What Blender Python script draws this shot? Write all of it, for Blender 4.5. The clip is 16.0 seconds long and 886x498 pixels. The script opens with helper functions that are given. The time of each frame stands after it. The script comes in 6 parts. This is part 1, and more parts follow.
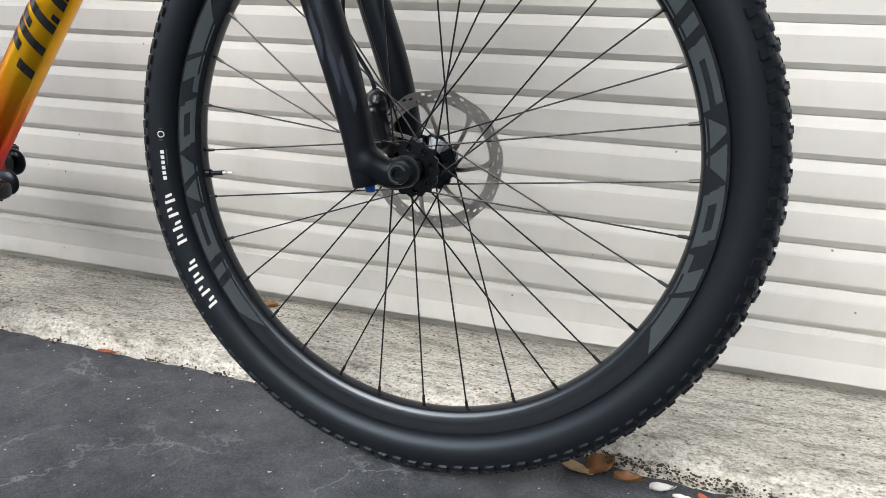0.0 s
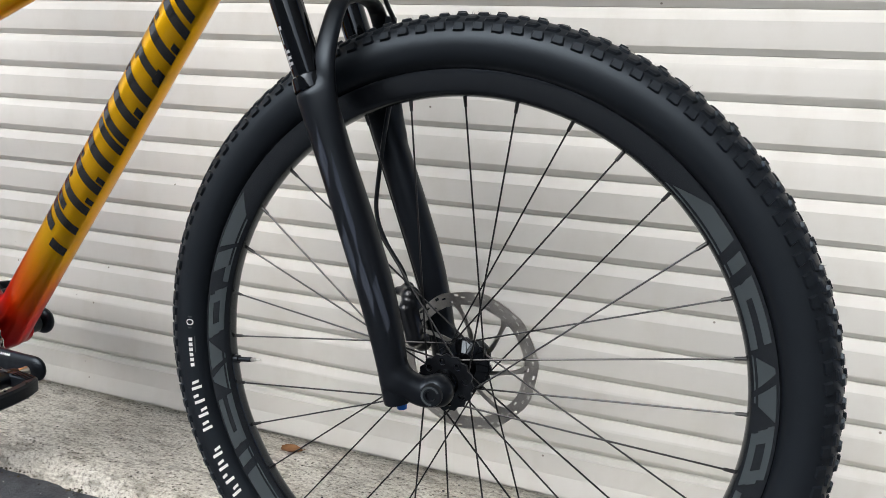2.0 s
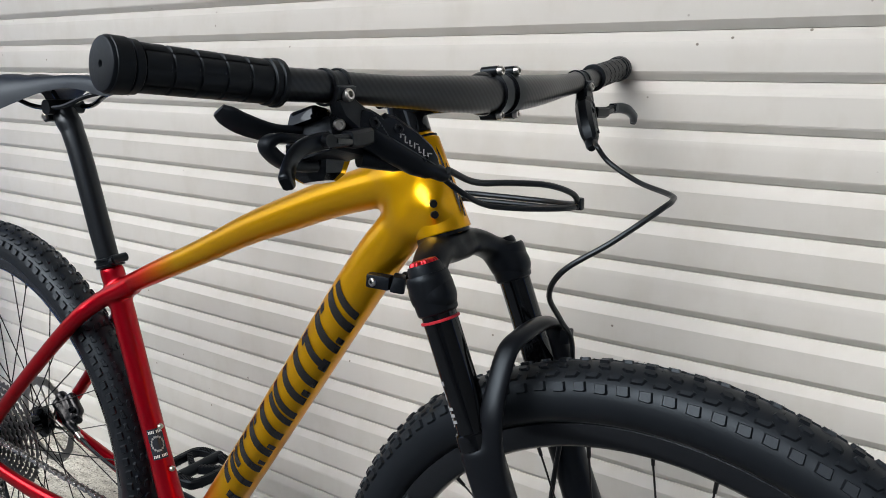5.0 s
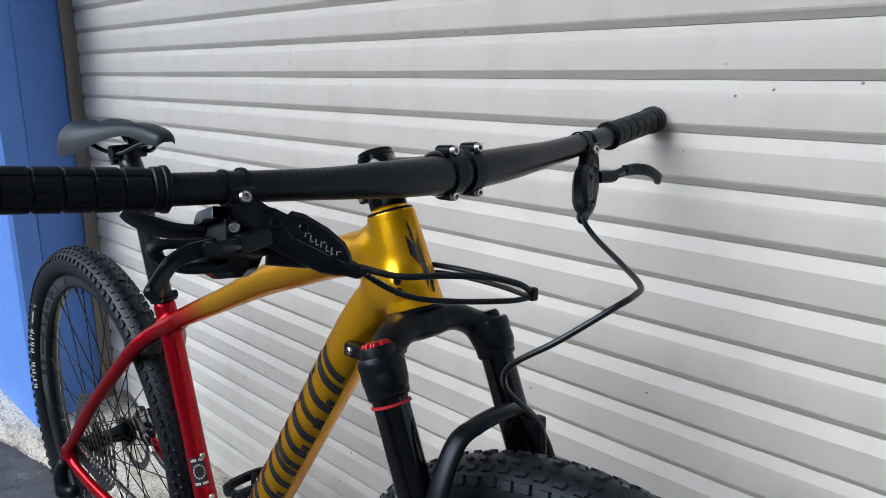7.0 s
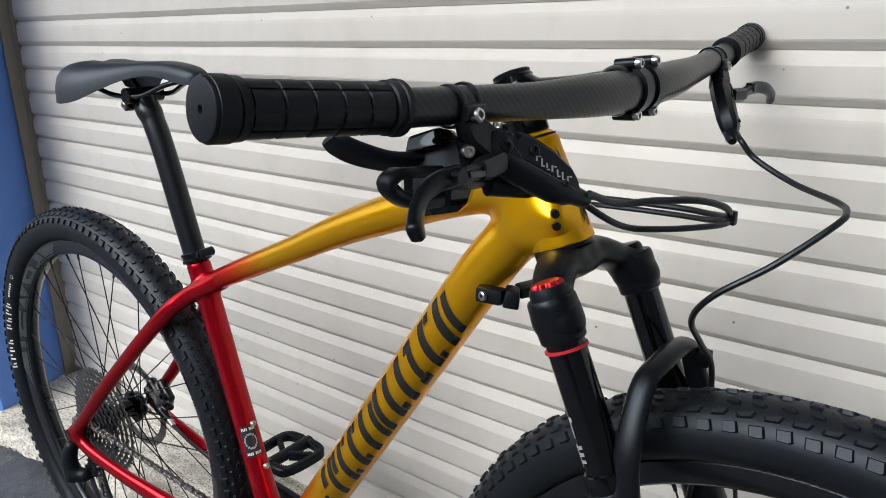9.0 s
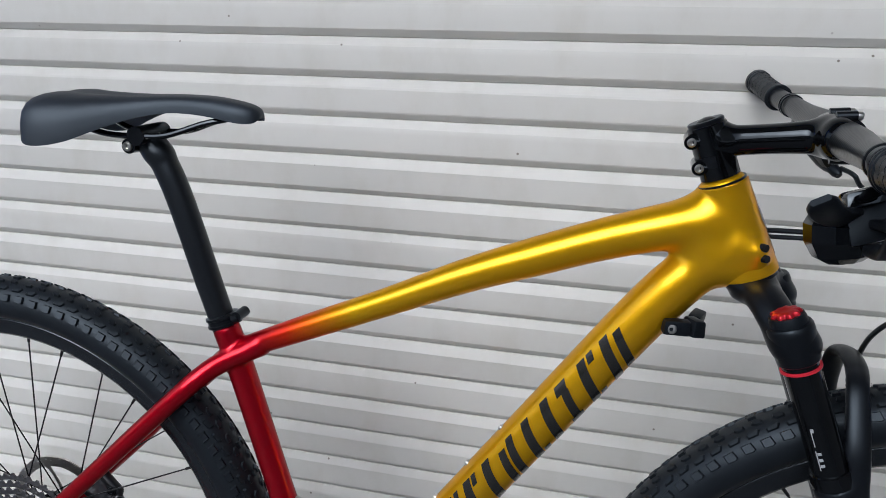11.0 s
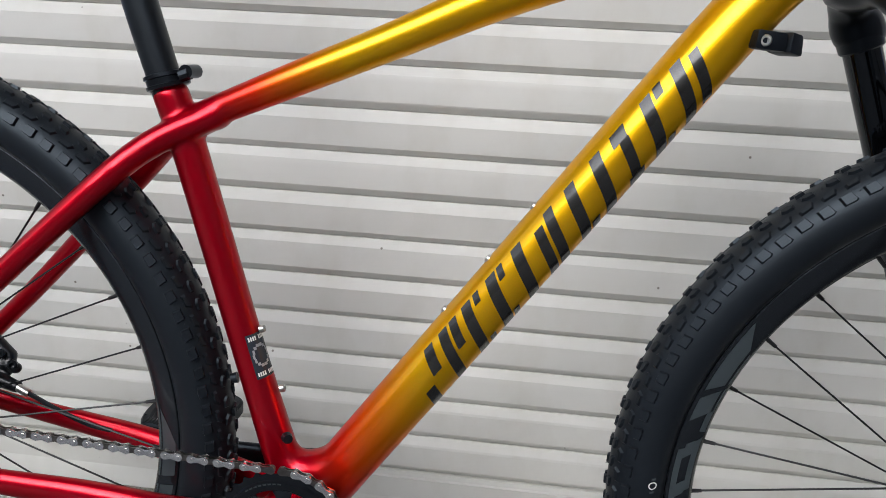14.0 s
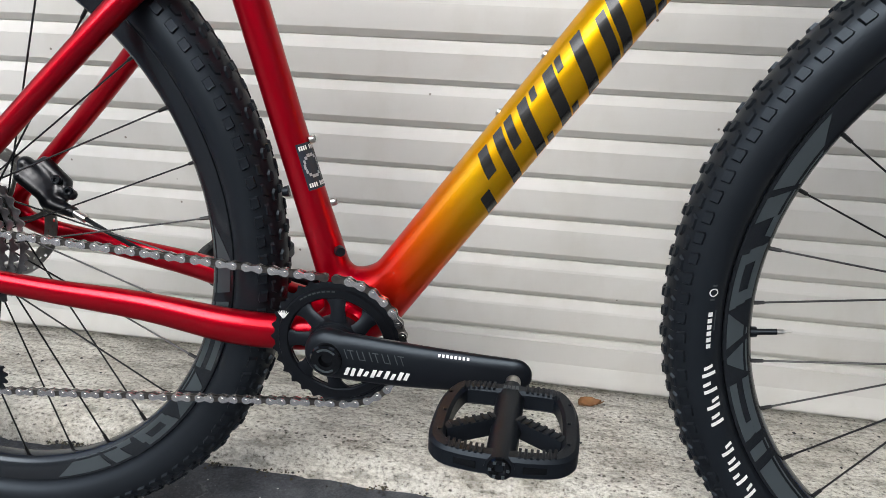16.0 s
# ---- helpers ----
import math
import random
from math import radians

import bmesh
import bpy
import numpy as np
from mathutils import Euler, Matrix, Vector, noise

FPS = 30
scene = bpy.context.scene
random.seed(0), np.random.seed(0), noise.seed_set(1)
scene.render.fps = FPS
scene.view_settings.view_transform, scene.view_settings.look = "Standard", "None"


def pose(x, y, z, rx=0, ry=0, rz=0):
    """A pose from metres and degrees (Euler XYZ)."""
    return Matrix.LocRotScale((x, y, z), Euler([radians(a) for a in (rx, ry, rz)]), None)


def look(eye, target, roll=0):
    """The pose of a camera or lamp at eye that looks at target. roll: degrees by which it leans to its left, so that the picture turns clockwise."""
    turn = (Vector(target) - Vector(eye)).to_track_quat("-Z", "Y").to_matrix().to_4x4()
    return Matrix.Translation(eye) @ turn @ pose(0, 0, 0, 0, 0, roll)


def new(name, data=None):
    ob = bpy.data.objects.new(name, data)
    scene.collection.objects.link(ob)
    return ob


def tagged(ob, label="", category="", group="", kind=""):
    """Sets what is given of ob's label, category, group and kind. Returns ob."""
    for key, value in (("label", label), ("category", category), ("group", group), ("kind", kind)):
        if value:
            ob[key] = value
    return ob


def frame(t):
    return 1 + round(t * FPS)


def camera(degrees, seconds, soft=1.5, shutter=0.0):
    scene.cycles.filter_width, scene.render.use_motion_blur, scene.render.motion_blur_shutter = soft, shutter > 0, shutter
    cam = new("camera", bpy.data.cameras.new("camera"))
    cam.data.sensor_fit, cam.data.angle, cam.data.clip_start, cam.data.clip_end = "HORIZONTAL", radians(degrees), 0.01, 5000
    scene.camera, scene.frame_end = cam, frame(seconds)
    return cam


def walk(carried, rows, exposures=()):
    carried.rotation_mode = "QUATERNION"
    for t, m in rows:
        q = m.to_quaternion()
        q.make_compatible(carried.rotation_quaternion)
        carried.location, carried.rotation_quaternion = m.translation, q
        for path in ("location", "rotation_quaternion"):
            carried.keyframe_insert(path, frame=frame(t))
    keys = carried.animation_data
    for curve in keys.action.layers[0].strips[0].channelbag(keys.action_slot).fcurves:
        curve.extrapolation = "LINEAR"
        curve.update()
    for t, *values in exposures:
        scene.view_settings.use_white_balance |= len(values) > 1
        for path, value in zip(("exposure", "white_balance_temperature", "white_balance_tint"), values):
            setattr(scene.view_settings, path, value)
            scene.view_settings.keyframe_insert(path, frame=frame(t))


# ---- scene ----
from mathutils.bvhtree import BVHTree

cam = camera(61.24, 16.0, soft=0.75)

# seconds, x, y, z, pitch, roll, yaw
PATH = [
    (0, 0.0000, -1.1485, 0.4556, -14.661, -2.759, 18.394),
    (0.5, -0.0030, -1.1391, 0.4961, -13.646, -2.896, 18.277),
    (1, -0.0136, -1.1346, 0.5369, -12.769, -2.991, 18.694),
    (1.5, -0.0246, -1.1231, 0.5790, -12.075, -3.025, 19.402),
    (2, -0.0408, -1.0972, 0.6233, -11.392, -3.092, 20.147),
    (2.5, -0.0772, -1.0681, 0.6664, -10.938, -3.178, 21.375),
    (3, -0.1480, -1.0315, 0.6976, -11.377, -3.081, 21.992),
    (3.5, -0.1757, -0.9622, 0.7405, -11.989, -2.920, 23.610),
    (4, -0.1522, -0.9275, 0.8225, -12.382, -2.497, 26.793),
    (4.5, -0.1353, -0.9304, 0.8948, -12.932, -1.537, 30.244),
    (5, -0.1112, -0.9611, 0.9460, -13.109, -0.586, 33.689),
    (5.2, -0.1053, -0.9697, 0.9663, -13.208, -0.396, 34.465),
    (7.3, 0.0006, -0.8008, 1.0140, -13.746, 0.650, 46.411),
    (7.5, -0.0050, -0.7957, 1.0135, -14.213, 1.047, 46.390),
    (8, -0.0145, -0.7900, 0.9860, -15.001, 1.230, 45.699),
    (8.5, -0.0888, -0.8159, 0.9590, -16.177, 1.538, 42.769),
    (9, -0.1988, -0.9156, 0.9858, -17.201, 1.416, 38.316),
    (9.5, -0.3135, -1.0466, 1.0219, -17.898, 0.658, 31.248),
    (9.7, -0.3506, -1.0885, 1.0314, -18.105, 0.492, 28.093),
    (11.8, -0.7052, -1.1004, 0.9603, -14.690, -1.985, 8.907),
    (12, -0.7010, -1.0901, 0.9350, -14.069, -2.240, 7.663),
    (12.5, -0.7076, -1.0558, 0.8657, -13.501, -3.101, 6.086),
    (13, -0.7258, -1.0328, 0.8098, -13.209, -3.468, 6.067),
    (13.5, -0.7362, -1.0189, 0.7671, -13.655, -3.249, 6.586),
    (14, -0.7494, -1.0191, 0.7183, -14.626, -3.046, 6.730),
    (14.5, -0.7584, -1.0252, 0.6834, -16.303, -2.490, 6.751),
    (15, -0.7562, -1.0322, 0.6484, -18.102, -2.076, 6.649),
    (15.5, -0.7546, -1.0353, 0.6220, -19.440, -1.885, 7.277),
    (16, -0.7524, -1.0346, 0.6045, -20.254, -1.826, 9.754),
]
walk(cam, [(t, pose(x, y, z, 90 + pitch, roll, yaw)) for t, x, y, z, pitch, roll, yaw in PATH],
     exposures=[(0.0, 1.08, 6270, 10), (3.0, 0.88, 6270, 10), (5.0, 0.67, 6280, 10), (7.5, 0.59, 5820, 10), (9.0, 0.79, 6270, 10), (9.5, 0.68, 6180, 10), (12.0, 0.41, 5750, 10), (13.0, 0.49, 5940, 10), (14.0, 0.64, 6080, 10), (16.0, 0.94, 6200, 10)])

# ---- light: an overcast day ----
world = bpy.data.worlds.new("overcast_sky")
scene.world = world
world.use_nodes = True
wn = world.node_tree
sky = wn.nodes.new("ShaderNodeTexSky")
sky.sky_type = "NISHITA"
sky.sun_disc = False
sky.sun_elevation = radians(39)
sky.sun_rotation = radians(195)
sky.air_density, sky.dust_density, sky.ozone_density = 1.0, 4.0, 1.0
wn.nodes["Background"].inputs["Strength"].default_value = 0.12
grey_cloud = wn.nodes.new("ShaderNodeHueSaturation")  # cloud takes most of the colour out of the sky
grey_cloud.inputs["Saturation"].default_value = 0.45
wn.links.new(sky.outputs["Color"], grey_cloud.inputs["Color"])
wn.links.new(grey_cloud.outputs["Color"], wn.nodes["Background"].inputs["Color"])

sun_data = bpy.data.lights.new("sun", "SUN")
sun_data.energy, sun_data.angle, sun_data.color = 1.1, radians(50), (1.0, 0.985, 0.965)
sun = new("sun", sun_data)
sun.matrix_world = look((-2.8, -4.2, 4.4), (-0.6, 0.0, 0.3))


# ---- materials ----
def material(name, color, rough=0.5, metal=0.0, coat=0.0, noise_scale=40.0, amount=0.12, bump=0.0, bump_scale=300.0, spec=0.5, stain=0.0, stain_scale=6.0, coat_rough=0.08, sheen=None):
    """A procedural surface: a base colour that varies at two scales, and a fine relief."""
    m = bpy.data.materials.new(name)
    m.use_nodes = True
    t = m.node_tree
    b = t.nodes["Principled BSDF"]
    b.inputs["Roughness"].default_value = rough
    b.inputs["Metallic"].default_value = metal
    b.inputs["Coat Weight"].default_value = coat
    b.inputs["Coat Roughness"].default_value = coat_rough
    b.inputs["Specular IOR Level"].default_value = spec
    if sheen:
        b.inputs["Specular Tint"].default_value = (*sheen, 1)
    co = t.nodes.new("ShaderNodeTexCoord")
    n1 = t.nodes.new("ShaderNodeTexNoise")
    n1.inputs["Scale"].default_value = noise_scale
    n1.inputs["Detail"].default_value = 6
    t.links.new(co.outputs["Object"], n1.inputs["Vector"])
    n2 = t.nodes.new("ShaderNodeTexNoise")
    n2.inputs["Scale"].default_value = stain_scale
    n2.inputs["Detail"].default_value = 4
    t.links.new(co.outputs["Object"], n2.inputs["Vector"])
    mix = t.nodes.new("ShaderNodeMix")
    mix.data_type = "RGBA"
    mix.inputs["A"].default_value = (*[c * (1 - amount) for c in color], 1)
    mix.inputs["B"].default_value = (*[min(1, c * (1 + amount)) for c in color], 1)
    t.links.new(n1.outputs["Fac"], mix.inputs["Factor"])
    mix2 = t.nodes.new("ShaderNodeMix")
    mix2.data_type = "RGBA"
    mix2.blend_type = "MULTIPLY"
    mix2.inputs["Factor"].default_value = stain
    t.links.new(mix.outputs["Result"], mix2.inputs["A"])
    t.links.new(n2.outputs["Fac"], mix2.inputs["B"])
    t.links.new(mix2.outputs["Result"], b.inputs["Base Color"])
    if bump > 0:
        n3 = t.nodes.new("ShaderNodeTexNoise")
        n3.inputs["Scale"].default_value = bump_scale
        n3.inputs["Detail"].default_value = 4
        t.links.new(co.outputs["Object"], n3.inputs["Vector"])
        bp = t.nodes.new("ShaderNodeBump")
        bp.inputs["Strength"].default_value = bump
        bp.inputs["Distance"].default_value = 0.002
        t.links.new(n3.outputs["Fac"], bp.inputs["Height"])
        t.links.new(bp.outputs["Normal"], b.inputs["Normal"])
    m["rough"] = rough
    return m


def ramp_stops(node, stops):
    r = node.color_ramp
    while len(r.elements) < len(stops):
        r.elements.new(0.5)
    for e, (p, c) in zip(r.elements, stops):
        e.position, e.color = p, (*c, 1)


def frame_paint():
    """Metallic paint that fades from candy red through orange to gold along the frame."""
    m = material("fade_paint", (0.5, 0.3, 0.02), rough=0.31, metal=0.80, coat=0.5, coat_rough=0.04)
    t = m.node_tree
    b = t.nodes["Principled BSDF"]
    co = t.nodes.new("ShaderNodeTexCoord")
    dot = t.nodes.new("ShaderNodeVectorMath")
    dot.operation = "DOT_PRODUCT"
    dot.inputs[1].default_value = (1.0, 0.0, 0.266)
    t.links.new(co.outputs["Object"], dot.inputs[0])
    rng = t.nodes.new("ShaderNodeMapRange")
    rng.inputs["From Min"].default_value, rng.inputs["From Max"].default_value = -0.86, -0.69
    t.links.new(dot.outputs["Value"], rng.inputs["Value"])
    ramp = t.nodes.new("ShaderNodeValToRGB")
    ramp_stops(ramp, [(0.05, (0.47, 0.0008, 0.012)), (0.30, (0.80, 0.030, 0.003)), (0.55, (0.82, 0.18, 0.001)), (0.85, (0.84, 0.45, 0.002))])
    t.links.new(rng.outputs["Result"], ramp.inputs["Fac"])
    flake = t.nodes.new("ShaderNodeTexVoronoi")
    flake.inputs["Scale"].default_value = 2500
    t.links.new(co.outputs["Object"], flake.inputs["Vector"])
    mul = t.nodes.new("ShaderNodeMix")
    mul.data_type, mul.blend_type = "RGBA", "MULTIPLY"
    mul.inputs["Factor"].default_value = 0.10
    t.links.new(ramp.outputs["Color"], mul.inputs["A"])
    t.links.new(flake.outputs["Color"], mul.inputs["B"])
    t.links.new(mul.outputs["Result"], b.inputs["Base Color"])
    t.links.new(ramp.outputs["Color"], b.inputs["Specular Tint"])
    return m


PAINT = frame_paint()
# bluish skylight put into the reflection colour of the black parts
SKY_TINT = (0.74, 0.88, 1.0)
BLACK_MATT = material("matt_black_paint", (0.0046, 0.0052, 0.0068), rough=0.34, spec=0.30, noise_scale=60, amount=0.2, bump=0.03, bump_scale=900, sheen=SKY_TINT)
BLACK_GLOSS = material("gloss_black", (0.0020, 0.0021, 0.0025), rough=0.07, spec=0.34, coat=0.22, sheen=SKY_TINT)
BLACK_ALLOY = material("black_anodised_alloy", (0.006, 0.0064, 0.0078), rough=0.28, metal=0.3, spec=0.4, noise_scale=150, amount=0.25, sheen=SKY_TINT)
CARBON = material("carbon_fibre", (0.0068, 0.0076, 0.0092), rough=0.34, spec=0.36, coat=0.2, coat_rough=0.25, noise_scale=300, amount=0.35, sheen=SKY_TINT)
RIM_CARBON = material("satin_rim_carbon", (0.0062, 0.0070, 0.0085), rough=0.27, spec=0.5, coat=0.35, coat_rough=0.16, noise_scale=300, amount=0.35, sheen=SKY_TINT)
PLASTIC = material("black_plastic", (0.0050, 0.0060, 0.0080), rough=0.42, spec=0.28, bump=0.1, bump_scale=1200, sheen=SKY_TINT)
RUBBER = material("tyre_rubber", (0.0080, 0.0096, 0.0122), rough=0.43, noise_scale=45, amount=0.22, bump=0.06, bump_scale=700, spec=0.34, stain=0.25, stain_scale=20, sheen=SKY_TINT)
GRIP_RUBBER = material("grip_rubber", (0.0045, 0.005, 0.0062), rough=0.46, bump=0.12, bump_scale=1500, spec=0.3, sheen=SKY_TINT)
SADDLE_COVER = material("saddle_cover", (0.0125, 0.0150, 0.0205), rough=0.46, bump=0.15, bump_scale=1500, sheen=SKY_TINT)
STEEL = material("bright_steel", (0.62, 0.61, 0.58), rough=0.28, metal=1.0, noise_scale=200, amount=0.2)
CHAIN_STEEL = material("nickel_chain_plate", (0.84, 0.81, 0.77), rough=0.24, metal=1.0, noise_scale=250, amount=0.3)
DARK_STEEL = material("dark_steel", (0.09, 0.09, 0.09), rough=0.35, metal=0.9, noise_scale=200, amount=0.3)
SPOKE_BLACK = material("black_spoke", (0.006, 0.006, 0.0065), rough=0.3, metal=0.3)
RED_ANO = material("red_anodised", (0.45, 0.01, 0.02), rough=0.3, metal=0.6)
RED_RUBBER = material("red_rubber_band", (0.5, 0.015, 0.03), rough=0.5)
BLUE_ANO = material("blue_anodised", (0.01, 0.10, 0.42), rough=0.35, metal=0.5)
DECAL_BLACK = material("black_decal", (0.012, 0.011, 0.010), rough=0.25, coat=0.5)
DECAL_WHITE = material("white_print", (0.72, 0.72, 0.70), rough=0.5)
DECAL_GREY = material("grey_decal", (0.036, 0.045, 0.050), rough=0.3, coat=0.2, noise_scale=20)
DECAL_SILVER = material("silver_decal", (0.30, 0.31, 0.32), rough=0.4, noise_scale=20)
DECAL_DIM = material("dim_gloss_decal", (0.028, 0.034, 0.046), rough=0.12)
CABLE = material("cable_housing", (0.006, 0.006, 0.0065), rough=0.38, sheen=SKY_TINT)


# ---- building helpers ----
def finish(bm, smooth=35.0):
    bmesh.ops.recalc_face_normals(bm, faces=bm.faces)
    me = bpy.data.meshes.new("mesh")
    bm.to_mesh(me)
    bm.free()
    shade(me, smooth)
    return me


def shade(me, degrees):
    if degrees:
        me.polygons.foreach_set("use_smooth", [True] * len(me.polygons))
        if degrees < 179:
            me.set_sharp_from_angle(angle=radians(degrees))


BASE = Vector((-0.83, -0.364, -0.037))  # the foot of the bicycle's middle plane
OFFSET = Matrix.Translation((0.83, 0.0, 0.037))
STEER_POINT, STEER_AXIS = Vector((-0.503, 0, 0.785)), Vector((0.3665, 0, -0.9304))
STEER = Matrix.Translation(STEER_POINT) @ Matrix.Rotation(radians(1.4), 4, STEER_AXIS) @ Matrix.Translation(-STEER_POINT)


def part(name, me, mat, parent=None, label="", at=None):
    """Links a bmesh or a mesh as one object under a thing or a part."""
    if isinstance(me, bmesh.types.BMesh):
        me = finish(me)
    if not me.materials:
        me.materials.append(mat)
    ob = new(name, me)
    if parent is not None:
        ob.parent = parent
    if at is not None:
        ob.matrix_basis = at
    if label:
        tagged(ob, label)
    return ob


def catmull(points, steps):
    """A smooth line through the points; each may carry more numbers than three."""
    p = [np.array(q, float) for q in points]
    p = [2 * p[0] - p[1], *p, 2 * p[-1] - p[-2]]
    out = []
    for i in range(1, len(p) - 2):
        for k in range(steps):
            t = k / steps
            a, b, c, d = p[i - 1:i + 3]
            out.append(0.5 * (2 * b + (c - a) * t + (2 * a - 5 * b + 4 * c - d) * t * t + (3 * b - a - 3 * c + d) * t ** 3))
    out.append(p[-2])
    return out


def sweep(bm, rows, sides=12, cap=True, up=(0, 1, 0)):
    """A tube along rows of x, y, z, radius (and a second radius along up)."""
    pts = [Vector(r[:3]) for r in rows]
    rings = []
    for i, r in enumerate(rows):
        d = (pts[min(i + 1, len(pts) - 1)] - pts[max(i - 1, 0)]).normalized()
        u = Vector(up) - d * d.dot(Vector(up))
        if u.length < 1e-4:
            u = Vector((1, 0, 0)) - d * d.x
        u.normalize()
        v = d.cross(u)
        ru, rv = (r[4] if len(r) > 4 else r[3]), r[3]
        rings.append([bm.verts.new(pts[i] + u * ru * math.cos(a) + v * rv * math.sin(a)) for a in (2 * math.pi * k / sides for k in range(sides))])
    for a, b in zip(rings, rings[1:]):
        for k in range(sides):
            bm.faces.new((a[k], a[(k + 1) % sides], b[(k + 1) % sides], b[k]))
    if cap:
        bm.faces.new(rings[0])
        bm.faces.new(rings[-1])
    return bm


def tube(rows, sides=12, steps=6, up=(0, 1, 0)):
    bm = bmesh.new()
    return sweep(bm, catmull(rows, steps) if steps > 1 else rows, sides, True, up)


def lathe(bm, profile, centre, axis="y", sides=48, closed=False, start=0.0, span=2 * math.pi):
    """Turns a profile of (radius, along) about an axis through centre."""
    c = Vector(centre)
    whole = span > 6.28
    n = sides if whole else sides + 1
    rings = []
    for k in range(n):
        a = start + span * k / sides
        ring = []
        for r, h in profile:
            if axis == "y":
                q = Vector((r * math.cos(a), h, r * math.sin(a)))
            elif axis == "z":
                q = Vector((r * math.cos(a), r * math.sin(a), h))
            else:
                q = Vector((h, r * math.cos(a), r * math.sin(a)))
            ring.append(bm.verts.new(c + q))
        rings.append(ring)
    m = len(profile)
    for k in range(sides):
        a, b = rings[k], rings[(k + 1) % n]
        for j in range(m if closed else m - 1):
            bm.faces.new((a[j], a[(j + 1) % m], b[(j + 1) % m], b[j]))
    if whole:
        bmesh.ops.remove_doubles(bm, verts=bm.verts, dist=1e-6)
    return bm


def rod(bm, a, b, r, sides=10, r2=None):
    return sweep(bm, [(*a, r), (*b, r if r2 is None else r2)], sides)


def box(bm, centre, size, turn=None, bevel=0.0, taper=1.0):
    m = Matrix.Translation(centre) @ (turn.to_4x4() if turn else Matrix.Identity(4)) @ Matrix.Diagonal((*size, 1))
    made = bmesh.ops.create_cube(bm, size=1.0, matrix=m)
    if taper != 1.0:
        for v in made["verts"]:
            q = m.inverted() @ v.co
            if q.z > 0:
                v.co = m @ Vector((q.x * taper, q.y * taper, q.z))
    if bevel:
        edges = {e for v in made["verts"] for e in v.link_edges}
        bmesh.ops.bevel(bm, geom=list(edges), offset=bevel, segments=2, affect="EDGES", profile=0.6)
    return bm


def sculpt(limbs, cuts=(), blend=0.01, step=0.004, steps=4):
    """A mesh of limbs melted into one another. A limb is a line of (x, y, z, radius), smoothed unless it has two points, or a pair of
    such a line and three factors that widen it along the axes. Cuts are taken away. The blend is a length, or a pair of its largest
    value and a function of the place."""
    most, blend_at = blend if isinstance(blend, tuple) else (blend, lambda q: blend)
    def segments(limb):
        line, f = limb if isinstance(limb, tuple) else (limb, (1, 1, 1))
        pts = np.array(catmull(line, steps) if len(line) > 2 else line, float)
        return pts, np.array(f, float)
    limbs, cuts = [segments(q) for q in limbs], [segments(q) for q in cuts]
    lo = np.min([(p[:, :3] - p[:, 3:] * f).min(0) for p, f in limbs], 0) - 3 * step
    hi = np.max([(p[:, :3] + p[:, 3:] * f).max(0) for p, f in limbs], 0) + 3 * step
    n = np.ceil((hi - lo) / step).astype(int) + 1

    def reach(q, a, b, f):
        ab = b[:3] - a[:3]
        q = q - a[:3]
        t = np.clip((q @ ab) / max(ab @ ab, 1e-12), 0, 1)
        w = (q - t[..., None] * ab) / f
        return np.sqrt((w * w).sum(-1)) - (a[3] + (b[3] - a[3]) * t)

    def melt(d, c, k, sign=1):
        h = np.maximum(k - np.abs(d - c), 0) / k
        return np.minimum(d, c) - h * h * k * 0.25 if sign > 0 else np.maximum(d, c) + h * h * k * 0.25

    def field(q):
        d, k = None, blend_at(q)
        for p, f in limbs:
            c = np.min([reach(q, a, b, f) for a, b in zip(p, p[1:])], 0)
            d = c if d is None else melt(d, c, k)
        for p, f in cuts:
            d = melt(d, -np.min([reach(q, a, b, f) for a, b in zip(p, p[1:])], 0), most * 0.4, -1)
        return d
    axes = [lo[i] + step * np.arange(n[i]) for i in range(3)]

    def on_grid(p, f, pad):
        out = np.full(n, 0.5)
        for a, b in zip(p, p[1:]):
            r = np.maximum(a[3], b[3]) * f + pad
            i0 = np.maximum(np.floor((np.minimum(a[:3], b[:3]) - r - lo) / step).astype(int), 0)
            i1 = np.minimum(np.ceil((np.maximum(a[:3], b[:3]) + r - lo) / step).astype(int) + 1, n)
            if (i1 <= i0).any():
                continue
            box_ = tuple(slice(s, e) for s, e in zip(i0, i1))
            q = np.stack(np.meshgrid(*[ax[s] for ax, s in zip(axes, box_)], indexing="ij"), -1)
            out[box_] = np.minimum(out[box_], reach(q, a, b, f))
        return out
    val, k = None, blend_at(np.stack(np.meshgrid(*axes, indexing="ij"), -1))
    for p, f in limbs:
        c = on_grid(p, f, most + 2 * step)
        val = c if val is None else melt(val, c, k)
    for p, f in cuts:
        val = melt(val, -on_grid(p, f, most + 2 * step), most * 0.4, -1)
    s = val < 0
    total = sum(s[i:n[0] - 1 + i, j:n[1] - 1 + j, k:n[2] - 1 + k].astype(int) for i in (0, 1) for j in (0, 1) for k in (0, 1))
    live = (total > 0) & (total < 8)
    idx = -np.ones(live.shape, int)
    idx[live] = np.arange(live.sum())
    verts = lo + step * (np.argwhere(live) + 0.5)
    for _ in range(4):
        d = field(verts)
        g = np.stack([field(verts + e) - field(verts - e) for e in np.eye(3) * 1e-4], -1) / 2e-4
        verts = verts + np.clip(-d[:, None] * g / np.maximum((g * g).sum(-1, keepdims=True), 0.05), -step, step)
    faces = []
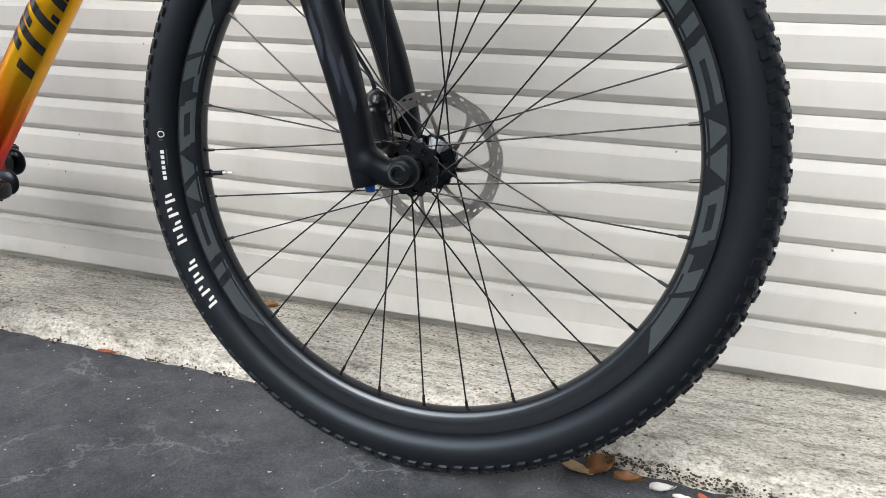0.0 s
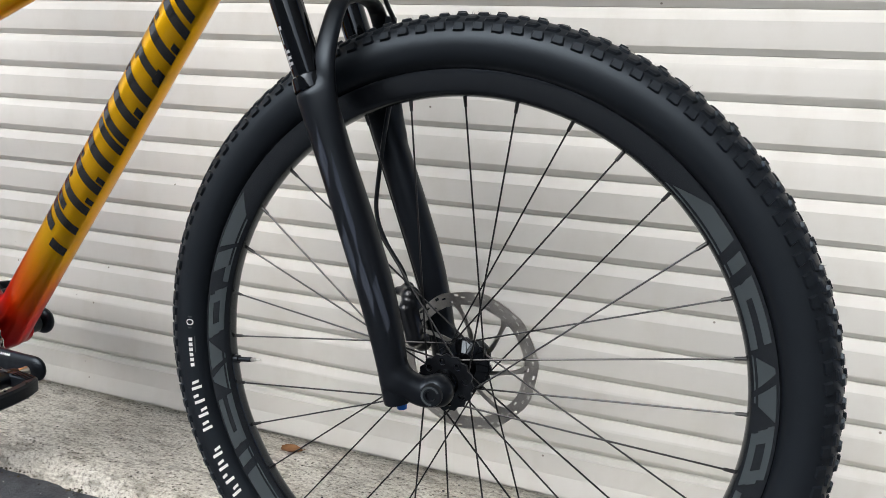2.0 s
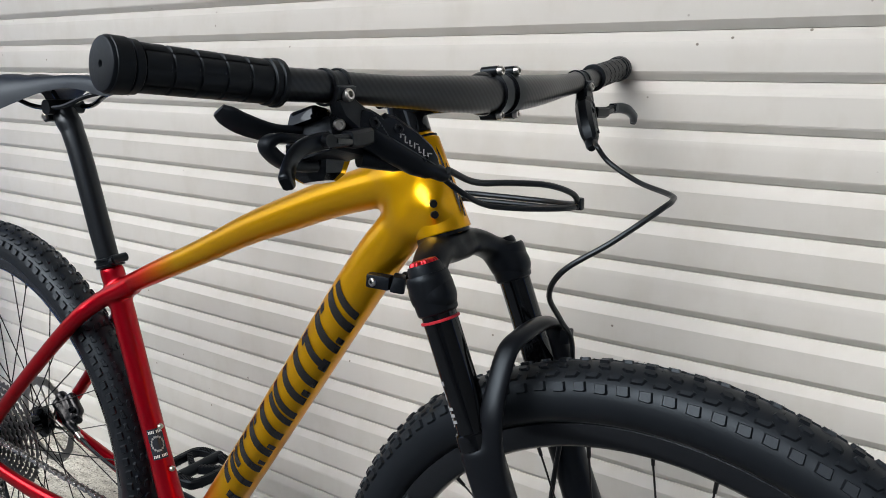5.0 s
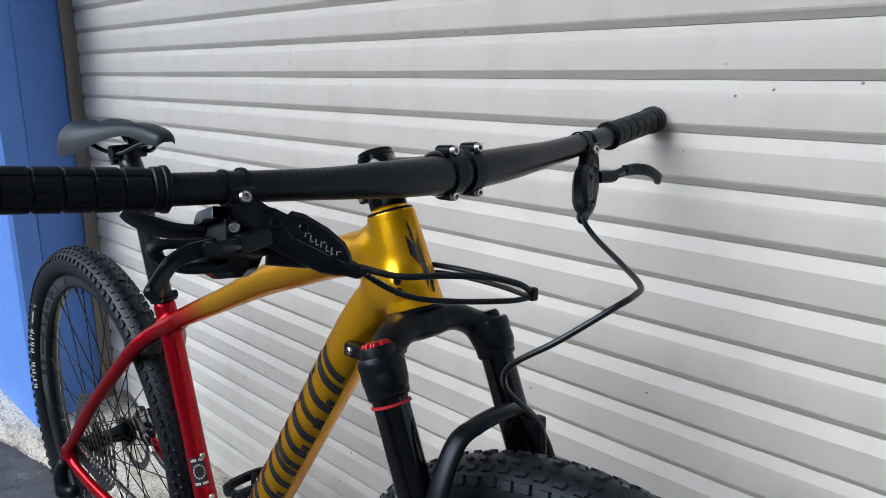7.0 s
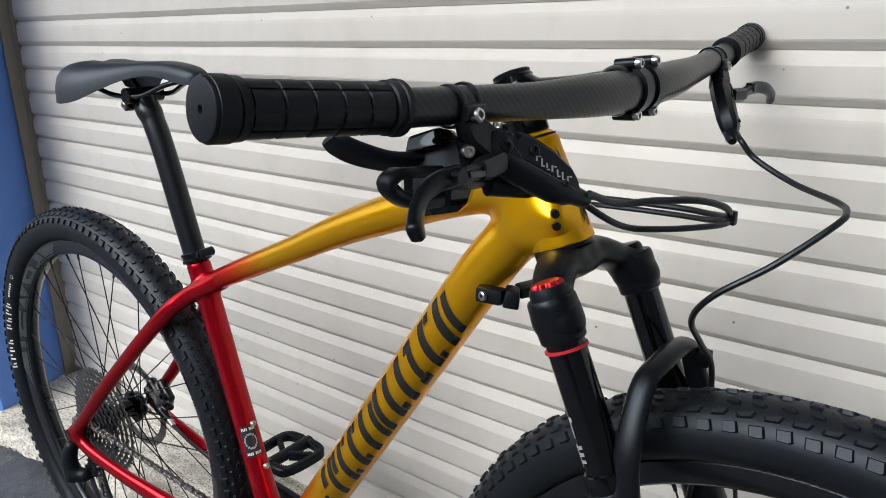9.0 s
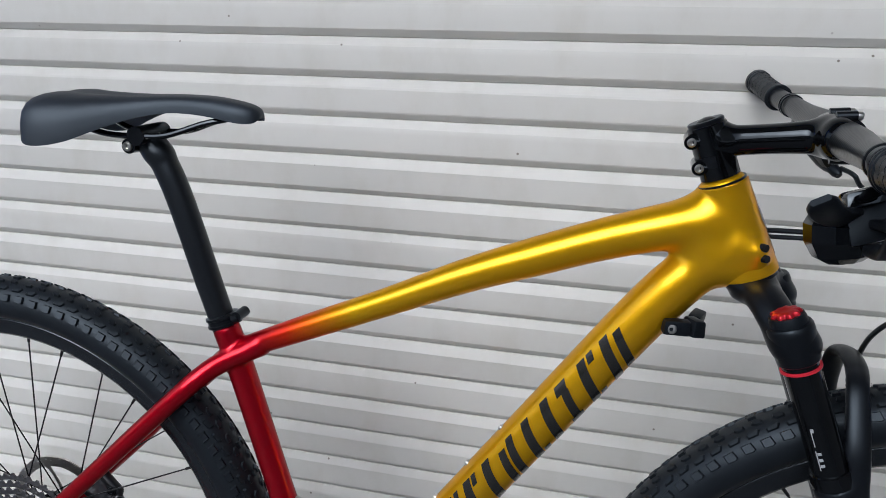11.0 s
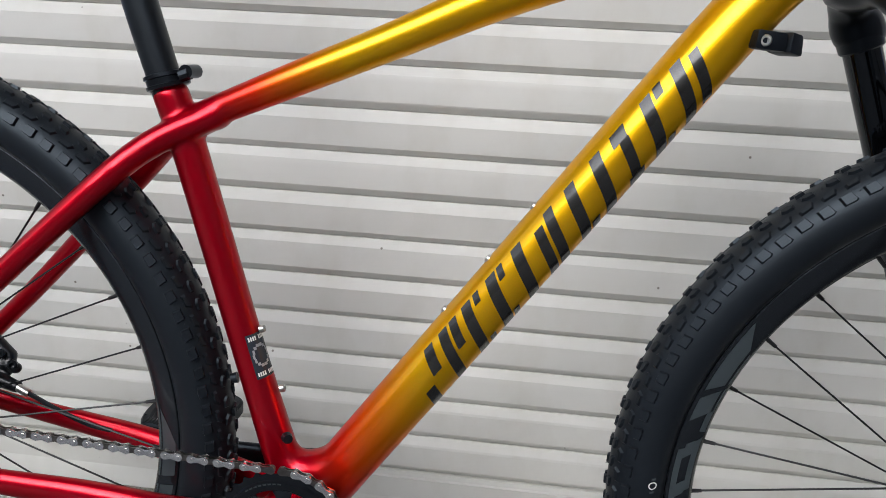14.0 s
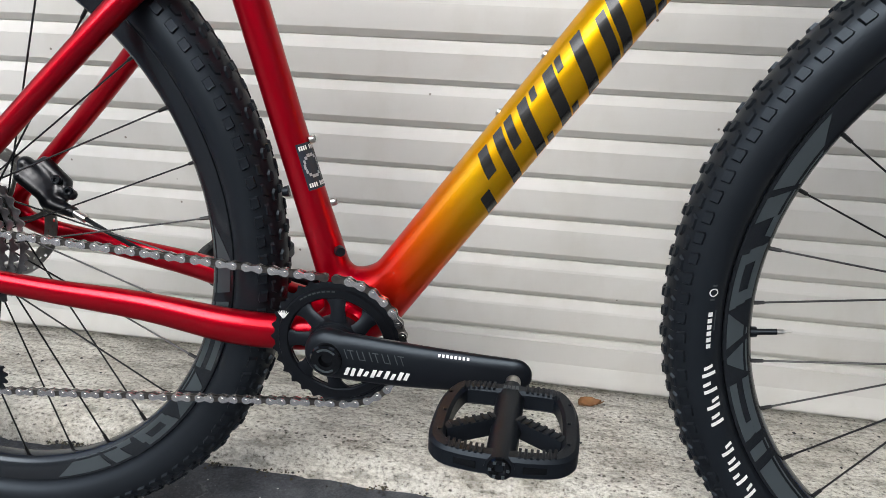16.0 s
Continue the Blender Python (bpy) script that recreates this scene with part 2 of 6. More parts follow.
    for ax in range(3):
        u, v = [(1, 2), (2, 0), (0, 1)][ax]
        cut0, cut1 = [slice(None)] * 3, [slice(None)] * 3
        cut0[ax], cut1[ax] = slice(0, -1), slice(1, None)
        where = np.argwhere(s[tuple(cut0)] != s[tuple(cut1)])
        where = where[(where[:, u] >= 1) & (where[:, v] >= 1) & (where[:, u] < n[u] - 1) & (where[:, v] < n[v] - 1)]
        quad = []
        for du, dv in ((-1, -1), (0, -1), (0, 0), (-1, 0)):
            e = where.copy()
            e[:, u] += du
            e[:, v] += dv
            quad.append(idx[tuple(e.T)])
        quad = np.stack(quad, 1)
        inside = s[tuple(where.T)]
        quad[~inside] = quad[~inside][:, ::-1]
        faces.append(quad[(quad >= 0).all(1)])
    faces = np.concatenate(faces)

    def slope(q, e):
        return np.stack([field(q + w) - field(q - w) for w in np.eye(3) * e], -1) / (2 * e)
    for _ in range(3):
        acc, cnt = np.zeros_like(verts), np.zeros(len(verts))
        for i in range(4):
            np.add.at(acc, faces[:, i], verts[faces[:, (i + 1) % 4]] + verts[faces[:, (i + 3) % 4]])
            np.add.at(cnt, faces[:, i], 2)
        verts = verts + 0.5 * (acc / np.maximum(cnt, 1)[:, None] - verts) * (cnt > 0)[:, None]
        g = slope(verts, 1e-4)
        verts = verts + np.clip(-field(verts)[:, None] * g / np.maximum((g * g).sum(-1, keepdims=True), 0.05), -step, step)
    me = bpy.data.meshes.new("mesh")
    me.from_pydata(verts.tolist(), [], faces.tolist())
    me.update()
    shade(me, 180)
    g = slope(verts, 0.7 * step)
    me.normals_split_custom_set_from_vertices((g / np.maximum(np.linalg.norm(g, axis=1, keepdims=True), 1e-6)).tolist())
    return me


def mirrored(limb):
    line, f = limb if isinstance(limb, tuple) else (limb, None)
    line = [(x, -y, z, r) for x, y, z, r in line]
    return (line, f) if f else line


def surface(me):
    return BVHTree.FromPolygons([v.co.copy() for v in me.vertices], [tuple(p.vertices) for p in me.polygons])


def patch(origin, along, side, out, s0, s1, p0, p1, radius, slant=0.0, n=4, m=8, lift=0.0006, onto=None):
    """A thin print wrapped on a tube: between two lengths along it and two angles from side towards out."""
    bm = bmesh.new()
    o, d, e, u = Vector(origin), Vector(along).normalized(), Vector(side).normalized(), Vector(out).normalized()
    rows = []
    for i in range(n + 1):
        row = []
        for j in range(m + 1):
            a = p0 + (p1 - p0) * j / m
            s = s0 + (s1 - s0) * i / n + slant * (0.5 - j / m)
            r = (radius(s) if callable(radius) else radius) + lift
            way = e * math.cos(a) + u * math.sin(a)
            q = o + d * s + way * r
            if onto:
                hit = onto.ray_cast(o + d * s + way * 0.08, -way)[0]
                q = hit + way * lift if hit else q
            row.append(bm.verts.new(q))
        rows.append(row)
    for p, q in zip(rows, rows[1:]):
        for j in range(m):
            bm.faces.new((p[j], p[j + 1], q[j + 1], q[j]))
    return bm


def bolt(bm, centre, along, r=0.0035, h=0.003):
    """A socket bolt head with its hollow."""
    c, d = Vector(centre), Vector(along).normalized()
    u = d.orthogonal().normalized()
    v = d.cross(u)
    prof = [(0, 0.0), (r, 0.0), (r, h * 0.75), (r * 0.8, h), (r * 0.5, h), (r * 0.45, h * 0.35), (0, h * 0.35)]
    rings = []
    for k in range(12):
        a = 2 * math.pi * k / 12
        rings.append([bm.verts.new(c + d * hh + (u * math.cos(a) + v * math.sin(a)) * rr) for rr, hh in prof])
    for k in range(12):
        a, b = rings[k], rings[(k + 1) % 12]
        for j in range(len(prof) - 1):
            bm.faces.new((a[j], a[j + 1], b[j + 1], b[j]))
    bmesh.ops.remove_doubles(bm, verts=bm.verts, dist=1e-7)
    return bm


# ---- the place: roller shutter, wall, apron and asphalt ----
def links(t, *pairs):
    for a, b in pairs:
        t.links.new(a, b)


def value_ramp(t, source, stops):
    r = t.nodes.new("ShaderNodeValToRGB")
    ramp_stops(r, stops)
    t.links.new(source, r.inputs["Fac"])
    return r.outputs["Color"]


def texture(t, kind, scale, detail=5.0, vector=None, rough=0.6):
    n = t.nodes.new("ShaderNodeTex" + kind)
    n.inputs["Scale"].default_value = scale
    if kind == "Noise":
        n.inputs["Detail"].default_value, n.inputs["Roughness"].default_value = detail, rough
    if vector:
        t.links.new(vector, n.inputs["Vector"])
    return n


def blend(t, mode, factor, a, b):
    m = t.nodes.new("ShaderNodeMix")
    m.data_type, m.blend_type = "RGBA", mode
    for key, v in (("Factor", factor), ("A", a), ("B", b)):
        if isinstance(v, (int, float)):
            m.inputs[key].default_value = v
        elif isinstance(v, tuple):
            m.inputs[key].default_value = (*v, 1)
        else:
            t.links.new(v, m.inputs[key])
    return m.outputs["Result"]


def stretched(t, x, y, z):
    co = t.nodes.new("ShaderNodeNewGeometry")
    mp = t.nodes.new("ShaderNodeMapping")
    mp.inputs["Scale"].default_value = (x, y, z)
    t.links.new(co.outputs["Position"], mp.inputs["Vector"])
    return mp.outputs["Vector"]


def bump(t, b, height, strength, distance):
    n = t.nodes.new("ShaderNodeBump")
    n.inputs["Strength"].default_value, n.inputs["Distance"].default_value = strength, distance
    t.links.new(height, n.inputs["Height"])
    t.links.new(n.outputs["Normal"], b.inputs["Normal"])


def woven():
    """Carbon laid in slanting tapes that catch the light by turns."""
    m = CARBON.copy()
    m.name = "woven_carbon"
    t = m.node_tree
    b = next(n for n in t.nodes if n.type == "BSDF_PRINCIPLED")
    wave = t.nodes.new("ShaderNodeTexWave")
    wave.bands_direction = "DIAGONAL"
    wave.inputs["Scale"].default_value = 105.0
    wave.inputs["Distortion"].default_value = 1.2
    wave.inputs["Detail Scale"].default_value = 0.6
    t.links.new(t.nodes.new("ShaderNodeTexCoord").outputs["Object"], wave.inputs["Vector"])
    for socket, low, high in (("Roughness", 0.31, 0.37), ("Specular IOR Level", 0.39, 0.31)):
        r = t.nodes.new("ShaderNodeMapRange")
        r.inputs["To Min"].default_value = low
        r.inputs["To Max"].default_value = high
        t.links.new(wave.outputs["Fac"], r.inputs["Value"])
        t.links.new(r.outputs["Result"], b.inputs[socket])
    return m


def bare(name, rough, spec=0.5):
    m = bpy.data.materials.new(name)
    m.use_nodes = True
    b = m.node_tree.nodes["Principled BSDF"]
    b.inputs["Roughness"].default_value, b.inputs["Specular IOR Level"].default_value = rough, spec
    return m, m.node_tree, b


def shutter_paint():
    """Off-white baked paint with faint grime, small scuffs and dots."""
    m, t, b = bare("shutter_paint", 0.42, 0.3)
    base = blend(t, "MIX", texture(t, "Noise", 2.2, 3, stretched(t, 1, 1, 1.2)).outputs["Fac"], (0.560, 0.552, 0.520), (0.625, 0.618, 0.586))
    grime = value_ramp(t, texture(t, "Noise", 11, 6, stretched(t, 1.2, 1, 0.7)).outputs["Fac"], [(0.30, (0.80, 0.78, 0.73)), (0.52, (1, 1, 1))])
    base = blend(t, "MULTIPLY", 0.35, base, grime)
    dots = texture(t, "Voronoi", 22, vector=stretched(t, 1, 1, 1))
    spots = value_ramp(t, dots.outputs["Distance"], [(0.030, (0.25, 0.22, 0.19)), (0.05, (1, 1, 1))])
    pick = value_ramp(t, dots.outputs["Color"], [(0.72, (0, 0, 0)), (0.74, (1, 1, 1))])
    base = blend(t, "MIX", pick, base, blend(t, "MULTIPLY", 0.9, base, spots))
    scuff = value_ramp(t, texture(t, "Noise", 30, 8, stretched(t, 1.2, 1, 3.5), 0.75).outputs["Fac"], [(0.70, (1, 1, 1)), (0.78, (0.6, 0.59, 0.57))])
    base = blend(t, "MULTIPLY", 0.55, base, scuff)
    links(t, (base, b.inputs["Base Color"]))
    bump(t, b, texture(t, "Noise", 7, 3, stretched(t, 0.6, 1, 1)).outputs["Fac"], 0.16, 0.004)
    return m


SHUTTER_PAINT = shutter_paint()
PITCH, CREASE = 0.0604, 0.0960
LEFT_END, RIGHT_END = -2.36, 0.95


def shutter_slat(tilt):
    """One slat: a bevel that faces up, a flat face and a bevel that faces down."""
    bm = bmesh.new()
    prof = [(0.006, 0.0), (0.0016, 0.0003), (-0.0062, 0.0088), (-0.0074 - tilt, 0.0115), (-0.0076 - tilt * 0.7, 0.0165), (-0.0076 + tilt * 0.6, 0.0390), (-0.0073 + tilt, 0.0440), (-0.0062, 0.0474), (0.0010, 0.0598), (0.006, 0.0604)]
    cols = []
    for x in (LEFT_END, RIGHT_END):
        cols.append([bm.verts.new((x, y, z)) for y, z in prof])
    for a, b, c, d in zip(cols[0], cols[0][1:], cols[1][1:], cols[1]):
        bm.faces.new((a, b, c, d))
    return finish(bm, 11)


shutter = tagged(new("roller_shutter"), "closed off-white steel roller shutter door with horizontal ribbed slats", "shutter", kind="structure")
SLAT_TILT = [0.0, 0.0, 0.0005, -0.0002, -0.0009, 0.0006, -0.0012, 0.0005, -0.0008, 0.0003, -0.0008, -0.0009, 0.0002, 0.0, 0.0003, 0.0005]
slat_mesh = {}
for i in range(44):
    tilt = SLAT_TILT[i % len(SLAT_TILT)]
    if tilt not in slat_mesh:
        slat_mesh[tilt] = shutter_slat(tilt)
    part("slat", slat_mesh[tilt], SHUTTER_PAINT, shutter, at=Matrix.Translation((0, 0, CREASE + i * PITCH)))


def bottom_rail():
    bm = bmesh.new()
    prof = [(0.006, 0.096), (-0.004, 0.0955), (-0.006, 0.0885), (-0.0085, 0.0865), (-0.0085, 0.052), (-0.0095, 0.050), (-0.0150, 0.030), (-0.0155, 0.0225), (-0.002, 0.0225), (0.006, 0.03)]
    cols = [[bm.verts.new((x, y, z)) for y, z in prof] for x in (LEFT_END, RIGHT_END)]
    for a, b, c, d in zip(cols[0], cols[0][1:], cols[1][1:], cols[1]):
        bm.faces.new((a, b, c, d))
    return finish(bm, 20)


part("bottom_rail", bottom_rail(), SHUTTER_PAINT, shutter)
# black strip set back under the rail, in place of the gap's shade
bm = bmesh.new()
box(bm, (-0.70, 0.030, 0.014), (3.30, 0.012, 0.030))
part("gap_shade_strip", bm, PLASTIC, shutter, "black strip standing in for the shade under the rail")
bm = bmesh.new()
box(bm, (-0.70, 0.06, 1.4), (3.36, 0.08, 2.9))
part("curtain_back", bm, SHUTTER_PAINT, shutter)

GUIDE_PAINT = material("guide_rail_paint", (0.30, 0.265, 0.22), rough=0.5, noise_scale=14, amount=0.2, stain=0.3, stain_scale=5)
GREY_RENDER = material("grey_render", (0.20, 0.20, 0.20), rough=0.85, noise_scale=12, amount=0.15, bump=0.4, bump_scale=40)
PALE_RENDER = material("pale_grey_render", (0.34, 0.335, 0.32), rough=0.85, noise_scale=12, amount=0.15, bump=0.4, bump_scale=40)
BLUE_SMOOTH = material("blue_wall_paint", (0.14, 0.32, 0.86), rough=0.6, noise_scale=14, amount=0.10, bump=0.15, bump_scale=60, stain=0.12, stain_scale=2)


def trowelled():
    """Blue paint over stucco with ragged trowel ridges."""
    m, t, b = bare("blue_stucco", 0.55, 0.4)
    base = blend(t, "MIX", texture(t, "Noise", 5, 4, stretched(t, 1, 1, 1)).outputs["Fac"], (0.150, 0.330, 0.87), (0.175, 0.365, 0.93))
    links(t, (base, b.inputs["Base Color"]))
    warp = texture(t, "Noise", 9, 6, stretched(t, 1, 1, 1))
    ridge = texture(t, "Noise", 15, 3, warp.outputs["Color"])
    edge = value_ramp(t, ridge.outputs["Fac"], [(0.44, (0, 0, 0)), (0.47, (1, 1, 1)), (0.53, (0.75, 0.75, 0.75)), (0.60, (0.1, 0.1, 0.1))])
    bump(t, b, blend(t, "MIX", 0.3, edge, texture(t, "Noise", 45, 5, stretched(t, 1, 1, 1)).outputs["Fac"]), 0.7, 0.003)
    return m


BLUE_STUCCO = trowelled()


def concrete():
    """Weathered broom-finished concrete: exposed sand and pebbles, dark pits, streaks and lichen."""
    m, t, b = bare("rough_concrete", 0.93, 0.3)
    grain = texture(t, "Noise", 190, 6, stretched(t, 0.75, 1, 1), 0.72)
    col = value_ramp(t, grain.outputs["Fac"], [(0.34, (0.22, 0.208, 0.18)), (0.43, (0.62, 0.60, 0.54)), (0.53, (0.82, 0.800, 0.735)), (0.66, (0.96, 0.945, 0.905))])
    streak = value_ramp(t, texture(t, "Noise", 52, 8, stretched(t, 0.34, 1, 1), 0.74).outputs["Fac"], [(0.40, (0.34, 0.325, 0.285)), (0.50, (0.92, 0.91, 0.88)), (0.60, (1, 1, 1))])
    col = blend(t, "MULTIPLY", 0.62, col, streak)
    pits = value_ramp(t, texture(t, "Voronoi", 120, vector=stretched(t, 0.7, 1, 1)).outputs["Distance"], [(0.12, (0.16, 0.155, 0.14)), (0.26, (1, 1, 1))])
    mask = value_ramp(t, texture(t, "Noise", 9, 4).outputs["Fac"], [(0.42, (0, 0, 0)), (0.62, (1, 1, 1))])
    col = blend(t, "MULTIPLY", mask, col, pits)
    stain = value_ramp(t, texture(t, "Noise", 5.5, 7, stretched(t, 0.7, 1.4, 1), 0.65).outputs["Fac"], [(0.34, (0.46, 0.445, 0.41)), (0.44, (0.88, 0.87, 0.84)), (0.54, (1, 1, 0.98))])
    col = blend(t, "MULTIPLY", 0.8, col, stain)
    lichen = value_ramp(t, texture(t, "Noise", 3.1, 6, stretched(t, 1, 1, 1), 0.7).outputs["Fac"], [(0.60, (0, 0, 0)), (0.74, (1, 1, 1))])
    col = blend(t, "MIX", blend(t, "MULTIPLY", 1.0, lichen, (0.35, 0.35, 0.35)), col, (0.45, 0.43, 0.24))
    links(t, (col, b.inputs["Base Color"]))
    high = blend(t, "MIX", 0.45, grain.outputs["Fac"], texture(t, "Noise", 90, 5, stretched(t, 0.4, 1, 1)).outputs["Fac"])
    bump(t, b, high, 1.0, 0.009)
    return m


def asphalt():
    """Sealed dark asphalt: fine grain, pale flecks, a few thin pale cracks and dusty patches."""
    m, t, b = bare("dark_sealed_asphalt", 0.58, 0.4)
    fine = texture(t, "Noise", 300, 5, stretched(t, 1, 1, 1), 0.7)
    col = value_ramp(t, fine.outputs["Fac"], [(0.32, (0.023, 0.026, 0.031)), (0.55, (0.063, 0.070, 0.083)), (0.75, (0.13, 0.138, 0.15))])
    dust = value_ramp(t, texture(t, "Noise", 7, 7, stretched(t, 1, 1, 1), 0.65).outputs["Fac"], [(0.40, (0, 0, 0)), (0.75, (1, 1, 1))])
    col = blend(t, "MIX", blend(t, "MULTIPLY", 1.0, dust, (0.55, 0.55, 0.55)), col, (0.13, 0.138, 0.15))
    warp = texture(t, "Noise", 11, 5, stretched(t, 1, 1, 1))
    bent = t.nodes.new("ShaderNodeVectorMath")
    bent.operation = "MULTIPLY_ADD"
    bent.inputs[1].default_value = (0.12, 0.12, 0.12)
    links(t, (warp.outputs["Color"], bent.inputs[0]), (stretched(t, 1, 1, 1), bent.inputs[2]))
    crack = texture(t, "Voronoi", 5.0, vector=bent.outputs["Vector"])
    crack.feature = "DISTANCE_TO_EDGE"
    line = value_ramp(t, crack.outputs["Distance"], [(0.002, (1, 1, 1)), (0.010, (0, 0, 0))])
    where = value_ramp(t, texture(t, "Noise", 4.2, 4, stretched(t, 1, 1, 1)).outputs["Fac"], [(0.50, (0, 0, 0)), (0.60, (0.55, 0.55, 0.55))])
    col = blend(t, "MIX", blend(t, "MULTIPLY", 1.0, line, where), col, (0.30, 0.31, 0.33))
    blot = value_ramp(t, texture(t, "Noise", 16, 8, stretched(t, 1, 1, 1), 0.75).outputs["Fac"], [(0.38, (0.55, 0.56, 0.58)), (0.50, (1, 1, 1)), (0.66, (1.35, 1.33, 1.28))])
    col = blend(t, "MULTIPLY", 0.9, col, blot)
    grit = texture(t, "Voronoi", 260, vector=stretched(t, 1, 1, 1))
    col = blend(t, "MIX", blend(t, "MULTIPLY", 1.0, value_ramp(t, grit.outputs["Distance"], [(0.12, (1, 1, 1)), (0.22, (0, 0, 0))]), value_ramp(t, grit.outputs["Color"], [(0.80, (0, 0, 0)), (0.84, (0.7, 0.7, 0.7))])), col, (0.26, 0.265, 0.27))
    fleck = texture(t, "Voronoi", 95, vector=stretched(t, 1, 1, 1))
    dot = value_ramp(t, fleck.outputs["Distance"], [(0.11, (1, 1, 1)), (0.17, (0, 0, 0))])
    some = value_ramp(t, fleck.outputs["Color"], [(0.82, (0, 0, 0)), (0.85, (1, 1, 1))])
    col = blend(t, "MIX", blend(t, "MULTIPLY", 1.0, dot, some), col, (0.50, 0.50, 0.50))
    links(t, (col, b.inputs["Base Color"]))
    bump(t, b, blend(t, "MIX", 0.5, fine.outputs["Fac"], texture(t, "Noise", 60, 5).outputs["Fac"]), 0.8, 0.004)
    return m


CONCRETE, ASPHALT = concrete(), asphalt()


def guide_rail(x, sign):
    bm = bmesh.new()
    box(bm, (x + sign * 0.003, -0.012, 1.4), (0.004, 0.010, 2.9))
    box(bm, (x - sign * 0.048, -0.0075, 1.4), (0.092, 0.050, 2.9), bevel=0.003)
    box(bm, (x - sign * 0.004, -0.0275, 1.4), (0.012, 0.035, 2.9), bevel=0.002)
    return bm


tagged(part("shutter_guide", guide_rail(-2.345, 1), GUIDE_PAINT), "beige painted steel shutter guide rail", "guide rail", kind="structure")


def prism(foot, low, high):
    """An upright block over a closed outline of (x, y)."""
    bm = bmesh.new()
    a, b = [bm.verts.new((x, y, low)) for x, y in foot], [bm.verts.new((x, y, high)) for x, y in foot]
    bm.faces.new(a)
    bm.faces.new(b)
    for k in range(len(foot)):
        q = (k + 1) % len(foot)
        bm.faces.new((a[k], a[q], b[q], b[k]))
    return finish(bm, 20)


pier = tagged(part("wall_pier", prism([(-4.4, -0.262), (-2.282, -0.262), (-2.270, -0.252), (-2.286, -0.190), (-2.296, -0.185), (-2.44, -0.185), (-2.44, 0.30), (-4.4, 0.30)], -0.05, 3.4), BLUE_SMOOTH), "blue painted wall pier beside the shutter", "wall", kind="structure")
part("reveal", prism([(-2.439, -0.1848), (-2.293, -0.1848), (-2.370, -0.008), (-2.439, -0.008)], -0.05, 3.4), BLUE_STUCCO, pier, "blue trowelled stucco reveal")
bm = bmesh.new()
box(bm, (2.20, 0.10, 1.7), (2.5, 0.4, 3.5), bevel=0.004)
tagged(part("wall_right", bm, BLUE_STUCCO), "blue painted stucco wall", "wall", kind="structure")
# never in view: added to block light from the right end of the shutter
bm = bmesh.new()
box(bm, (1.20, -1.602, 1.35), (0.40, 3.0, 2.8), bevel=0.004)
tagged(part("unseen_shade_wall", bm, GREY_RENDER), "plain grey rendered wall, added out of view to shade the right side", "wall", kind="structure")
bm = bmesh.new()
box(bm, (-0.66, 0.10, 3.15), (3.20, 0.38, 0.6), bevel=0.004)
tagged(part("wall_above", bm, BLUE_STUCCO), "blue painted stucco wall over the shutter", "wall", kind="structure")


# added behind the camera to cut the bright horizon out of the reflections
bm = bmesh.new()
box(bm, (-1.5, -7.6, 1.45), (22.0, 0.3, 3.0), bevel=0.01)
tagged(part("unseen_back_wall", bm, PALE_RENDER), "plain grey rendered wall, added behind the camera to block low sky", "wall", kind="structure")


# inferred overhang, never in view: keeps high sky off the upper wall
bm = bmesh.new()
box(bm, (-0.6, -0.86, 2.90), (7.6, 1.50, 0.16), bevel=0.01)
tagged(part("unseen_overhang", bm, PALE_RENDER), "plain pale soffit above the shutter, unseen, shading the upper wall", "roof", kind="structure")


def kerb_line(x):
    e = np.interp(x, [-4.4, -2.6, -2.35, -1.9, -1.3, -0.55, -0.1, 0.0, 0.3, 2.0], [-0.37, -0.365, -0.345, -0.262, -0.232, -0.240, -0.254, -0.282, -0.288, -0.30])
    return e + 0.006 * noise.noise((x * 5.1, 0.3, 0)) + 0.006 * noise.noise((x * 17.0, 1.3, 0)) + 0.004 * noise.noise((x * 47.0, 2.3, 0))


def apron():
    """The concrete apron in front of the shutter, with a worn, crumbling edge."""
    bm = bmesh.new()
    rows = []
    for x in np.arange(-4.4, 3.2, 0.008):
        e = kerb_line(x)
        j = 0.004 * noise.noise((x * 25, 5.0, 0)) + 0.003 * noise.noise((x * 90, 6.0, 0))
        k = 0.004 * noise.noise((x * 60, 9.0, 0))
        col = [(0.10, 0.0), (-0.08, 0.0), (-0.15, 0.0005), (e + 0.050, -0.001 + j * 0.3), (e + 0.030, -0.003 + j * 0.7), (e + 0.016 + k, -0.008 + j), (e + 0.006 + k, -0.017 + j), (e + k * 0.6, -0.030), (e - 0.006, -0.060)]
        rows.append([bm.verts.new((x, y, z)) for y, z in col])
    for a, b in zip(rows, rows[1:]):
        for k in range(len(a) - 1):
            bm.faces.new((a[k], a[k + 1], b[k + 1], b[k]))
    return finish(bm, 60)


tagged(part("pavement", apron(), CONCRETE), "weathered grey concrete apron with a rough worn edge", "pavement", kind="structure")


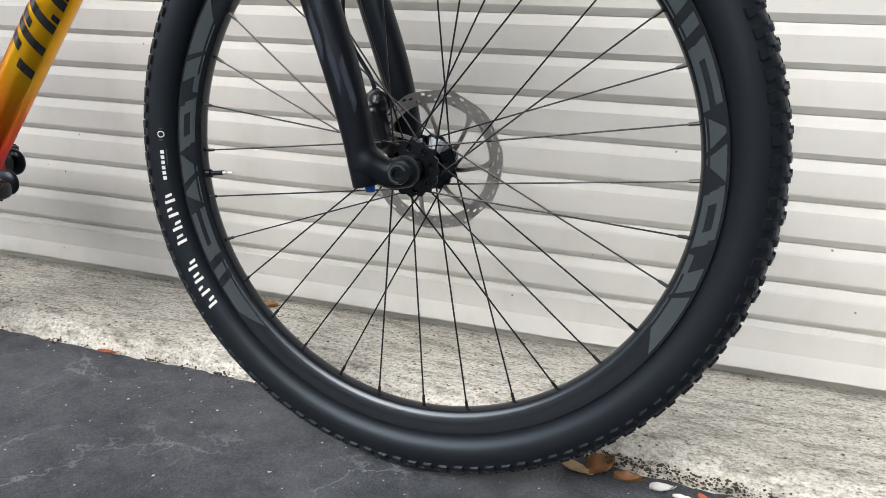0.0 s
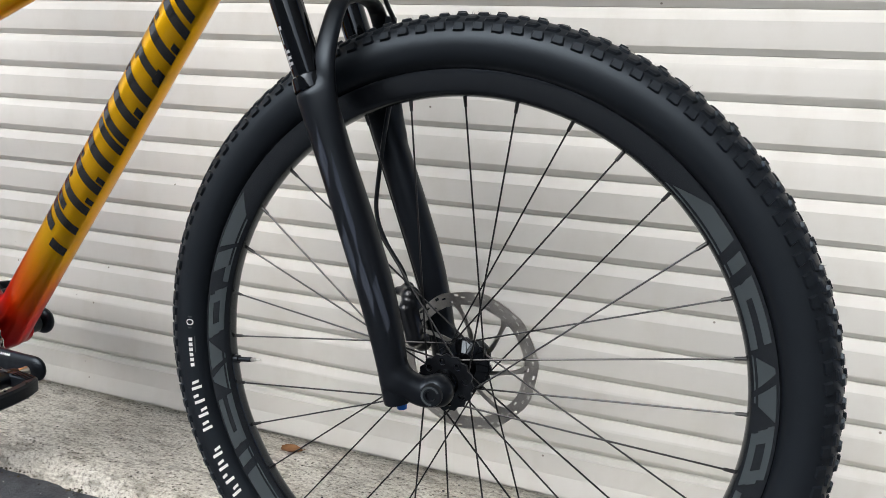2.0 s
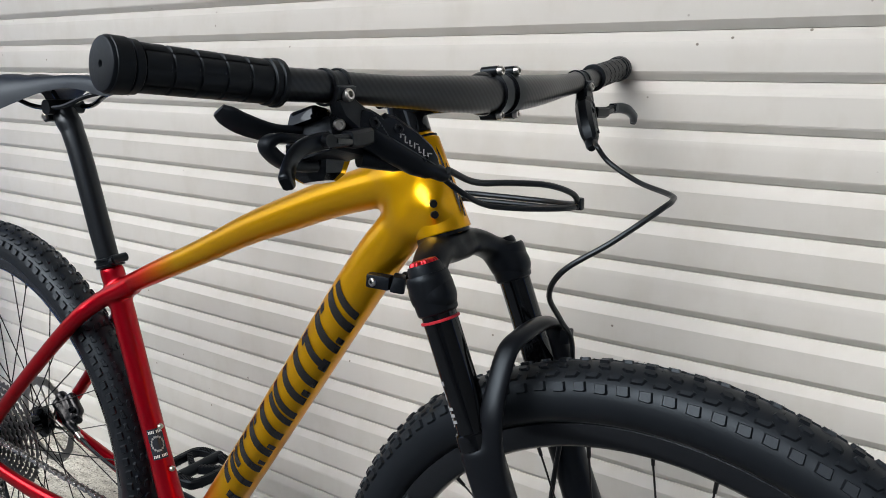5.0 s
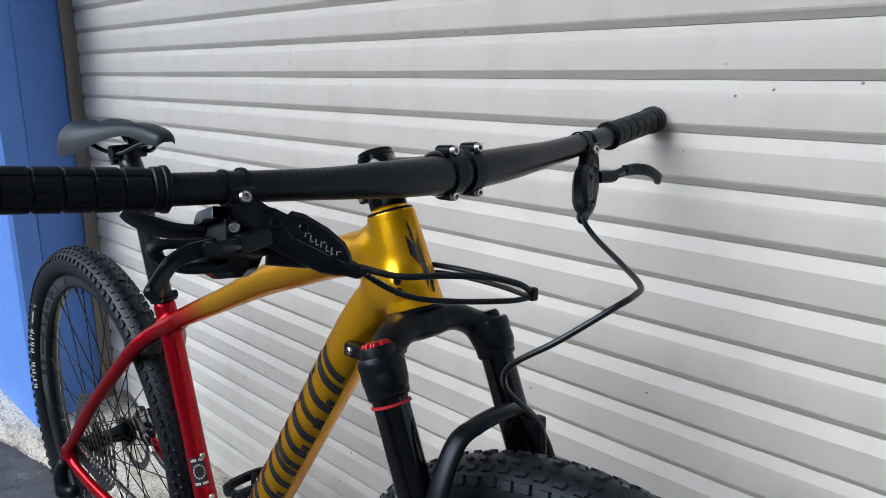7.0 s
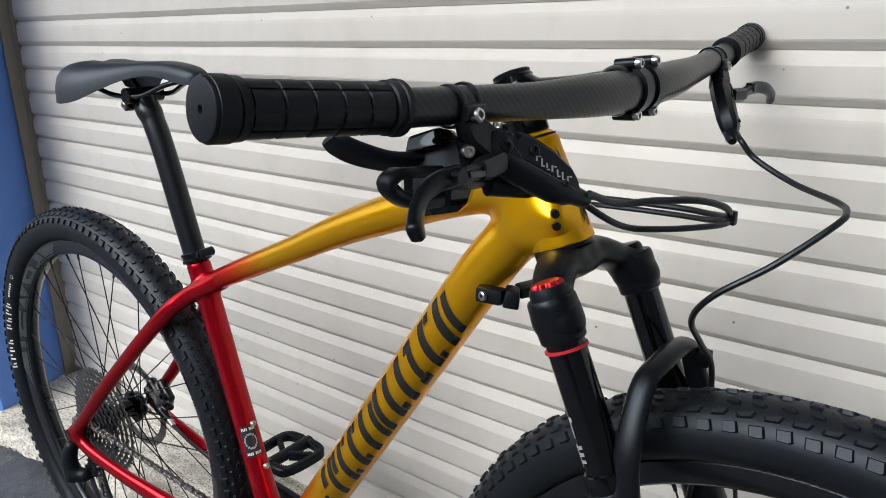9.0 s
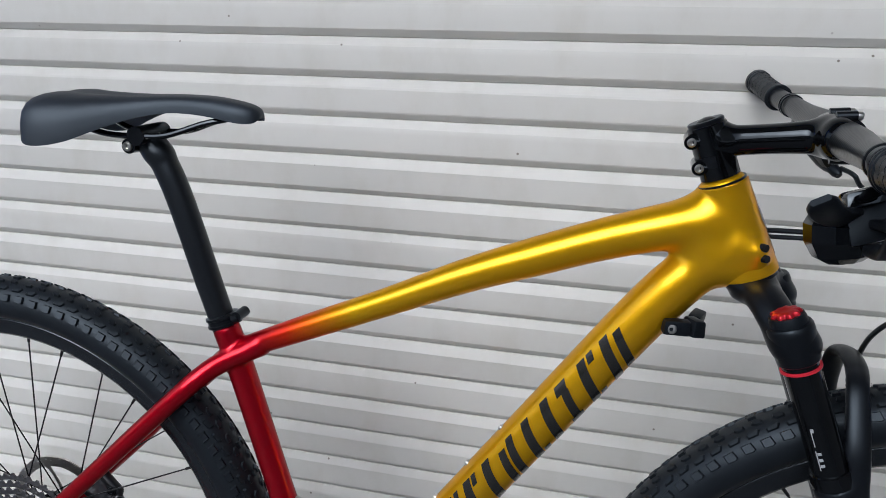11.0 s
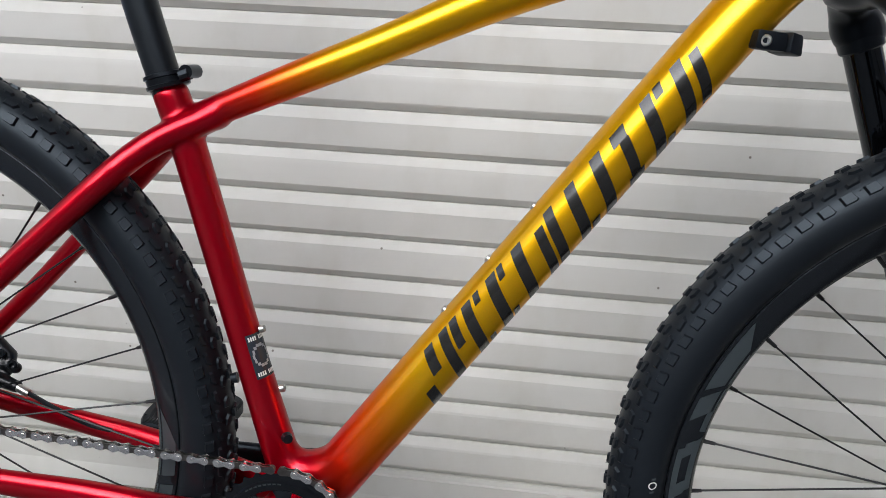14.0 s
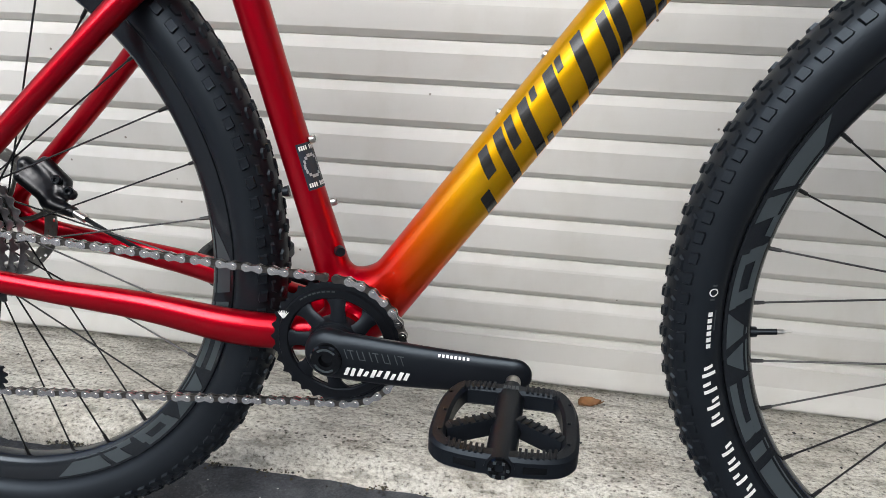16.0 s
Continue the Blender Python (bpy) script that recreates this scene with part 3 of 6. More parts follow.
def ground_sheet():
    bm = bmesh.new()
    xs = [-400, -40, -8, *np.arange(-4, 3.01, 0.07), 8, 40, 400]
    ys = [-400, -40, -8, -3, *np.arange(-1.5, -0.24, 0.04), 0.3, 8, 400]
    grid = []
    for x in xs:
        col = []
        for y in ys:
            z = -0.0370
            if -4 <= x <= 3 and -1.5 <= y <= -0.2:
                z += 0.002 * noise.noise((x * 6, y * 6, 0)) - 0.001
            elif y > 0 or y < -8 or abs(x) > 8:
                z -= 0.01
            col.append(bm.verts.new((x, y, z)))
        grid.append(col)
    for a, b in zip(grid, grid[1:]):
        for k in range(len(ys) - 1):
            bm.faces.new((a[k], a[k + 1], b[k + 1], b[k]))
    return finish(bm, 60)


tagged(part("ground", ground_sheet(), ASPHALT), "dark sealed asphalt yard with pale specks and scuffs", "ground", kind="structure")


# ---- the bicycle ----
bike = tagged(new("mountain_bike"), "hardtail mountain bike fading from red to gold, leaning on the shutter", "bicycle")
bike.location = BASE


def fixed(name, me, mat, label=""):
    return part(name, me, mat, bike, label, OFFSET)


def steered(name, me, mat, label=""):
    return part(name, me, mat, bike, label, OFFSET @ STEER)


FRONT, REAR = (-0.276, 0.0, 0.335), (-1.387, 0.0, 0.335)
BOTTOM = (-0.951, 0.0, 0.268)
RIGHT = (0, -1, 0)


# frame
def frame_mesh():
    limbs = [[(-0.5368, 0, 0.8728, 0.0236), (-0.5122, 0, 0.8085, 0.0275)],
             ([(-1.045, 0, 0.651, 0.0130), (-0.960, 0, 0.688, 0.0148), (-0.870, 0, 0.7266, 0.0158), (-0.784, 0, 0.7650, 0.0182), (-0.710, 0, 0.7935, 0.0202), (-0.640, 0, 0.8190, 0.0212), (-0.560, 0, 0.843, 0.0240)], (1, 1.0, 1)),
             [(-0.9305, 0, 0.280, 0.0268), (-0.8160, 0, 0.4400, 0.0263), (-0.7017, 0, 0.600, 0.0262), (-0.592, 0, 0.7530, 0.0260), (-0.545, 0, 0.806, 0.0240)],
             [(-0.957, 0, 0.280, 0.0185), (-1.000, 0, 0.425, 0.0160), (-1.055, 0, 0.620, 0.0160), (-1.0705, 0, 0.668, 0.0162)],
             ([(-0.5530, 0, 0.8420, 0.0240), (-0.5370, 0, 0.8130, 0.0275)], (1, 0.92, 1)),
             [(-0.5140, -0.0140, 0.8245, 0.0120), (-0.5050, -0.0215, 0.8235, 0.0066)],
             [(-0.952, 0, 0.302, 0.0200), (-0.934, 0, 0.306, 0.0200)],
             ([(-0.951, -0.014, 0.268, 0.0225), (-0.951, 0.014, 0.268, 0.0225)], (1, 1, 1))]
    stay = [(-1.030, -0.004, 0.654, 0.0125), (-1.080, -0.018, 0.628, 0.0122), (-1.125, -0.040, 0.588, 0.0114), (-1.250, -0.066, 0.465, 0.0104), (-1.350, -0.072, 0.368, 0.0098), (-1.384, -0.073, 0.336, 0.0110)]
    chain = ([(-0.965, -0.024, 0.265, 0.0160), (-1.012, -0.036, 0.2650, 0.0150), (-1.066, -0.047, 0.2715, 0.0150), (-1.147, -0.056, 0.2870, 0.0124), (-1.256, -0.066, 0.2990, 0.0100), (-1.345, -0.071, 0.3120, 0.0094), (-1.384, -0.073, 0.3300, 0.0105)], (1, 0.88, 1.22))
    for q in (stay, chain):
        limbs += [q, mirrored(q)]
    under = [(-0.4897, 0, 0.7515, 0.0325), (-0.478, 0, 0.722, 0.0325)]  # clearance round the fork crown
    over = [(-0.5606, 0, 0.9330, 0.050), (-0.5632, 0, 0.9398, 0.050)]  # level end of the head tube
    tight = lambda q: 0.015 - 0.010 * np.clip((-0.92 - q[..., 0]) / 0.03, 0, 1) * np.clip((q[..., 2] - 0.50) / 0.05, 0, 1)  # small fillets at the seat cluster
    return sculpt(limbs, [under, over], blend=(0.015, tight), step=0.0034)


bike_frame = fixed("frame", frame_mesh(), PAINT, "carbon frame fading from candy red to metallic gold")
FRAME_SKIN = surface(bike_frame.data)
bm = bmesh.new()
sweep(bm, [(-0.5402, 0, 0.8815, 0.0220), (-0.5400, 0, 0.8808, 0.0233), (-0.5380, 0, 0.8756, 0.0236), (-0.5300, 0, 0.8550, 0.0236), (-0.5180, 0, 0.8240, 0.0258), (-0.5085, 0, 0.7994, 0.0281), (-0.5072, 0, 0.7960, 0.0282), (-0.5069, 0, 0.7952, 0.0274)], 40)
part("head_tube", bm, PAINT, bike_frame)
bm = bmesh.new()
lathe(bm, [(0.016, -0.038), (0.0215, -0.038), (0.0222, -0.036), (0.0222, 0.036), (0.0215, 0.038), (0.016, 0.038)], BOTTOM, sides=36)
part("bottom_bracket_shell", bm, PAINT, bike_frame)
DT_O, DT_D, DT_N = (-0.7017, 0, 0.600), (0.5817, 0, 0.8137), (0.8137, 0, -0.5817)
DT_R = lambda s: 0.0264 + 0.012 * max(0.0, s - 0.15)
# the maker's name: slanted strokes, the second of a pair shorter than the first
STROKES = [(-0.220, 0.0125, 20, 68), (-0.204, 0.0120, -42, 8), (-0.183, 0.0115, -42, 68), (-0.168, 0.0100, -42, 10), (-0.150, 0.0120, -42, 68), (-0.134, 0.0075, -42, -22), (-0.1345, 0.0075, 46, 68), (-0.116, 0.0125, -42, 68), (-0.101, 0.0075, -42, -18), (-0.1015, 0.0075, 44, 68), (-0.081, 0.0125, -42, 68), (-0.052, 0.0105, -30, 68), (-0.038, 0.0110, -42, 68), (-0.011, 0.0120, -42, 68), (0.003, 0.0095, 44, 68), (0.021, 0.0125, -42, 68), (0.046, 0.0165, -42, -20), (0.053, 0.0105, -20, 44), (0.050, 0.0175, 44, 68), (0.082, 0.0120, -42, 68), (0.097, 0.0090, -42, -22), (0.096, 0.0085, 46, 68), (0.117, 0.0120, -42, 68), (0.136, 0.0105, -32, 60)]
for s0, w, lo_, hi_ in STROKES:
    lo_, hi_ = radians(lo_), radians(hi_)
    mid = 0.024 * (radians(13) - (lo_ + hi_) / 2) / radians(110)
    part("tube_print", patch(DT_O, DT_D, RIGHT, DT_N, s0 + mid, s0 + mid + w, lo_, hi_, DT_R, 0.024 * (hi_ - lo_) / radians(110), onto=FRAME_SKIN), DECAL_BLACK, bike_frame, "black printed slanted bar")
HT_O, HT_D = (-0.5405, 0, 0.882), (0.0355, 0, -0.092)
HT_R = lambda s: 0.0231 + 0.055 * s
for s0, s1, a0, a1, lean in ((0.016, 0.036, 4, 11, 0.012), (0.031, 0.050, 7, 22, 0.012), (0.034, 0.072, -7, 4, -0.016), (0.062, 0.086, -12, -6, -0.010)):
    part("head_badge", patch(HT_O, HT_D, (1, 0, 0.38), RIGHT, s0, s1, radians(a0), radians(a1), HT_R, lean, lift=0.0006 + 0.0002 * (a0 < 0), onto=FRAME_SKIN), DECAL_BLACK, bike_frame, "black printed slanted shape")
for q in ((-0.5020, -0.0255, 0.8285), (-0.5000, -0.0262, 0.8185)):
    bm = bmesh.new()
    d = Vector((0.66, -0.75, 0.05)).normalized()
    p = Vector(q)
    rod(bm, p - d * 0.004, p + d * 0.0050, 0.0042, 14, 0.0036)
    part("cable_port", bm, PLASTIC, bike_frame, "black rubber cable port plug")
# bosses with bottle bolts
for x, z, nx, nz in ((-0.9865, 0.4535, 0.96, 0.27), (-0.9665, 0.3935, 0.96, 0.27), (-0.737, 0.591, -0.8137, 0.5817), (-0.774, 0.540, -0.8137, 0.5817), (-0.811, 0.488, -0.8137, 0.5817)):
    bm = bmesh.new()
    sunk = 0.0040 if nx > 0 else 0.0006
    bolt(bm, (x - nx * sunk, 0, z - nz * sunk), (nx, 0, nz), 0.0040, 0.0050)
    part("bottle_bolt", bm, STEEL, bike_frame, "bright steel socket bolt")
for x, y, z, n in ((-0.9575, -0.0165, 0.348, (0.5, -0.85, 0.1)), (-1.0165, -0.003, 0.400, (-0.95, -0.2, -0.2))):
    bm = bmesh.new()
    d = Vector(n).normalized()
    rod(bm, Vector((x, y, z)) - d * 0.004, Vector((x, y, z)) + d * 0.0022, 0.0056, 14, 0.0046)
    part("frame_plug", bm, PLASTIC, bike_frame, "black rubber frame plug")
ST_O, ST_D = (-1.000, 0, 0.425), (-0.2735, 0, 0.962)
FACE, TURN = (0.86, -0.48, 0.25), (-0.48, -0.86, -0.1)
sticker = part("sticker", patch(ST_O, ST_D, FACE, TURN, -0.022, 0.023, radians(-38), radians(38), 0.0161, onto=FRAME_SKIN), DECAL_DIM, bike_frame, "small dark sticker with white print and a grey ring")
for s0 in (-0.0195, 0.0165):  # two lines of small white marks
    for k in range(9):
        a0 = -33 + k * 7.4
        if k != 4:
            part("sticker_print", patch(ST_O, ST_D, FACE, TURN, s0, s0 + 0.0042, radians(a0), radians(a0 + 5.2), 0.0161, n=2, m=2, lift=0.0012, onto=FRAME_SKIN), DECAL_WHITE, sticker, "white printed bar")
for k in range(14):
    a0, a1 = 2 * math.pi * (k + 0.02) / 14, 2 * math.pi * (k + 0.98) / 14
    s0, s1 = sorted((0.0008 + 0.0105 * math.cos(a0), 0.0008 + 0.0105 * math.cos(a1)))
    q0, q1 = sorted((36 * math.sin(a0), 36 * math.sin(a1)))
    pad_s, pad_q = max(0.0, 0.0030 - (s1 - s0)) / 2, max(0.0, 9.0 - (q1 - q0)) / 2
    part("sticker_print", patch(ST_O, ST_D, FACE, TURN, s0 - pad_s, s1 + pad_s, radians((q0 - pad_q) * 0.78), radians((q1 + pad_q) * 0.78), 0.0161, n=2, m=2, lift=0.0010 + 0.0001 * (k % 2), onto=FRAME_SKIN), DECAL_SILVER, sticker, "grey printed bar")

# fork-stop bumper clipped under the down tube
bm = bmesh.new()
turn = Euler((0, radians(4), radians(14))).to_matrix()
box(bm, (-0.5690, -0.0225, 0.7415), (0.0260, 0.0130, 0.0150), turn, 0.0030)
bumper = fixed("steering_bumper", bm, PLASTIC, "black rubber steering stop clip")
bm = bmesh.new()
box(bm, (-0.5520, -0.0130, 0.7400), (0.0160, 0.0240, 0.0170), Euler((0, radians(10), radians(34))).to_matrix(), 0.0032, 0.8)
part("stop_wing", bm, PLASTIC, bumper)
bm = bmesh.new()
box(bm, (-0.5480, 0.0080, 0.7420), (0.0130, 0.0240, 0.0120), Euler((0, radians(10), radians(-20))).to_matrix(), 0.0030)
part("stop_wing", bm, PLASTIC, bumper)
bm = bmesh.new()
bolt(bm, (-0.5725, -0.0285, 0.7415), (-0.25, -1, 0), 0.0046, 0.0035)
part("clip_bolt", bm, STEEL, bumper, "bright socket bolt")

# wheels


def tyre_profile(fat):
    """Half section of a tyre from bead to crown, mirrored; fat widens it about the bead."""
    half = [(0.3186, -0.0115), (0.3196, -0.0166), (0.3245, -0.0234), (0.3330, -0.0281), (0.3425, -0.0290), (0.3512, -0.0270), (0.3585, -0.0224), (0.3642, -0.0154), (0.3676, -0.0078), (0.3687, 0.0)]
    half = half[:2] + [(0.3186 + (r - 0.3186) * fat, y * fat) for r, y in half[2:]]
    return half + [(r, -y) for r, y in half[-2::-1]]


RIM_PROFILE = [(0.2912, 0.0), (0.2917, -0.0050), (0.2940, -0.0096), (0.2985, -0.0128), (0.3085, -0.0154), (0.3155, -0.0168), (0.3178, -0.0168), (0.3188, -0.0160), (0.3184, -0.0128), (0.3100, -0.0100), (0.3100, 0.0)]
RIM_PROFILE = RIM_PROFILE + [(r, -y) for r, y in RIM_PROFILE[-2:0:-1]]
rng = random.Random(4)


def tread(c, profile):
    """Low knobs with sloping walls laid over the crown and shoulders of the tyre, with moulding hairs."""
    verts, faces = [], []
    half = [(r, y) for r, y in profile if y >= 0]
    arc = [0.0]
    for (r0, y0), (r1, y1) in zip(half, half[1:]):
        arc.append(arc[-1] + math.hypot(r1 - r0, y1 - y0))

    def spot(w):
        """Radius, side offset and normal of the carcass at a distance from the crown line."""
        q = abs(w)
        r, y = np.interp(q, arc, [p[0] for p in half]), np.interp(q, arc, [p[1] for p in half])
        e = 0.004
        ra, ya = np.interp(max(0, q - e), arc, [p[0] for p in half]), np.interp(max(0, q - e), arc, [p[1] for p in half])
        rb, yb = np.interp(q + e, arc, [p[0] for p in half]), np.interp(q + e, arc, [p[1] for p in half])
        tr, ty = rb - ra, yb - ya
        n = math.hypot(tr, ty)
        nr, ny = ty / n, -tr / n
        s = 1 if w >= 0 else -1
        return r, y * s, nr, ny * s

    def knob(a, w, outline, height, side, top=0.74):
        base, n = len(verts), len(outline)
        mu, mw = sum(p[0] for p in outline) / n, sum(p[1] for p in outline) / n
        for k, h in ((1.0, -0.0006), (top, height)):
            for u, v in outline:
                u, v = mu + (u - mu) * k, mw + (v - mw) * k
                r, y, nr, ny = spot(side * (w + v))
                ang = a + side * u / 0.365
                r += nr * h
                verts.append((c[0] + r * math.cos(ang), y + ny * h, c[2] + r * math.sin(ang)))
        faces.append([base + n + i for i in range(n)])
        for i in range(n):
            q = (i + 1) % n
            faces.append([base + i, base + q, base + n + q, base + n + i])

    block = [(-0.0070, -0.0044), (0.0052, -0.0050), (0.0072, 0.0036), (0.0044, 0.0050), (-0.0062, 0.0046)]
    hook = [(-0.0072, -0.0010), (0.0020, -0.0018), (0.0058, -0.0048), (0.0086, -0.0030), (0.0054, 0.0026), (-0.0066, 0.0032)]
    bar = [(-0.0058, -0.0034), (0.0018, -0.0038), (0.0060, -0.0006), (0.0054, 0.0030), (-0.0022, 0.0030), (-0.0066, 0.0002)]
    n = 114
    step = 2 * math.pi / n
    for i in range(n):
        a = step * i
        for s in (-1, 1):
            off = 0 if s < 0 else step * 0.5
            knob(a + off, 0.0306 + (0.0008 if i % 2 else 0), block, 0.0029, s, 0.74)
            knob(a + off + step * 0.48 * s, 0.0200, hook, 0.0022, s, 0.70)
            knob(a + off + step * (0.95 if i % 2 else 0.88) * s, 0.0092, bar, 0.0025, s, 0.74)
        if i % 2:
            knob(a + step * 0.3, 0.0004, [(-0.0044, -0.0022), (0.0044, -0.0022), (0.0044, 0.0022), (-0.0044, 0.0022)], 0.0031, 1, 0.82)
    for i in range(520):
        a, w = rng.uniform(0, 2 * math.pi), rng.choice((-1, 1)) * rng.choice((0.002, 0.008, 0.010, 0.0185, 0.0205, 0.029, 0.031))
        r, y, nr, ny = spot(w)
        ang = a + rng.uniform(-0.006, 0.006)
        tall = rng.uniform(0.0028, 0.0048)
        base = len(verts)
        p = (c[0] + r * math.cos(a), y, c[2] + r * math.sin(a))
        r2 = r + nr * tall
        verts.extend([(p[0] + 0.0003, p[1], p[2]), (p[0] - 0.0003, p[1], p[2] + 0.0003), (p[0], p[1] + 0.0004, p[2]), (c[0] + r2 * math.cos(ang), y + ny * tall, c[2] + r2 * math.sin(ang))])
        faces.extend([[base, base + 1, base + 3], [base + 1, base + 2, base + 3], [base + 2, base, base + 3]])
    me = bpy.data.meshes.new("mesh")
    me.from_pydata(verts, [], faces)
    me.update()
    return me


def ring_patch(c, y_of, r0, r1, a0, a1, slant=0.0, n=6, m=3):
    """A thin print on the side of a wheel, between two radii and two angles."""
    bm = bmesh.new()
    rows = []
    for i in range(n + 1):
        row = []
        for j in range(m + 1):
            r = r0 + (r1 - r0) * j / m
            a = a0 + (a1 - a0) * i / n + slant * (j / m - 0.5)
            row.append(bm.verts.new((c[0] + r * math.cos(a), y_of(r), c[2] + r * math.sin(a))))
        rows.append(row)
    for p, q in zip(rows, rows[1:]):
        for j in range(m):
            bm.faces.new((p[j], p[j + 1], q[j + 1], q[j]))
    return bm


def ring_quad(c, y_of, r0, r1, angles, n=6, m=3):
    """A thin print on the side of a wheel: a strip between two radii, with its own pair of angles on each."""
    i0, i1, o0, o1 = angles
    bm = bmesh.new()
    rows = []
    for i in range(n + 1):
        row = []
        for j in range(m + 1):
            r, v = r0 + (r1 - r0) * j / m, j / m
            a = (i0 + (i1 - i0) * i / n) * (1 - v) + (o0 + (o1 - o0) * i / n) * v
            row.append(bm.verts.new((c[0] + r * math.cos(a), y_of(r), c[2] + r * math.sin(a))))
        rows.append(row)
    for p, q in zip(rows, rows[1:]):
        for j in range(m):
            bm.faces.new((p[j], p[j + 1], q[j + 1], q[j]))
    return bm


# printed blocks on each half of a rim: inner and outer share of the depth, then degrees along the inner and the outer edge
RIM_SHAPES = [(0, 1, -36, -30, -41.5, -27.5), (0, 1, -29, -24.5, -26, -21.5), (0, 0.3, -24.5, -20, -23.6, -20), (0.7, 1, -16.5, -6.5, -16, -6), (0, 0.3, -19, -8.5, -18, -8), (0.3, 0.7, -18.2, -15.4, -17.2, -14.4), (0.3, 0.7, -10.2, -7.6, -9.4, -6.8), (0, 1, -2.6, -1.6, -5.5, 1.2), (0, 1, -0.4, 6.2, 3.0, 4.0), (0.64, 1, 8.0, 19.5, 8.4, 20), (0, 0.34, 7, 18.6, 7.4, 19), (0.34, 0.64, 16, 18.8, 16.4, 19.4), (0, 1, 20.6, 23.0, 22, 24.4), (0, 1, 25, 41, 26.4, 33)]


def profile_y(profile, r):
    side = [(a, b) for a, b in profile if b <= 0]
    best = 0.0
    for (ra, ya), (rb, yb) in zip(side, side[1:]):
        if min(ra, rb) <= r <= max(ra, rb) and abs(ra - rb) > 1e-6:
            best = min(best, ya + (yb - ya) * (r - ra) / (rb - ra))
    return best


def plate(outline, holes, y0, thick):
    """A flat plate in the x-z plane with round or slotted holes: a filled curve with depth, turned into a mesh."""
    cu = bpy.data.curves.new("plate", "CURVE")
    cu.dimensions, cu.fill_mode, cu.extrude = "2D", "BOTH", thick * 0.5
    for loop in (outline, *holes):
        sp = cu.splines.new("POLY")
        sp.points.add(len(loop) - 1)
        for p, (x, z) in zip(sp.points, loop):
            p.co = (x, z, 0, 1)
        sp.use_cyclic_u = True
    ob = bpy.data.objects.new("plate", cu)
    scene.collection.objects.link(ob)
    me = bpy.data.meshes.new_from_object(ob.evaluated_get(bpy.context.evaluated_depsgraph_get()))
    bpy.data.objects.remove(ob)
    bpy.data.curves.remove(cu)
    me.transform(Matrix.Translation((0, y0, 0)) @ Matrix.Rotation(radians(90), 4, "X"))
    me.materials.clear()
    shade(me, 30)
    return me


def circle(cx, cz, r, n=24, squash=1.0, turn=0.0):
    out = []
    for k in range(n):
        a = 2 * math.pi * k / n
        u, v = r * math.cos(a), r * squash * math.sin(a)
        out.append((cx + u * math.cos(turn) - v * math.sin(turn), cz + u * math.sin(turn) + v * math.cos(turn)))
    return out


def rotor(c, y):
    """A brake rotor: a slotted track, and swept arms to the hub."""
    bm = bmesh.new()
    n, radii = 180, [0.0655, 0.0685, 0.0705, 0.0735, 0.0755, 0.0785, 0.0802]
    for side in (-0.0009, 0.0009):
        grid = []
        for k in range(n):
            a = 2 * math.pi * k / n
            wave = 0.0010 * math.sin(10 * a)
            grid.append([bm.verts.new((c[0] + (r + wave * (0.3 + 0.7 * i / 6)) * math.cos(a), y + side, c[2] + (r + wave * (0.3 + 0.7 * i / 6)) * math.sin(a))) for i, r in enumerate(radii)])
        for k in range(n):
            a, b = grid[k], grid[(k + 1) % n]
            for i in range(6):
                slot = (i == 1 and k % 9 in (0, 1)) or (i == 3 and k % 9 in (3, 4)) or (i == 4 and k % 9 in (6, 7))
                if not slot:
                    bm.faces.new((a[i], a[i + 1], b[i + 1], b[i]))
    for r in (0.0655, 0.0802):
        lathe(bm, [(r, -0.0009), (r, 0.0009)], (c[0], y, c[2]), sides=90)
    return bm


def rotor_arm(c, y, k):
    bm = bmesh.new()
    a = 2 * math.pi * k / 7
    rows = []
    for u, t, w in ((0.018, -0.42, 0.0035), (0.032, -0.26, 0.0030), (0.048, -0.10, 0.0028), (0.060, -0.01, 0.0032), (0.0672, 0.04, 0.0060)):
        rows.append((c[0] + u * math.cos(a + t), y, c[2] + u * math.sin(a + t), w, 0.0009))
    return sweep(bm, catmull(rows, 3), 6)


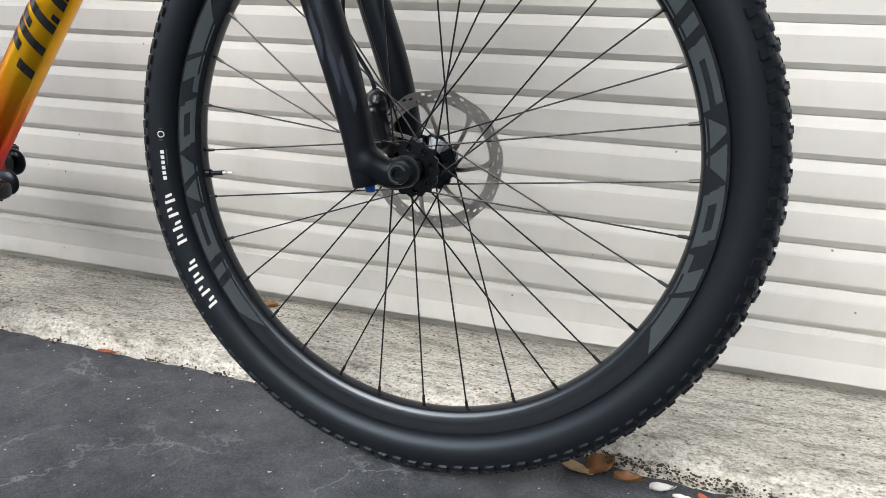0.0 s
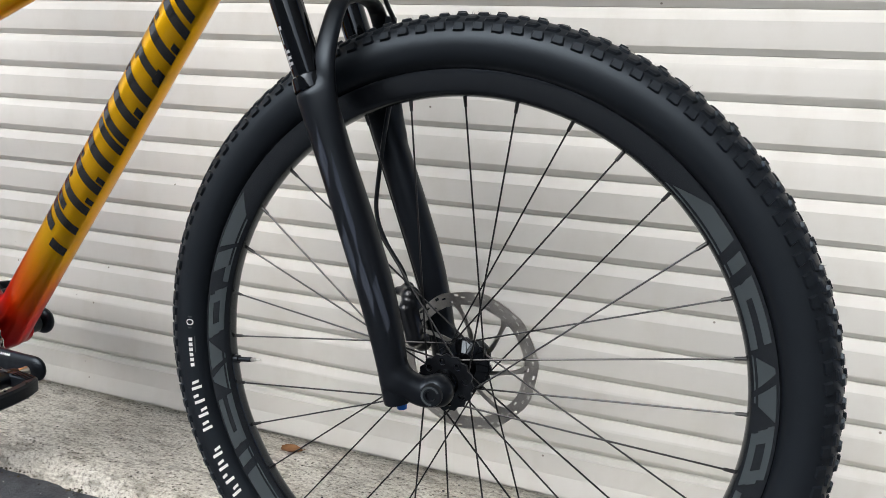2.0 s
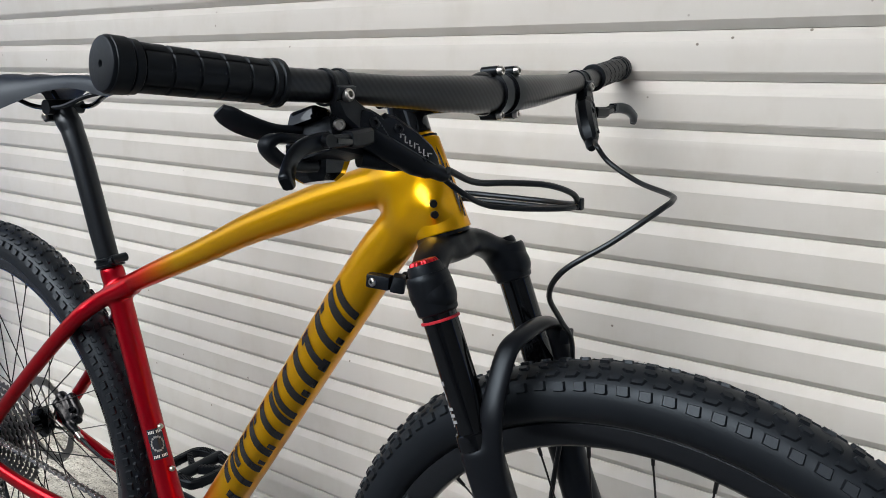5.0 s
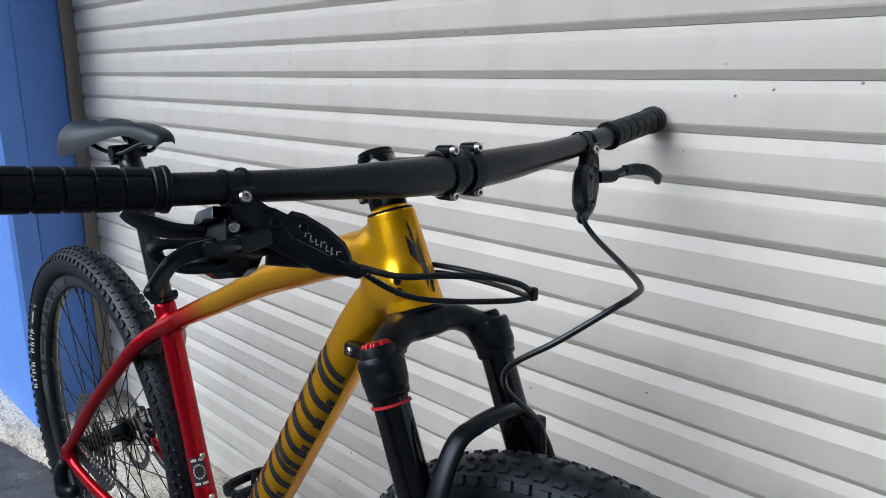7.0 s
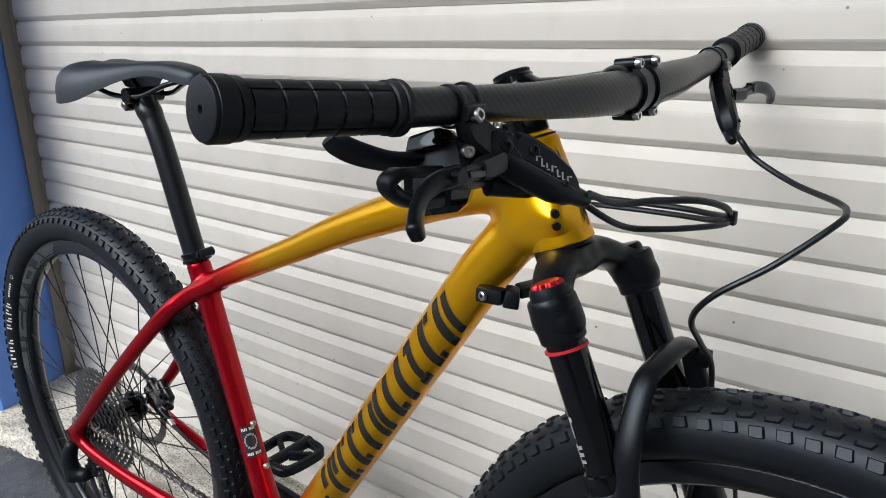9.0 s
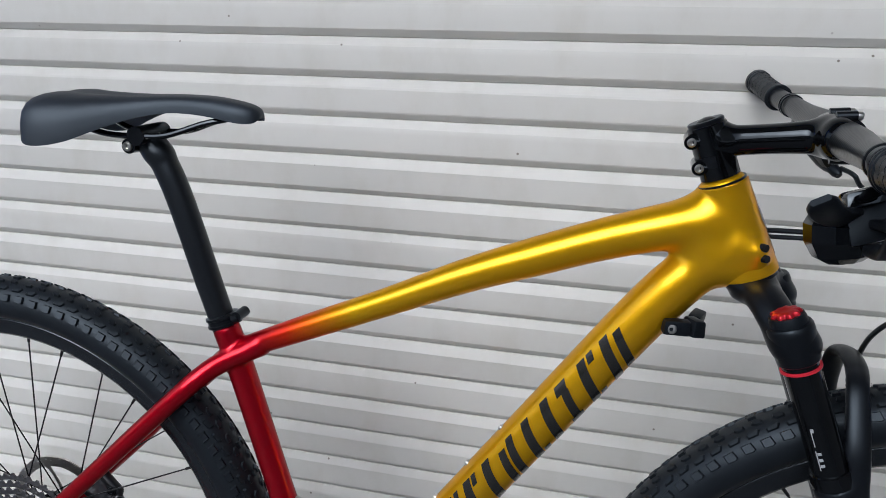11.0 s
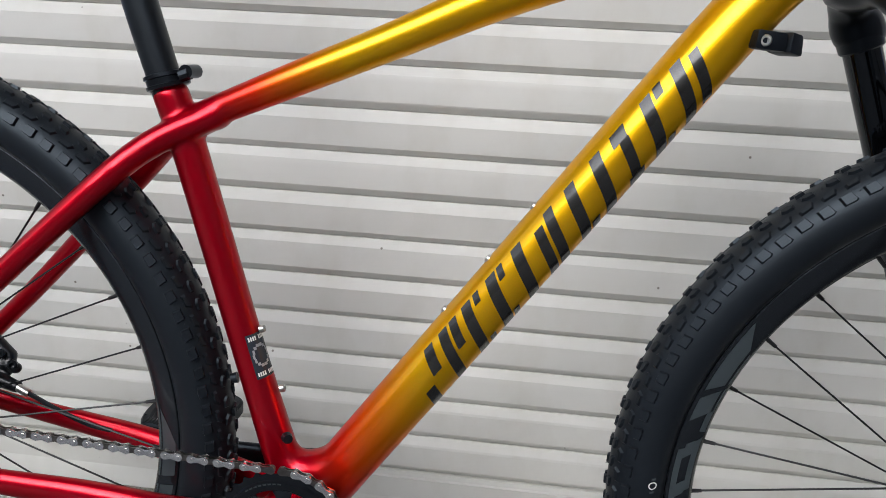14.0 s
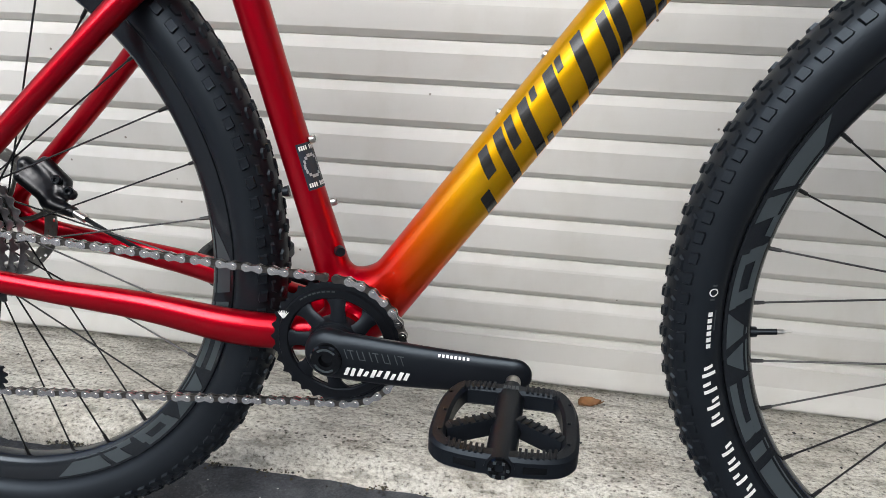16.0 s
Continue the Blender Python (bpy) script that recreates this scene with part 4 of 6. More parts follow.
def wheel(name, c, make, flange, phase, text_angle, rim_angle, lacing, fat, label):
    tyre = tyre_profile(fat)
    bm = bmesh.new()
    rim = make(name, lathe(bm, RIM_PROFILE, c, sides=160, closed=True), RIM_CARBON, label)
    bm = bmesh.new()
    part("tyre", lathe(bm, tyre, c, sides=160), RUBBER, rim, "black rubber tyre")
    part("tread", tread(c, tyre), RUBBER, rim, "low black tread knobs with moulding hairs")
    left, right, fl, fr = flange
    hub = bmesh.new()
    lathe(hub, [(0.0, right - 0.016), (0.009, right - 0.016), (0.0135, right - 0.010), (0.015, right - 0.004), (fr, right - 0.002), (fr, right + 0.002), (0.0165, right + 0.007), (0.0135, 0.0), (0.0165, left - 0.007), (fl, left - 0.002), (fl, left + 0.002), (0.017, left + 0.006), (0.017, left + 0.012), (0.010, left + 0.016), (0.0, left + 0.016)], c, sides=40)
    part("hub", hub, BLACK_GLOSS, rim, "gloss black alloy hub")
    for i in range(32):
        a = phase + 2 * math.pi * i / 32
        side, fr_ = (right, fr) if i % 2 == lacing[0] else (left, fl)
        turn = 1 if i % 4 in lacing[1] else -1
        fa = a + turn * radians(70)
        rr = fr_ - 0.003
        p0 = Vector((c[0] + rr * math.cos(fa), side + (0.0018 if turn > 0 else -0.0018), c[2] + rr * math.sin(fa)))
        p1 = Vector((c[0] + 0.292 * math.cos(a), math.copysign(0.003, side), c[2] + 0.292 * math.sin(a)))
        bm = bmesh.new()
        rod(bm, p0, p1, 0.0010, 6)
        d = (p0 - p1).normalized()
        rod(bm, p1 - d * 0.003, p1 + d * 0.0110, 0.0022, 8, 0.0018)
        part("spoke", bm, SPOKE_BLACK, rim)
    va = phase + math.pi + math.pi / 32
    at = lambda r: (c[0] + r * math.cos(va), 0.0, c[2] + r * math.sin(va))
    bm = bmesh.new()
    rod(bm, at(0.293), at(0.286), 0.0055, 12, 0.005)
    rod(bm, at(0.287), at(0.268), 0.0030, 12)
    part("valve", bm, BLACK_ALLOY, rim, "black tubeless valve")
    bm = bmesh.new()
    rod(bm, at(0.269), at(0.262), 0.0024, 10)
    rod(bm, at(0.262), at(0.255), 0.0013, 8)
    part("valve_tip", bm, STEEL, rim, "bright steel valve tip")
    # short bars stand in for the makers' names
    ty = lambda r: profile_y(tyre, r) - 0.0005
    ry = lambda r: profile_y(RIM_PROFILE, r) - 0.0004
    for k in range(9):
        if k == 4:
            continue
        a0 = text_angle + radians(27.0 - 3.0 * k)
        part("tyre_print", ring_patch(c, ty, 0.3268, 0.3392, a0, a0 - radians(0.62), radians(0.4)), DECAL_WHITE, rim, "white printed bar")
        low, high = ((0.3268, 0.3335), (0.3320, 0.3392), (0.3290, 0.3370))[k % 3]
        part("tyre_print", ring_patch(c, ty, low, high, a0 - radians(1.25), a0 - radians(1.85), radians(0.4)), DECAL_WHITE, rim, "white printed bar")
    for k in range(6):
        a0 = text_angle - radians(2.0 + 1.1 * k)
        part("tyre_print", ring_patch(c, ty, 0.3307, 0.3347, a0, a0 - radians(0.75), 0.0, 2), DECAL_WHITE, rim, "small white printed bar")
    part("tyre_print", ring_patch(c, ty, 0.3275, 0.3287, text_angle - radians(5), text_angle - radians(8.5)), DECAL_GREY, rim, "small grey printed bar")
    a0 = text_angle - radians(11.6)
    cx, cz = c[0] + 0.3330 * math.cos(a0), c[2] + 0.3330 * math.sin(a0)
    bm = bmesh.new()
    loop0 = [bm.verts.new((x, ty(math.hypot(x - c[0], z - c[2])), z)) for x, z in circle(cx, cz, 0.0040, 20)]
    loop1 = [bm.verts.new((x, ty(math.hypot(x - c[0], z - c[2])), z)) for x, z in circle(cx, cz, 0.0029, 20)]
    for k in range(20):
        bm.faces.new((loop0[k], loop0[(k + 1) % 20], loop1[(k + 1) % 20], loop1[k]))
    part("tyre_print", bm, DECAL_WHITE, rim, "small white printed ring")
    for a1 in (a0 + radians(1.35), a0 - radians(1.0)):
        part("tyre_print", ring_patch(c, ty, 0.3310, 0.3350, a1, a1 - radians(0.35), 0.0, 2), DECAL_GREY, rim, "small grey printed bar")
    for centre in (math.pi, 0.0):
        a = centre + rim_angle
        for q0, q1, i0, i1, o0, o1 in RIM_SHAPES:
            bm = ring_quad(c, ry, 0.2965 + 0.0185 * q0, 0.2965 + 0.0185 * q1, [a + radians(v) for v in (i0, i1, o0, o1)])
            part("rim_print", bm, DECAL_GREY, rim, "grey printed block")
    return rim


front_wheel = wheel("front_wheel", FRONT, steered, (0.020, -0.032, 0.029, 0.026), radians(2.0), radians(190), radians(8.2), (1, (1, 2)), 1.045, "carbon front wheel with black spokes")
rear_wheel = wheel("rear_wheel", REAR, fixed, (0.034, -0.016, 0.029, 0.029), radians(6.2), radians(152), radians(-34), (0, (2, 3)), 1.0, "carbon rear wheel with black spokes")
for y, r in ((-0.0355, 0.0300), (0.0215, 0.0310)):
    scallop = [(FRONT[0] + q * math.cos(a), FRONT[2] + q * math.sin(a)) for a, q in ((2 * math.pi * k / 64, r + 0.0014 * math.cos(16 * 2 * math.pi * k / 64)) for k in range(64))]
    holes = [circle(FRONT[0] + 0.0225 * math.cos(a), FRONT[2] + 0.0225 * math.sin(a), 0.0038, 12) for a in (2 * math.pi * k / 8 + 0.2 for k in range(8))]
    part("hub_flange", plate(scallop, holes, y, 0.0035), BLACK_ALLOY, front_wheel, "black drilled hub flange")
ROTOR_STEEL = material("brushed_rotor_steel", (0.44, 0.42, 0.385), rough=0.28, metal=1.0, noise_scale=500, amount=0.2, bump=0.05, bump_scale=900)
for c, y, w in ((FRONT, 0.034, front_wheel), (REAR, 0.046, rear_wheel)):
    part("brake_rotor", rotor(c, y), ROTOR_STEEL, w, "perforated steel disc brake rotor")
    for k in range(7):
        part("rotor_arm", rotor_arm(c, y, k), ROTOR_STEEL, w)
    bm = bmesh.new()
    lathe(bm, [(0.015, -0.0009), (0.024, -0.0009), (0.024, 0.0009), (0.015, 0.0009)], (c[0], y, c[2]), sides=32, closed=True)
    part("rotor_hub", bm, ROTOR_STEEL, w)
for c, y, w in ((FRONT, 0.033, front_wheel), (REAR, 0.045, rear_wheel)):
    bm = bmesh.new()
    lathe(bm, [(0.012, -0.004), (0.021, -0.004), (0.021, 0.003), (0.012, 0.005)], (c[0], y, c[2]), sides=24, closed=True)
    part("rotor_lockring", bm, BLACK_ALLOY, w)


COG_STEEL = material("oiled_cog_steel", (0.20, 0.20, 0.205), rough=0.3, metal=0.95, noise_scale=220, amount=0.4)


def sprocket(k):
    bm = bmesh.new()
    u = k / 11
    r, y = 0.0205 + 0.0735 * (u ** 1.35), -0.0625 + 0.040 * u
    n = int(10 + 36 * u ** 1.35) * 4
    inner = max(0.0160, r - 0.0075)
    layers = []
    for yy in (y - 0.0009, y + 0.0009):
        layer = []
        for q in range(n):
            a = 2 * math.pi * q / n
            rr = r + (0.0022 if q % 4 in (0, 1) else -0.0022)
            layer.append((bm.verts.new((REAR[0] + rr * math.cos(a), yy, REAR[2] + rr * math.sin(a))), bm.verts.new((REAR[0] + inner * math.cos(a), yy, REAR[2] + inner * math.sin(a)))))
        layers.append(layer)
    top, low = layers
    for q in range(n):
        w = (q + 1) % n
        bm.faces.new((top[q][0], top[w][0], top[w][1], top[q][1]))
        bm.faces.new((low[q][0], low[q][1], low[w][1], low[w][0]))
        bm.faces.new((top[q][0], low[q][0], low[w][0], top[w][0]))
        bm.faces.new((top[q][1], top[w][1], low[w][1], low[q][1]))
    return bm


for k in range(12):
    part("sprocket", sprocket(k), COG_STEEL, rear_wheel, "dark steel sprocket" if k < 11 else "large dark steel sprocket")
bm = bmesh.new()
lathe(bm, [(0.009, -0.068), (0.014, -0.067), (0.0165, -0.060), (0.0165, -0.018), (0.012, -0.018)], REAR, sides=24)
part("freehub", bm, BLACK_ALLOY, rear_wheel)
bm = bmesh.new()
rod(bm, (REAR[0], -0.084, REAR[2]), (REAR[0], 0.084, REAR[2]), 0.0065, 16)
rod(bm, (REAR[0], -0.086, REAR[2]), (REAR[0], -0.081, REAR[2]), 0.009, 16)
fixed("rear_axle", bm, BLACK_ALLOY, "black rear thru-axle")

# fork
LEG = 0.068


def on_leg(z, y, ahead=0.0, r=None):
    """A point of the line of the fork legs at a height."""
    p = (-0.4605 + (0.7305 - z) * 0.394 + ahead, y, z)
    return p if r is None else (*p, r)


def fork_lower_mesh():
    limbs = []
    for s in (-1, 1):
        y = s * LEG
        limbs += [[on_leg(0.618, y, 0, 0.0192), on_leg(0.560, y, 0, 0.0186), on_leg(0.500, y, 0, 0.0194), on_leg(0.440, y, -0.001, 0.0192), on_leg(0.390, y, -0.005, 0.0176), on_leg(0.355, y, -0.010, 0.0160), on_leg(0.340, y, -0.013, 0.0154)],
                  ([on_leg(0.340, y, -0.004, 0.0150), (FRONT[0] - 0.014, s * 0.0625, FRONT[2] - 0.003, 0.0158), (FRONT[0] + 0.001, s * 0.0600, FRONT[2], 0.0172)], (1, 0.92, 1))]
    side = [(-0.4045, -0.022, 0.7180, 0.0056), (-0.4070, -0.042, 0.7100, 0.0056), (-0.4065, -0.0595, 0.6850, 0.0058), (-0.4050, -0.0725, 0.6540, 0.0062), (-0.4020, -0.0745, 0.6180, 0.0066), (-0.3965, -0.0720, 0.5800, 0.0060)]
    limbs.append(([(x, -y, z, r) for x, y, z, r in side[::-1]] + [(-0.4040, 0, 0.7200, 0.0056)] + side, (1.85, 1, 1)))
    cuts = [[on_leg(0.642, s * LEG, 0, 0.0164), on_leg(0.630, s * LEG, 0, 0.0164)] for s in (-1, 1)]
    cuts += [[(FRONT[0], s * 0.080, FRONT[2], 0.0075), (FRONT[0], s * 0.070, FRONT[2], 0.0075)] for s in (-1, 1)]
    return sculpt(limbs, cuts, blend=0.010, step=0.0030, steps=9)


def fork_crown_mesh():
    limbs = [([(-0.5045, 0, 0.7885, 0.0268), (-0.5015, 0, 0.7815, 0.0258)], (1, 1, 0.50))]
    for s in (-1, 1):
        limbs += [([(-0.4995, s * 0.014, 0.7845, 0.0150), (-0.4925, s * 0.037, 0.7815, 0.0136), (-0.4835, s * 0.056, 0.7710, 0.0136), on_leg(0.7560, s * LEG, 0, 0.0155)], (1.35, 1, 1)),
                  [on_leg(0.762, s * LEG, 0, 0.0186), on_leg(0.755, s * LEG, 0, 0.0186)]]
    return sculpt(limbs, [], blend=0.010, step=0.0028, steps=12)


fork = steered("fork", fork_lower_mesh(), BLACK_MATT, "matt black suspension fork with arch")
LEG_SKIN = surface(fork.data)
part("crown", fork_crown_mesh(), BLACK_MATT, fork, "matt black fork crown")
axis_leg = Vector((0.3665, 0, -0.9304))
for s in (-1, 1):
    bm = bmesh.new()
    rod(bm, on_leg(0.765, s * LEG), on_leg(0.60, s * LEG), 0.0161, 40)
    part("stanchion", bm, BLACK_GLOSS, fork, "gloss black fork stanchion")
    bm = bmesh.new()
    rim = ((0.7705, 0.0150), (0.7735, 0.0165), (0.7742, 0.0185), (0.7725, 0.0199), (0.7680, 0.0204), (0.7560, 0.0199), (0.7460, 0.0191), (0.7415, 0.0188), (0.7400, 0.0174))
    sweep(bm, [on_leg(z, s * LEG, 0, r) for z, r in rim], 40)
    part("crown_sleeve", bm, BLACK_MATT, fork)
    bm = bmesh.new()
    top = Vector(on_leg(0.637, s * LEG))
    sweep(bm, [(*(top - axis_leg * 0.002), 0.0172), (*(top - axis_leg * 0.001), 0.0184), (*(top + axis_leg * 0.003), 0.0190), (*(top + axis_leg * 0.012), 0.0194)], 40)
    part("dust_seal", bm, BLACK_GLOSS, fork, "black rubber dust seal")
    bm = bmesh.new()
    sweep(bm, [on_leg(z, s * LEG, d, r) for z, d, r in ((0.385, -0.0056, 0.0168), (0.360, -0.0093, 0.0158), (0.335, -0.0138, 0.0152), (0.3185, -0.0166, 0.0146), (0.3172, -0.0168, 0.0138))], 32)
    part("leg_foot", bm, BLACK_MATT, fork)
bm = bmesh.new()
p = Vector(on_leg(0.7345, -LEG))
sweep(bm, [(*(p - axis_leg * 0.0014), 0.0162), (*(p - axis_leg * 0.001), 0.0180), (*(p + axis_leg * 0.001), 0.0180), (*(p + axis_leg * 0.0014), 0.0162)], 36)
part("travel_ring", bm, RED_RUBBER, fork, "red rubber travel ring")
bm = bmesh.new()
cap = Vector(on_leg(0.7795, -LEG))
sweep(bm, [(*(cap + axis_leg * 0.006), 0.0165), (*cap, 0.0160), (*(cap - axis_leg * 0.003), 0.0150)], 24)
part("knob_base", bm, PLASTIC, fork)
bm = bmesh.new()
u, v = Vector((0.9304, 0, 0.3665)), Vector((0, 1, 0))
rings = []
for h, r, wave in ((0.001, 0.0128, 0.0012), (-0.0040, 0.0126, 0.0014), (-0.0062, 0.0112, 0.0012), (-0.0072, 0.0080, 0.0004), (-0.0066, 0.0040, 0.0), (-0.0066, 0.0002, 0.0)):
    rings.append([bm.verts.new(cap + axis_leg * h + (u * math.cos(a) + v * math.sin(a)) * (r + wave * math.cos(9 * a))) for a in (2 * math.pi * k / 72 for k in range(72))])
for a, b in zip(rings, rings[1:]):
    for k in range(72):
        bm.faces.new((a[k], a[(k + 1) % 72], b[(k + 1) % 72], b[k]))
part("lockout_knob", bm, RED_ANO, fork, "red anodised lockout knob")
bm = bmesh.new()
cap = Vector(on_leg(0.7790, LEG))
sweep(bm, [(*(cap + axis_leg * 0.004), 0.0135), (*cap, 0.0130), (*(cap - axis_leg * 0.003), 0.0110)], 20)
part("air_cap", bm, BLACK_ALLOY, fork, "black air cap")
bm = bmesh.new()
foot = Vector(on_leg(0.320, -LEG, -0.012))
rod(bm, foot, foot + Vector((0.1, 0, -1)) * 0.0085, 0.0060, 14, 0.0052)
part("rebound_knob", bm, BLUE_ANO, fork, "blue anodised rebound knob")
bm = bmesh.new()
rod(bm, (FRONT[0], -0.074, FRONT[2]), (FRONT[0], 0.079, FRONT[2]), 0.0068, 16)
lathe(bm, [(0.0, -0.0745), (0.0048, -0.0745), (0.0055, -0.0778), (0.0108, -0.0778), (0.0115, -0.0765), (0.0115, -0.0700)], FRONT, sides=28)
part("front_axle", bm, BLACK_ALLOY, fork, "black thru-axle with hex socket")
bm = bmesh.new()
lathe(bm, [(0.0078, -0.0781), (0.0100, -0.0781)], FRONT, sides=28, start=0.5, span=4.4)
part("axle_print", bm, DECAL_GREY, fork)
ST2_D = (0.3665, 0, -0.9304)
for a, s0, s1, w in ((-12, 0.048, 0.052, 10), (-12, 0.052, 0.066, 3), (-14, 0.070, 0.090, 3), (-10, 0.072, 0.075, 12), (-10, 0.078, 0.081, 12), (-10, 0.084, 0.087, 12), (26, 0.034, 0.044, 3), (30, 0.050, 0.053, 12), (30, 0.056, 0.059, 12), (30, 0.062, 0.066, 12)):
    part("stanchion_print", patch(on_leg(0.7305, -LEG), ST2_D, (-0.25, -0.95, -0.1), (0.9304, 0, 0.3665), s0, s1, radians(a), radians(a + w), 0.0161), DECAL_SILVER, fork, "silver printed bar")
for s0, s1, a, b, sl in ((0.165, 0.200, -20, 6, 0.03), (0.19, 0.27, 10, 24, 0.03), (0.255, 0.300, -30, -6, 0.02), (0.29, 0.335, -5, 14, 0.02), (0.31, 0.36, 20, 40, 0.01)):
    part("leg_print", patch(on_leg(0.7305, -LEG), ST2_D, (-0.02, -1, 0), (0.9304, 0, 0.3665), s0, s1, radians(a), radians(b), 0.0226, sl, lift=0.0005, onto=LEG_SKIN), DECAL_DIM, fork, "dim gloss printed shard")

# front calliper on the inside of the leg, rear one between the stays
CALLIPER_BODY = material("calliper_body", (0.005, 0.006, 0.008), rough=0.3, metal=0.3, coat=0.3)
cal = steered("front_calliper", sculpt([[(-0.352, 0.040, 0.398, 0.011), (-0.345, 0.042, 0.372, 0.013), (-0.336, 0.042, 0.345, 0.011)], [(-0.360, 0.050, 0.405, 0.007), (-0.345, 0.055, 0.362, 0.010)], [(-0.352, 0.030, 0.385, 0.010), (-0.341, 0.030, 0.352, 0.010)], [(-0.372, 0.048, 0.400, 0.005), (-0.352, 0.040, 0.402, 0.006)]], blend=0.006, step=0.0022), CALLIPER_BODY, "black front brake calliper")
cal = fixed("rear_calliper", sculpt([[(-1.336, 0.048, 0.392, 0.009), (-1.318, 0.050, 0.372, 0.012), (-1.300, 0.050, 0.356, 0.008)], [(-1.338, 0.040, 0.380, 0.008), (-1.312, 0.040, 0.360, 0.008)], [(-1.318, 0.056, 0.392, 0.008), (-1.296, 0.054, 0.372, 0.008)], [(-1.296, 0.050, 0.362, 0.0075), (-1.283, 0.045, 0.362, 0.006)], [(-1.310, 0.040, 0.352, 0.008), (-1.278, 0.036, 0.345, 0.0065)]], blend=0.006, step=0.0022), CALLIPER_BODY, "black rear brake calliper")
bm = bmesh.new()
rod(bm, (-1.278, 0.035, 0.346), (-1.262, 0.034, 0.339), 0.0045, 14)
part("hose_nut", bm, STEEL, cal, "bright hose nut")
for x, z in ((-1.298, 0.378), (-1.285, 0.366)):
    bm = bmesh.new()
    bolt(bm, (x, 0.044, z), (0.3, -1, 0.3), 0.0055, 0.005)
    part("calliper_bolt", bm, BLACK_ALLOY, cal)

# headset, stem and handlebar
bm = bmesh.new()
for a, b, r in (((-0.5405, 0, 0.882), (-0.5412, 0, 0.8838), 0.0222), ((-0.5412, 0, 0.8838), (-0.5475, 0, 0.900), 0.0162), ((-0.5475, 0, 0.899), (-0.5515, 0, 0.909), 0.0182)):
    rod(bm, a, b, r, 32)
headset = steered("headset", bm, BLACK_ALLOY, "black headset cover and spacers")
bm = bmesh.new()
sweep(bm, [(-0.5072, 0, 0.7962, 0.0262), (-0.5055, 0, 0.7918, 0.0264)], 36)
part("lower_cup", bm, BLACK_ALLOY, headset)
stem = steered("stem", sculpt([[(-0.5525, 0, 0.9165, 0.0172), (-0.5560, 0, 0.9255, 0.0172)], ([(-0.548, 0, 0.920, 0.0125), (-0.500, 0, 0.925, 0.0120), (-0.462, 0, 0.929, 0.0140)], (1, 1.1, 1.15)), ([(-0.452, -0.019, 0.930, 0.0195), (-0.452, 0.019, 0.930, 0.0195)], (0.9, 1, 1))], blend=0.010, step=0.0026), BLACK_GLOSS, "gloss black alloy stem")
bm = bmesh.new()
up = Vector((-0.3665, 0, 0.9304))
top = Vector((-0.5615, 0, 0.9370))
sweep(bm, [(-0.5424, 0, 0.8868, 0.0166), (-0.5428, 0, 0.8878, 0.0182), (-0.5605, 0, 0.9340, 0.0182), (-0.5609, 0, 0.9350, 0.0172)], 32)
part('steerer_clamp', bm, BLACK_GLOSS, stem)
bm = bmesh.new()
sweep(bm, [(*(top - up * 0.002), 0.0165), (*(top + up * 0.001), 0.0168), (*(top + up * 0.002), 0.0155), (*(top + up * 0.0018), 0.008), (*(top - up * 0.0005), 0.007)], 28)
part("top_cap", bm, BLACK_ALLOY, stem, "black top cap")
for y in (-0.0105, 0.0105):
    bm = bmesh.new()
    for k in range(19):
        a = radians(-95 + 190 * k / 18)
        for w in (-0.006, 0.006):
            bm.verts.new((-0.447 + 0.0188 * math.cos(a), y + w, 0.930 + 0.0188 * math.sin(a)))
        for w in (-0.006, 0.006):
            bm.verts.new((-0.447 + 0.0160 * math.cos(a), y + w, 0.930 + 0.0160 * math.sin(a)))
    bm.verts.ensure_lookup_table()
    for k in range(18):
        q, w = [bm.verts[4 * k + j] for j in range(4)], [bm.verts[4 * k + 4 + j] for j in range(4)]
        for i, j in ((0, 1), (1, 3), (3, 2), (2, 0)):
            bm.faces.new((q[i], q[j], w[j], w[i]))
    part("faceplate", bm, BLACK_ALLOY, stem, "black faceplate strap")
    for dz, n in ((0.0185, 1), (-0.0185, -1)):
        bm = bmesh.new()
        rod(bm, (-0.456, y * 1.35, 0.930 + dz), (-0.4395, y * 1.35, 0.931 + dz * 1.02), 0.0046, 12)
        part("bolt_lug", bm, BLACK_ALLOY, stem)
        bm = bmesh.new()
        bolt(bm, (-0.4398, y * 1.35, 0.931 + dz * 1.02), (1, 0, 0.05 * n), 0.0040, 0.0050)
        part("stem_bolt", bm, STEEL, stem, "bright socket bolt")
for z, x in ((0.9195, -0.5725), (0.8960, -0.5635)):
    bm = bmesh.new()
    rod(bm, (x, -0.016, z), (x, 0.016, z), 0.0068, 14)
    rod(bm, (x, -0.011, z), (x + 0.012, -0.009, z + 0.003), 0.0062, 10)
    rod(bm, (x, 0.011, z), (x + 0.012, 0.009, z + 0.003), 0.0062, 10)
    part("pinch_lug", bm, BLACK_GLOSS, stem)
    bm = bmesh.new()
    bolt(bm, (x, -0.0155, z), (0, -1, 0), 0.0042, 0.003)
    part("pinch_bolt", bm, STEEL, stem, "bright pinch bolt")
BAR = [(-0.4795, -0.355, 0.953, 0.0111), (-0.4705, -0.270, 0.9435, 0.0111), (-0.4610, -0.197, 0.9385, 0.0111), (-0.4535, -0.130, 0.9340, 0.0122), (-0.4485, -0.075, 0.9315, 0.0148), (-0.447, -0.035, 0.930, 0.0159), (-0.447, 0, 0.930, 0.0159)]
BAR = BAR + [(x, -y, z, r) for x, y, z, r in BAR[-2::-1]]
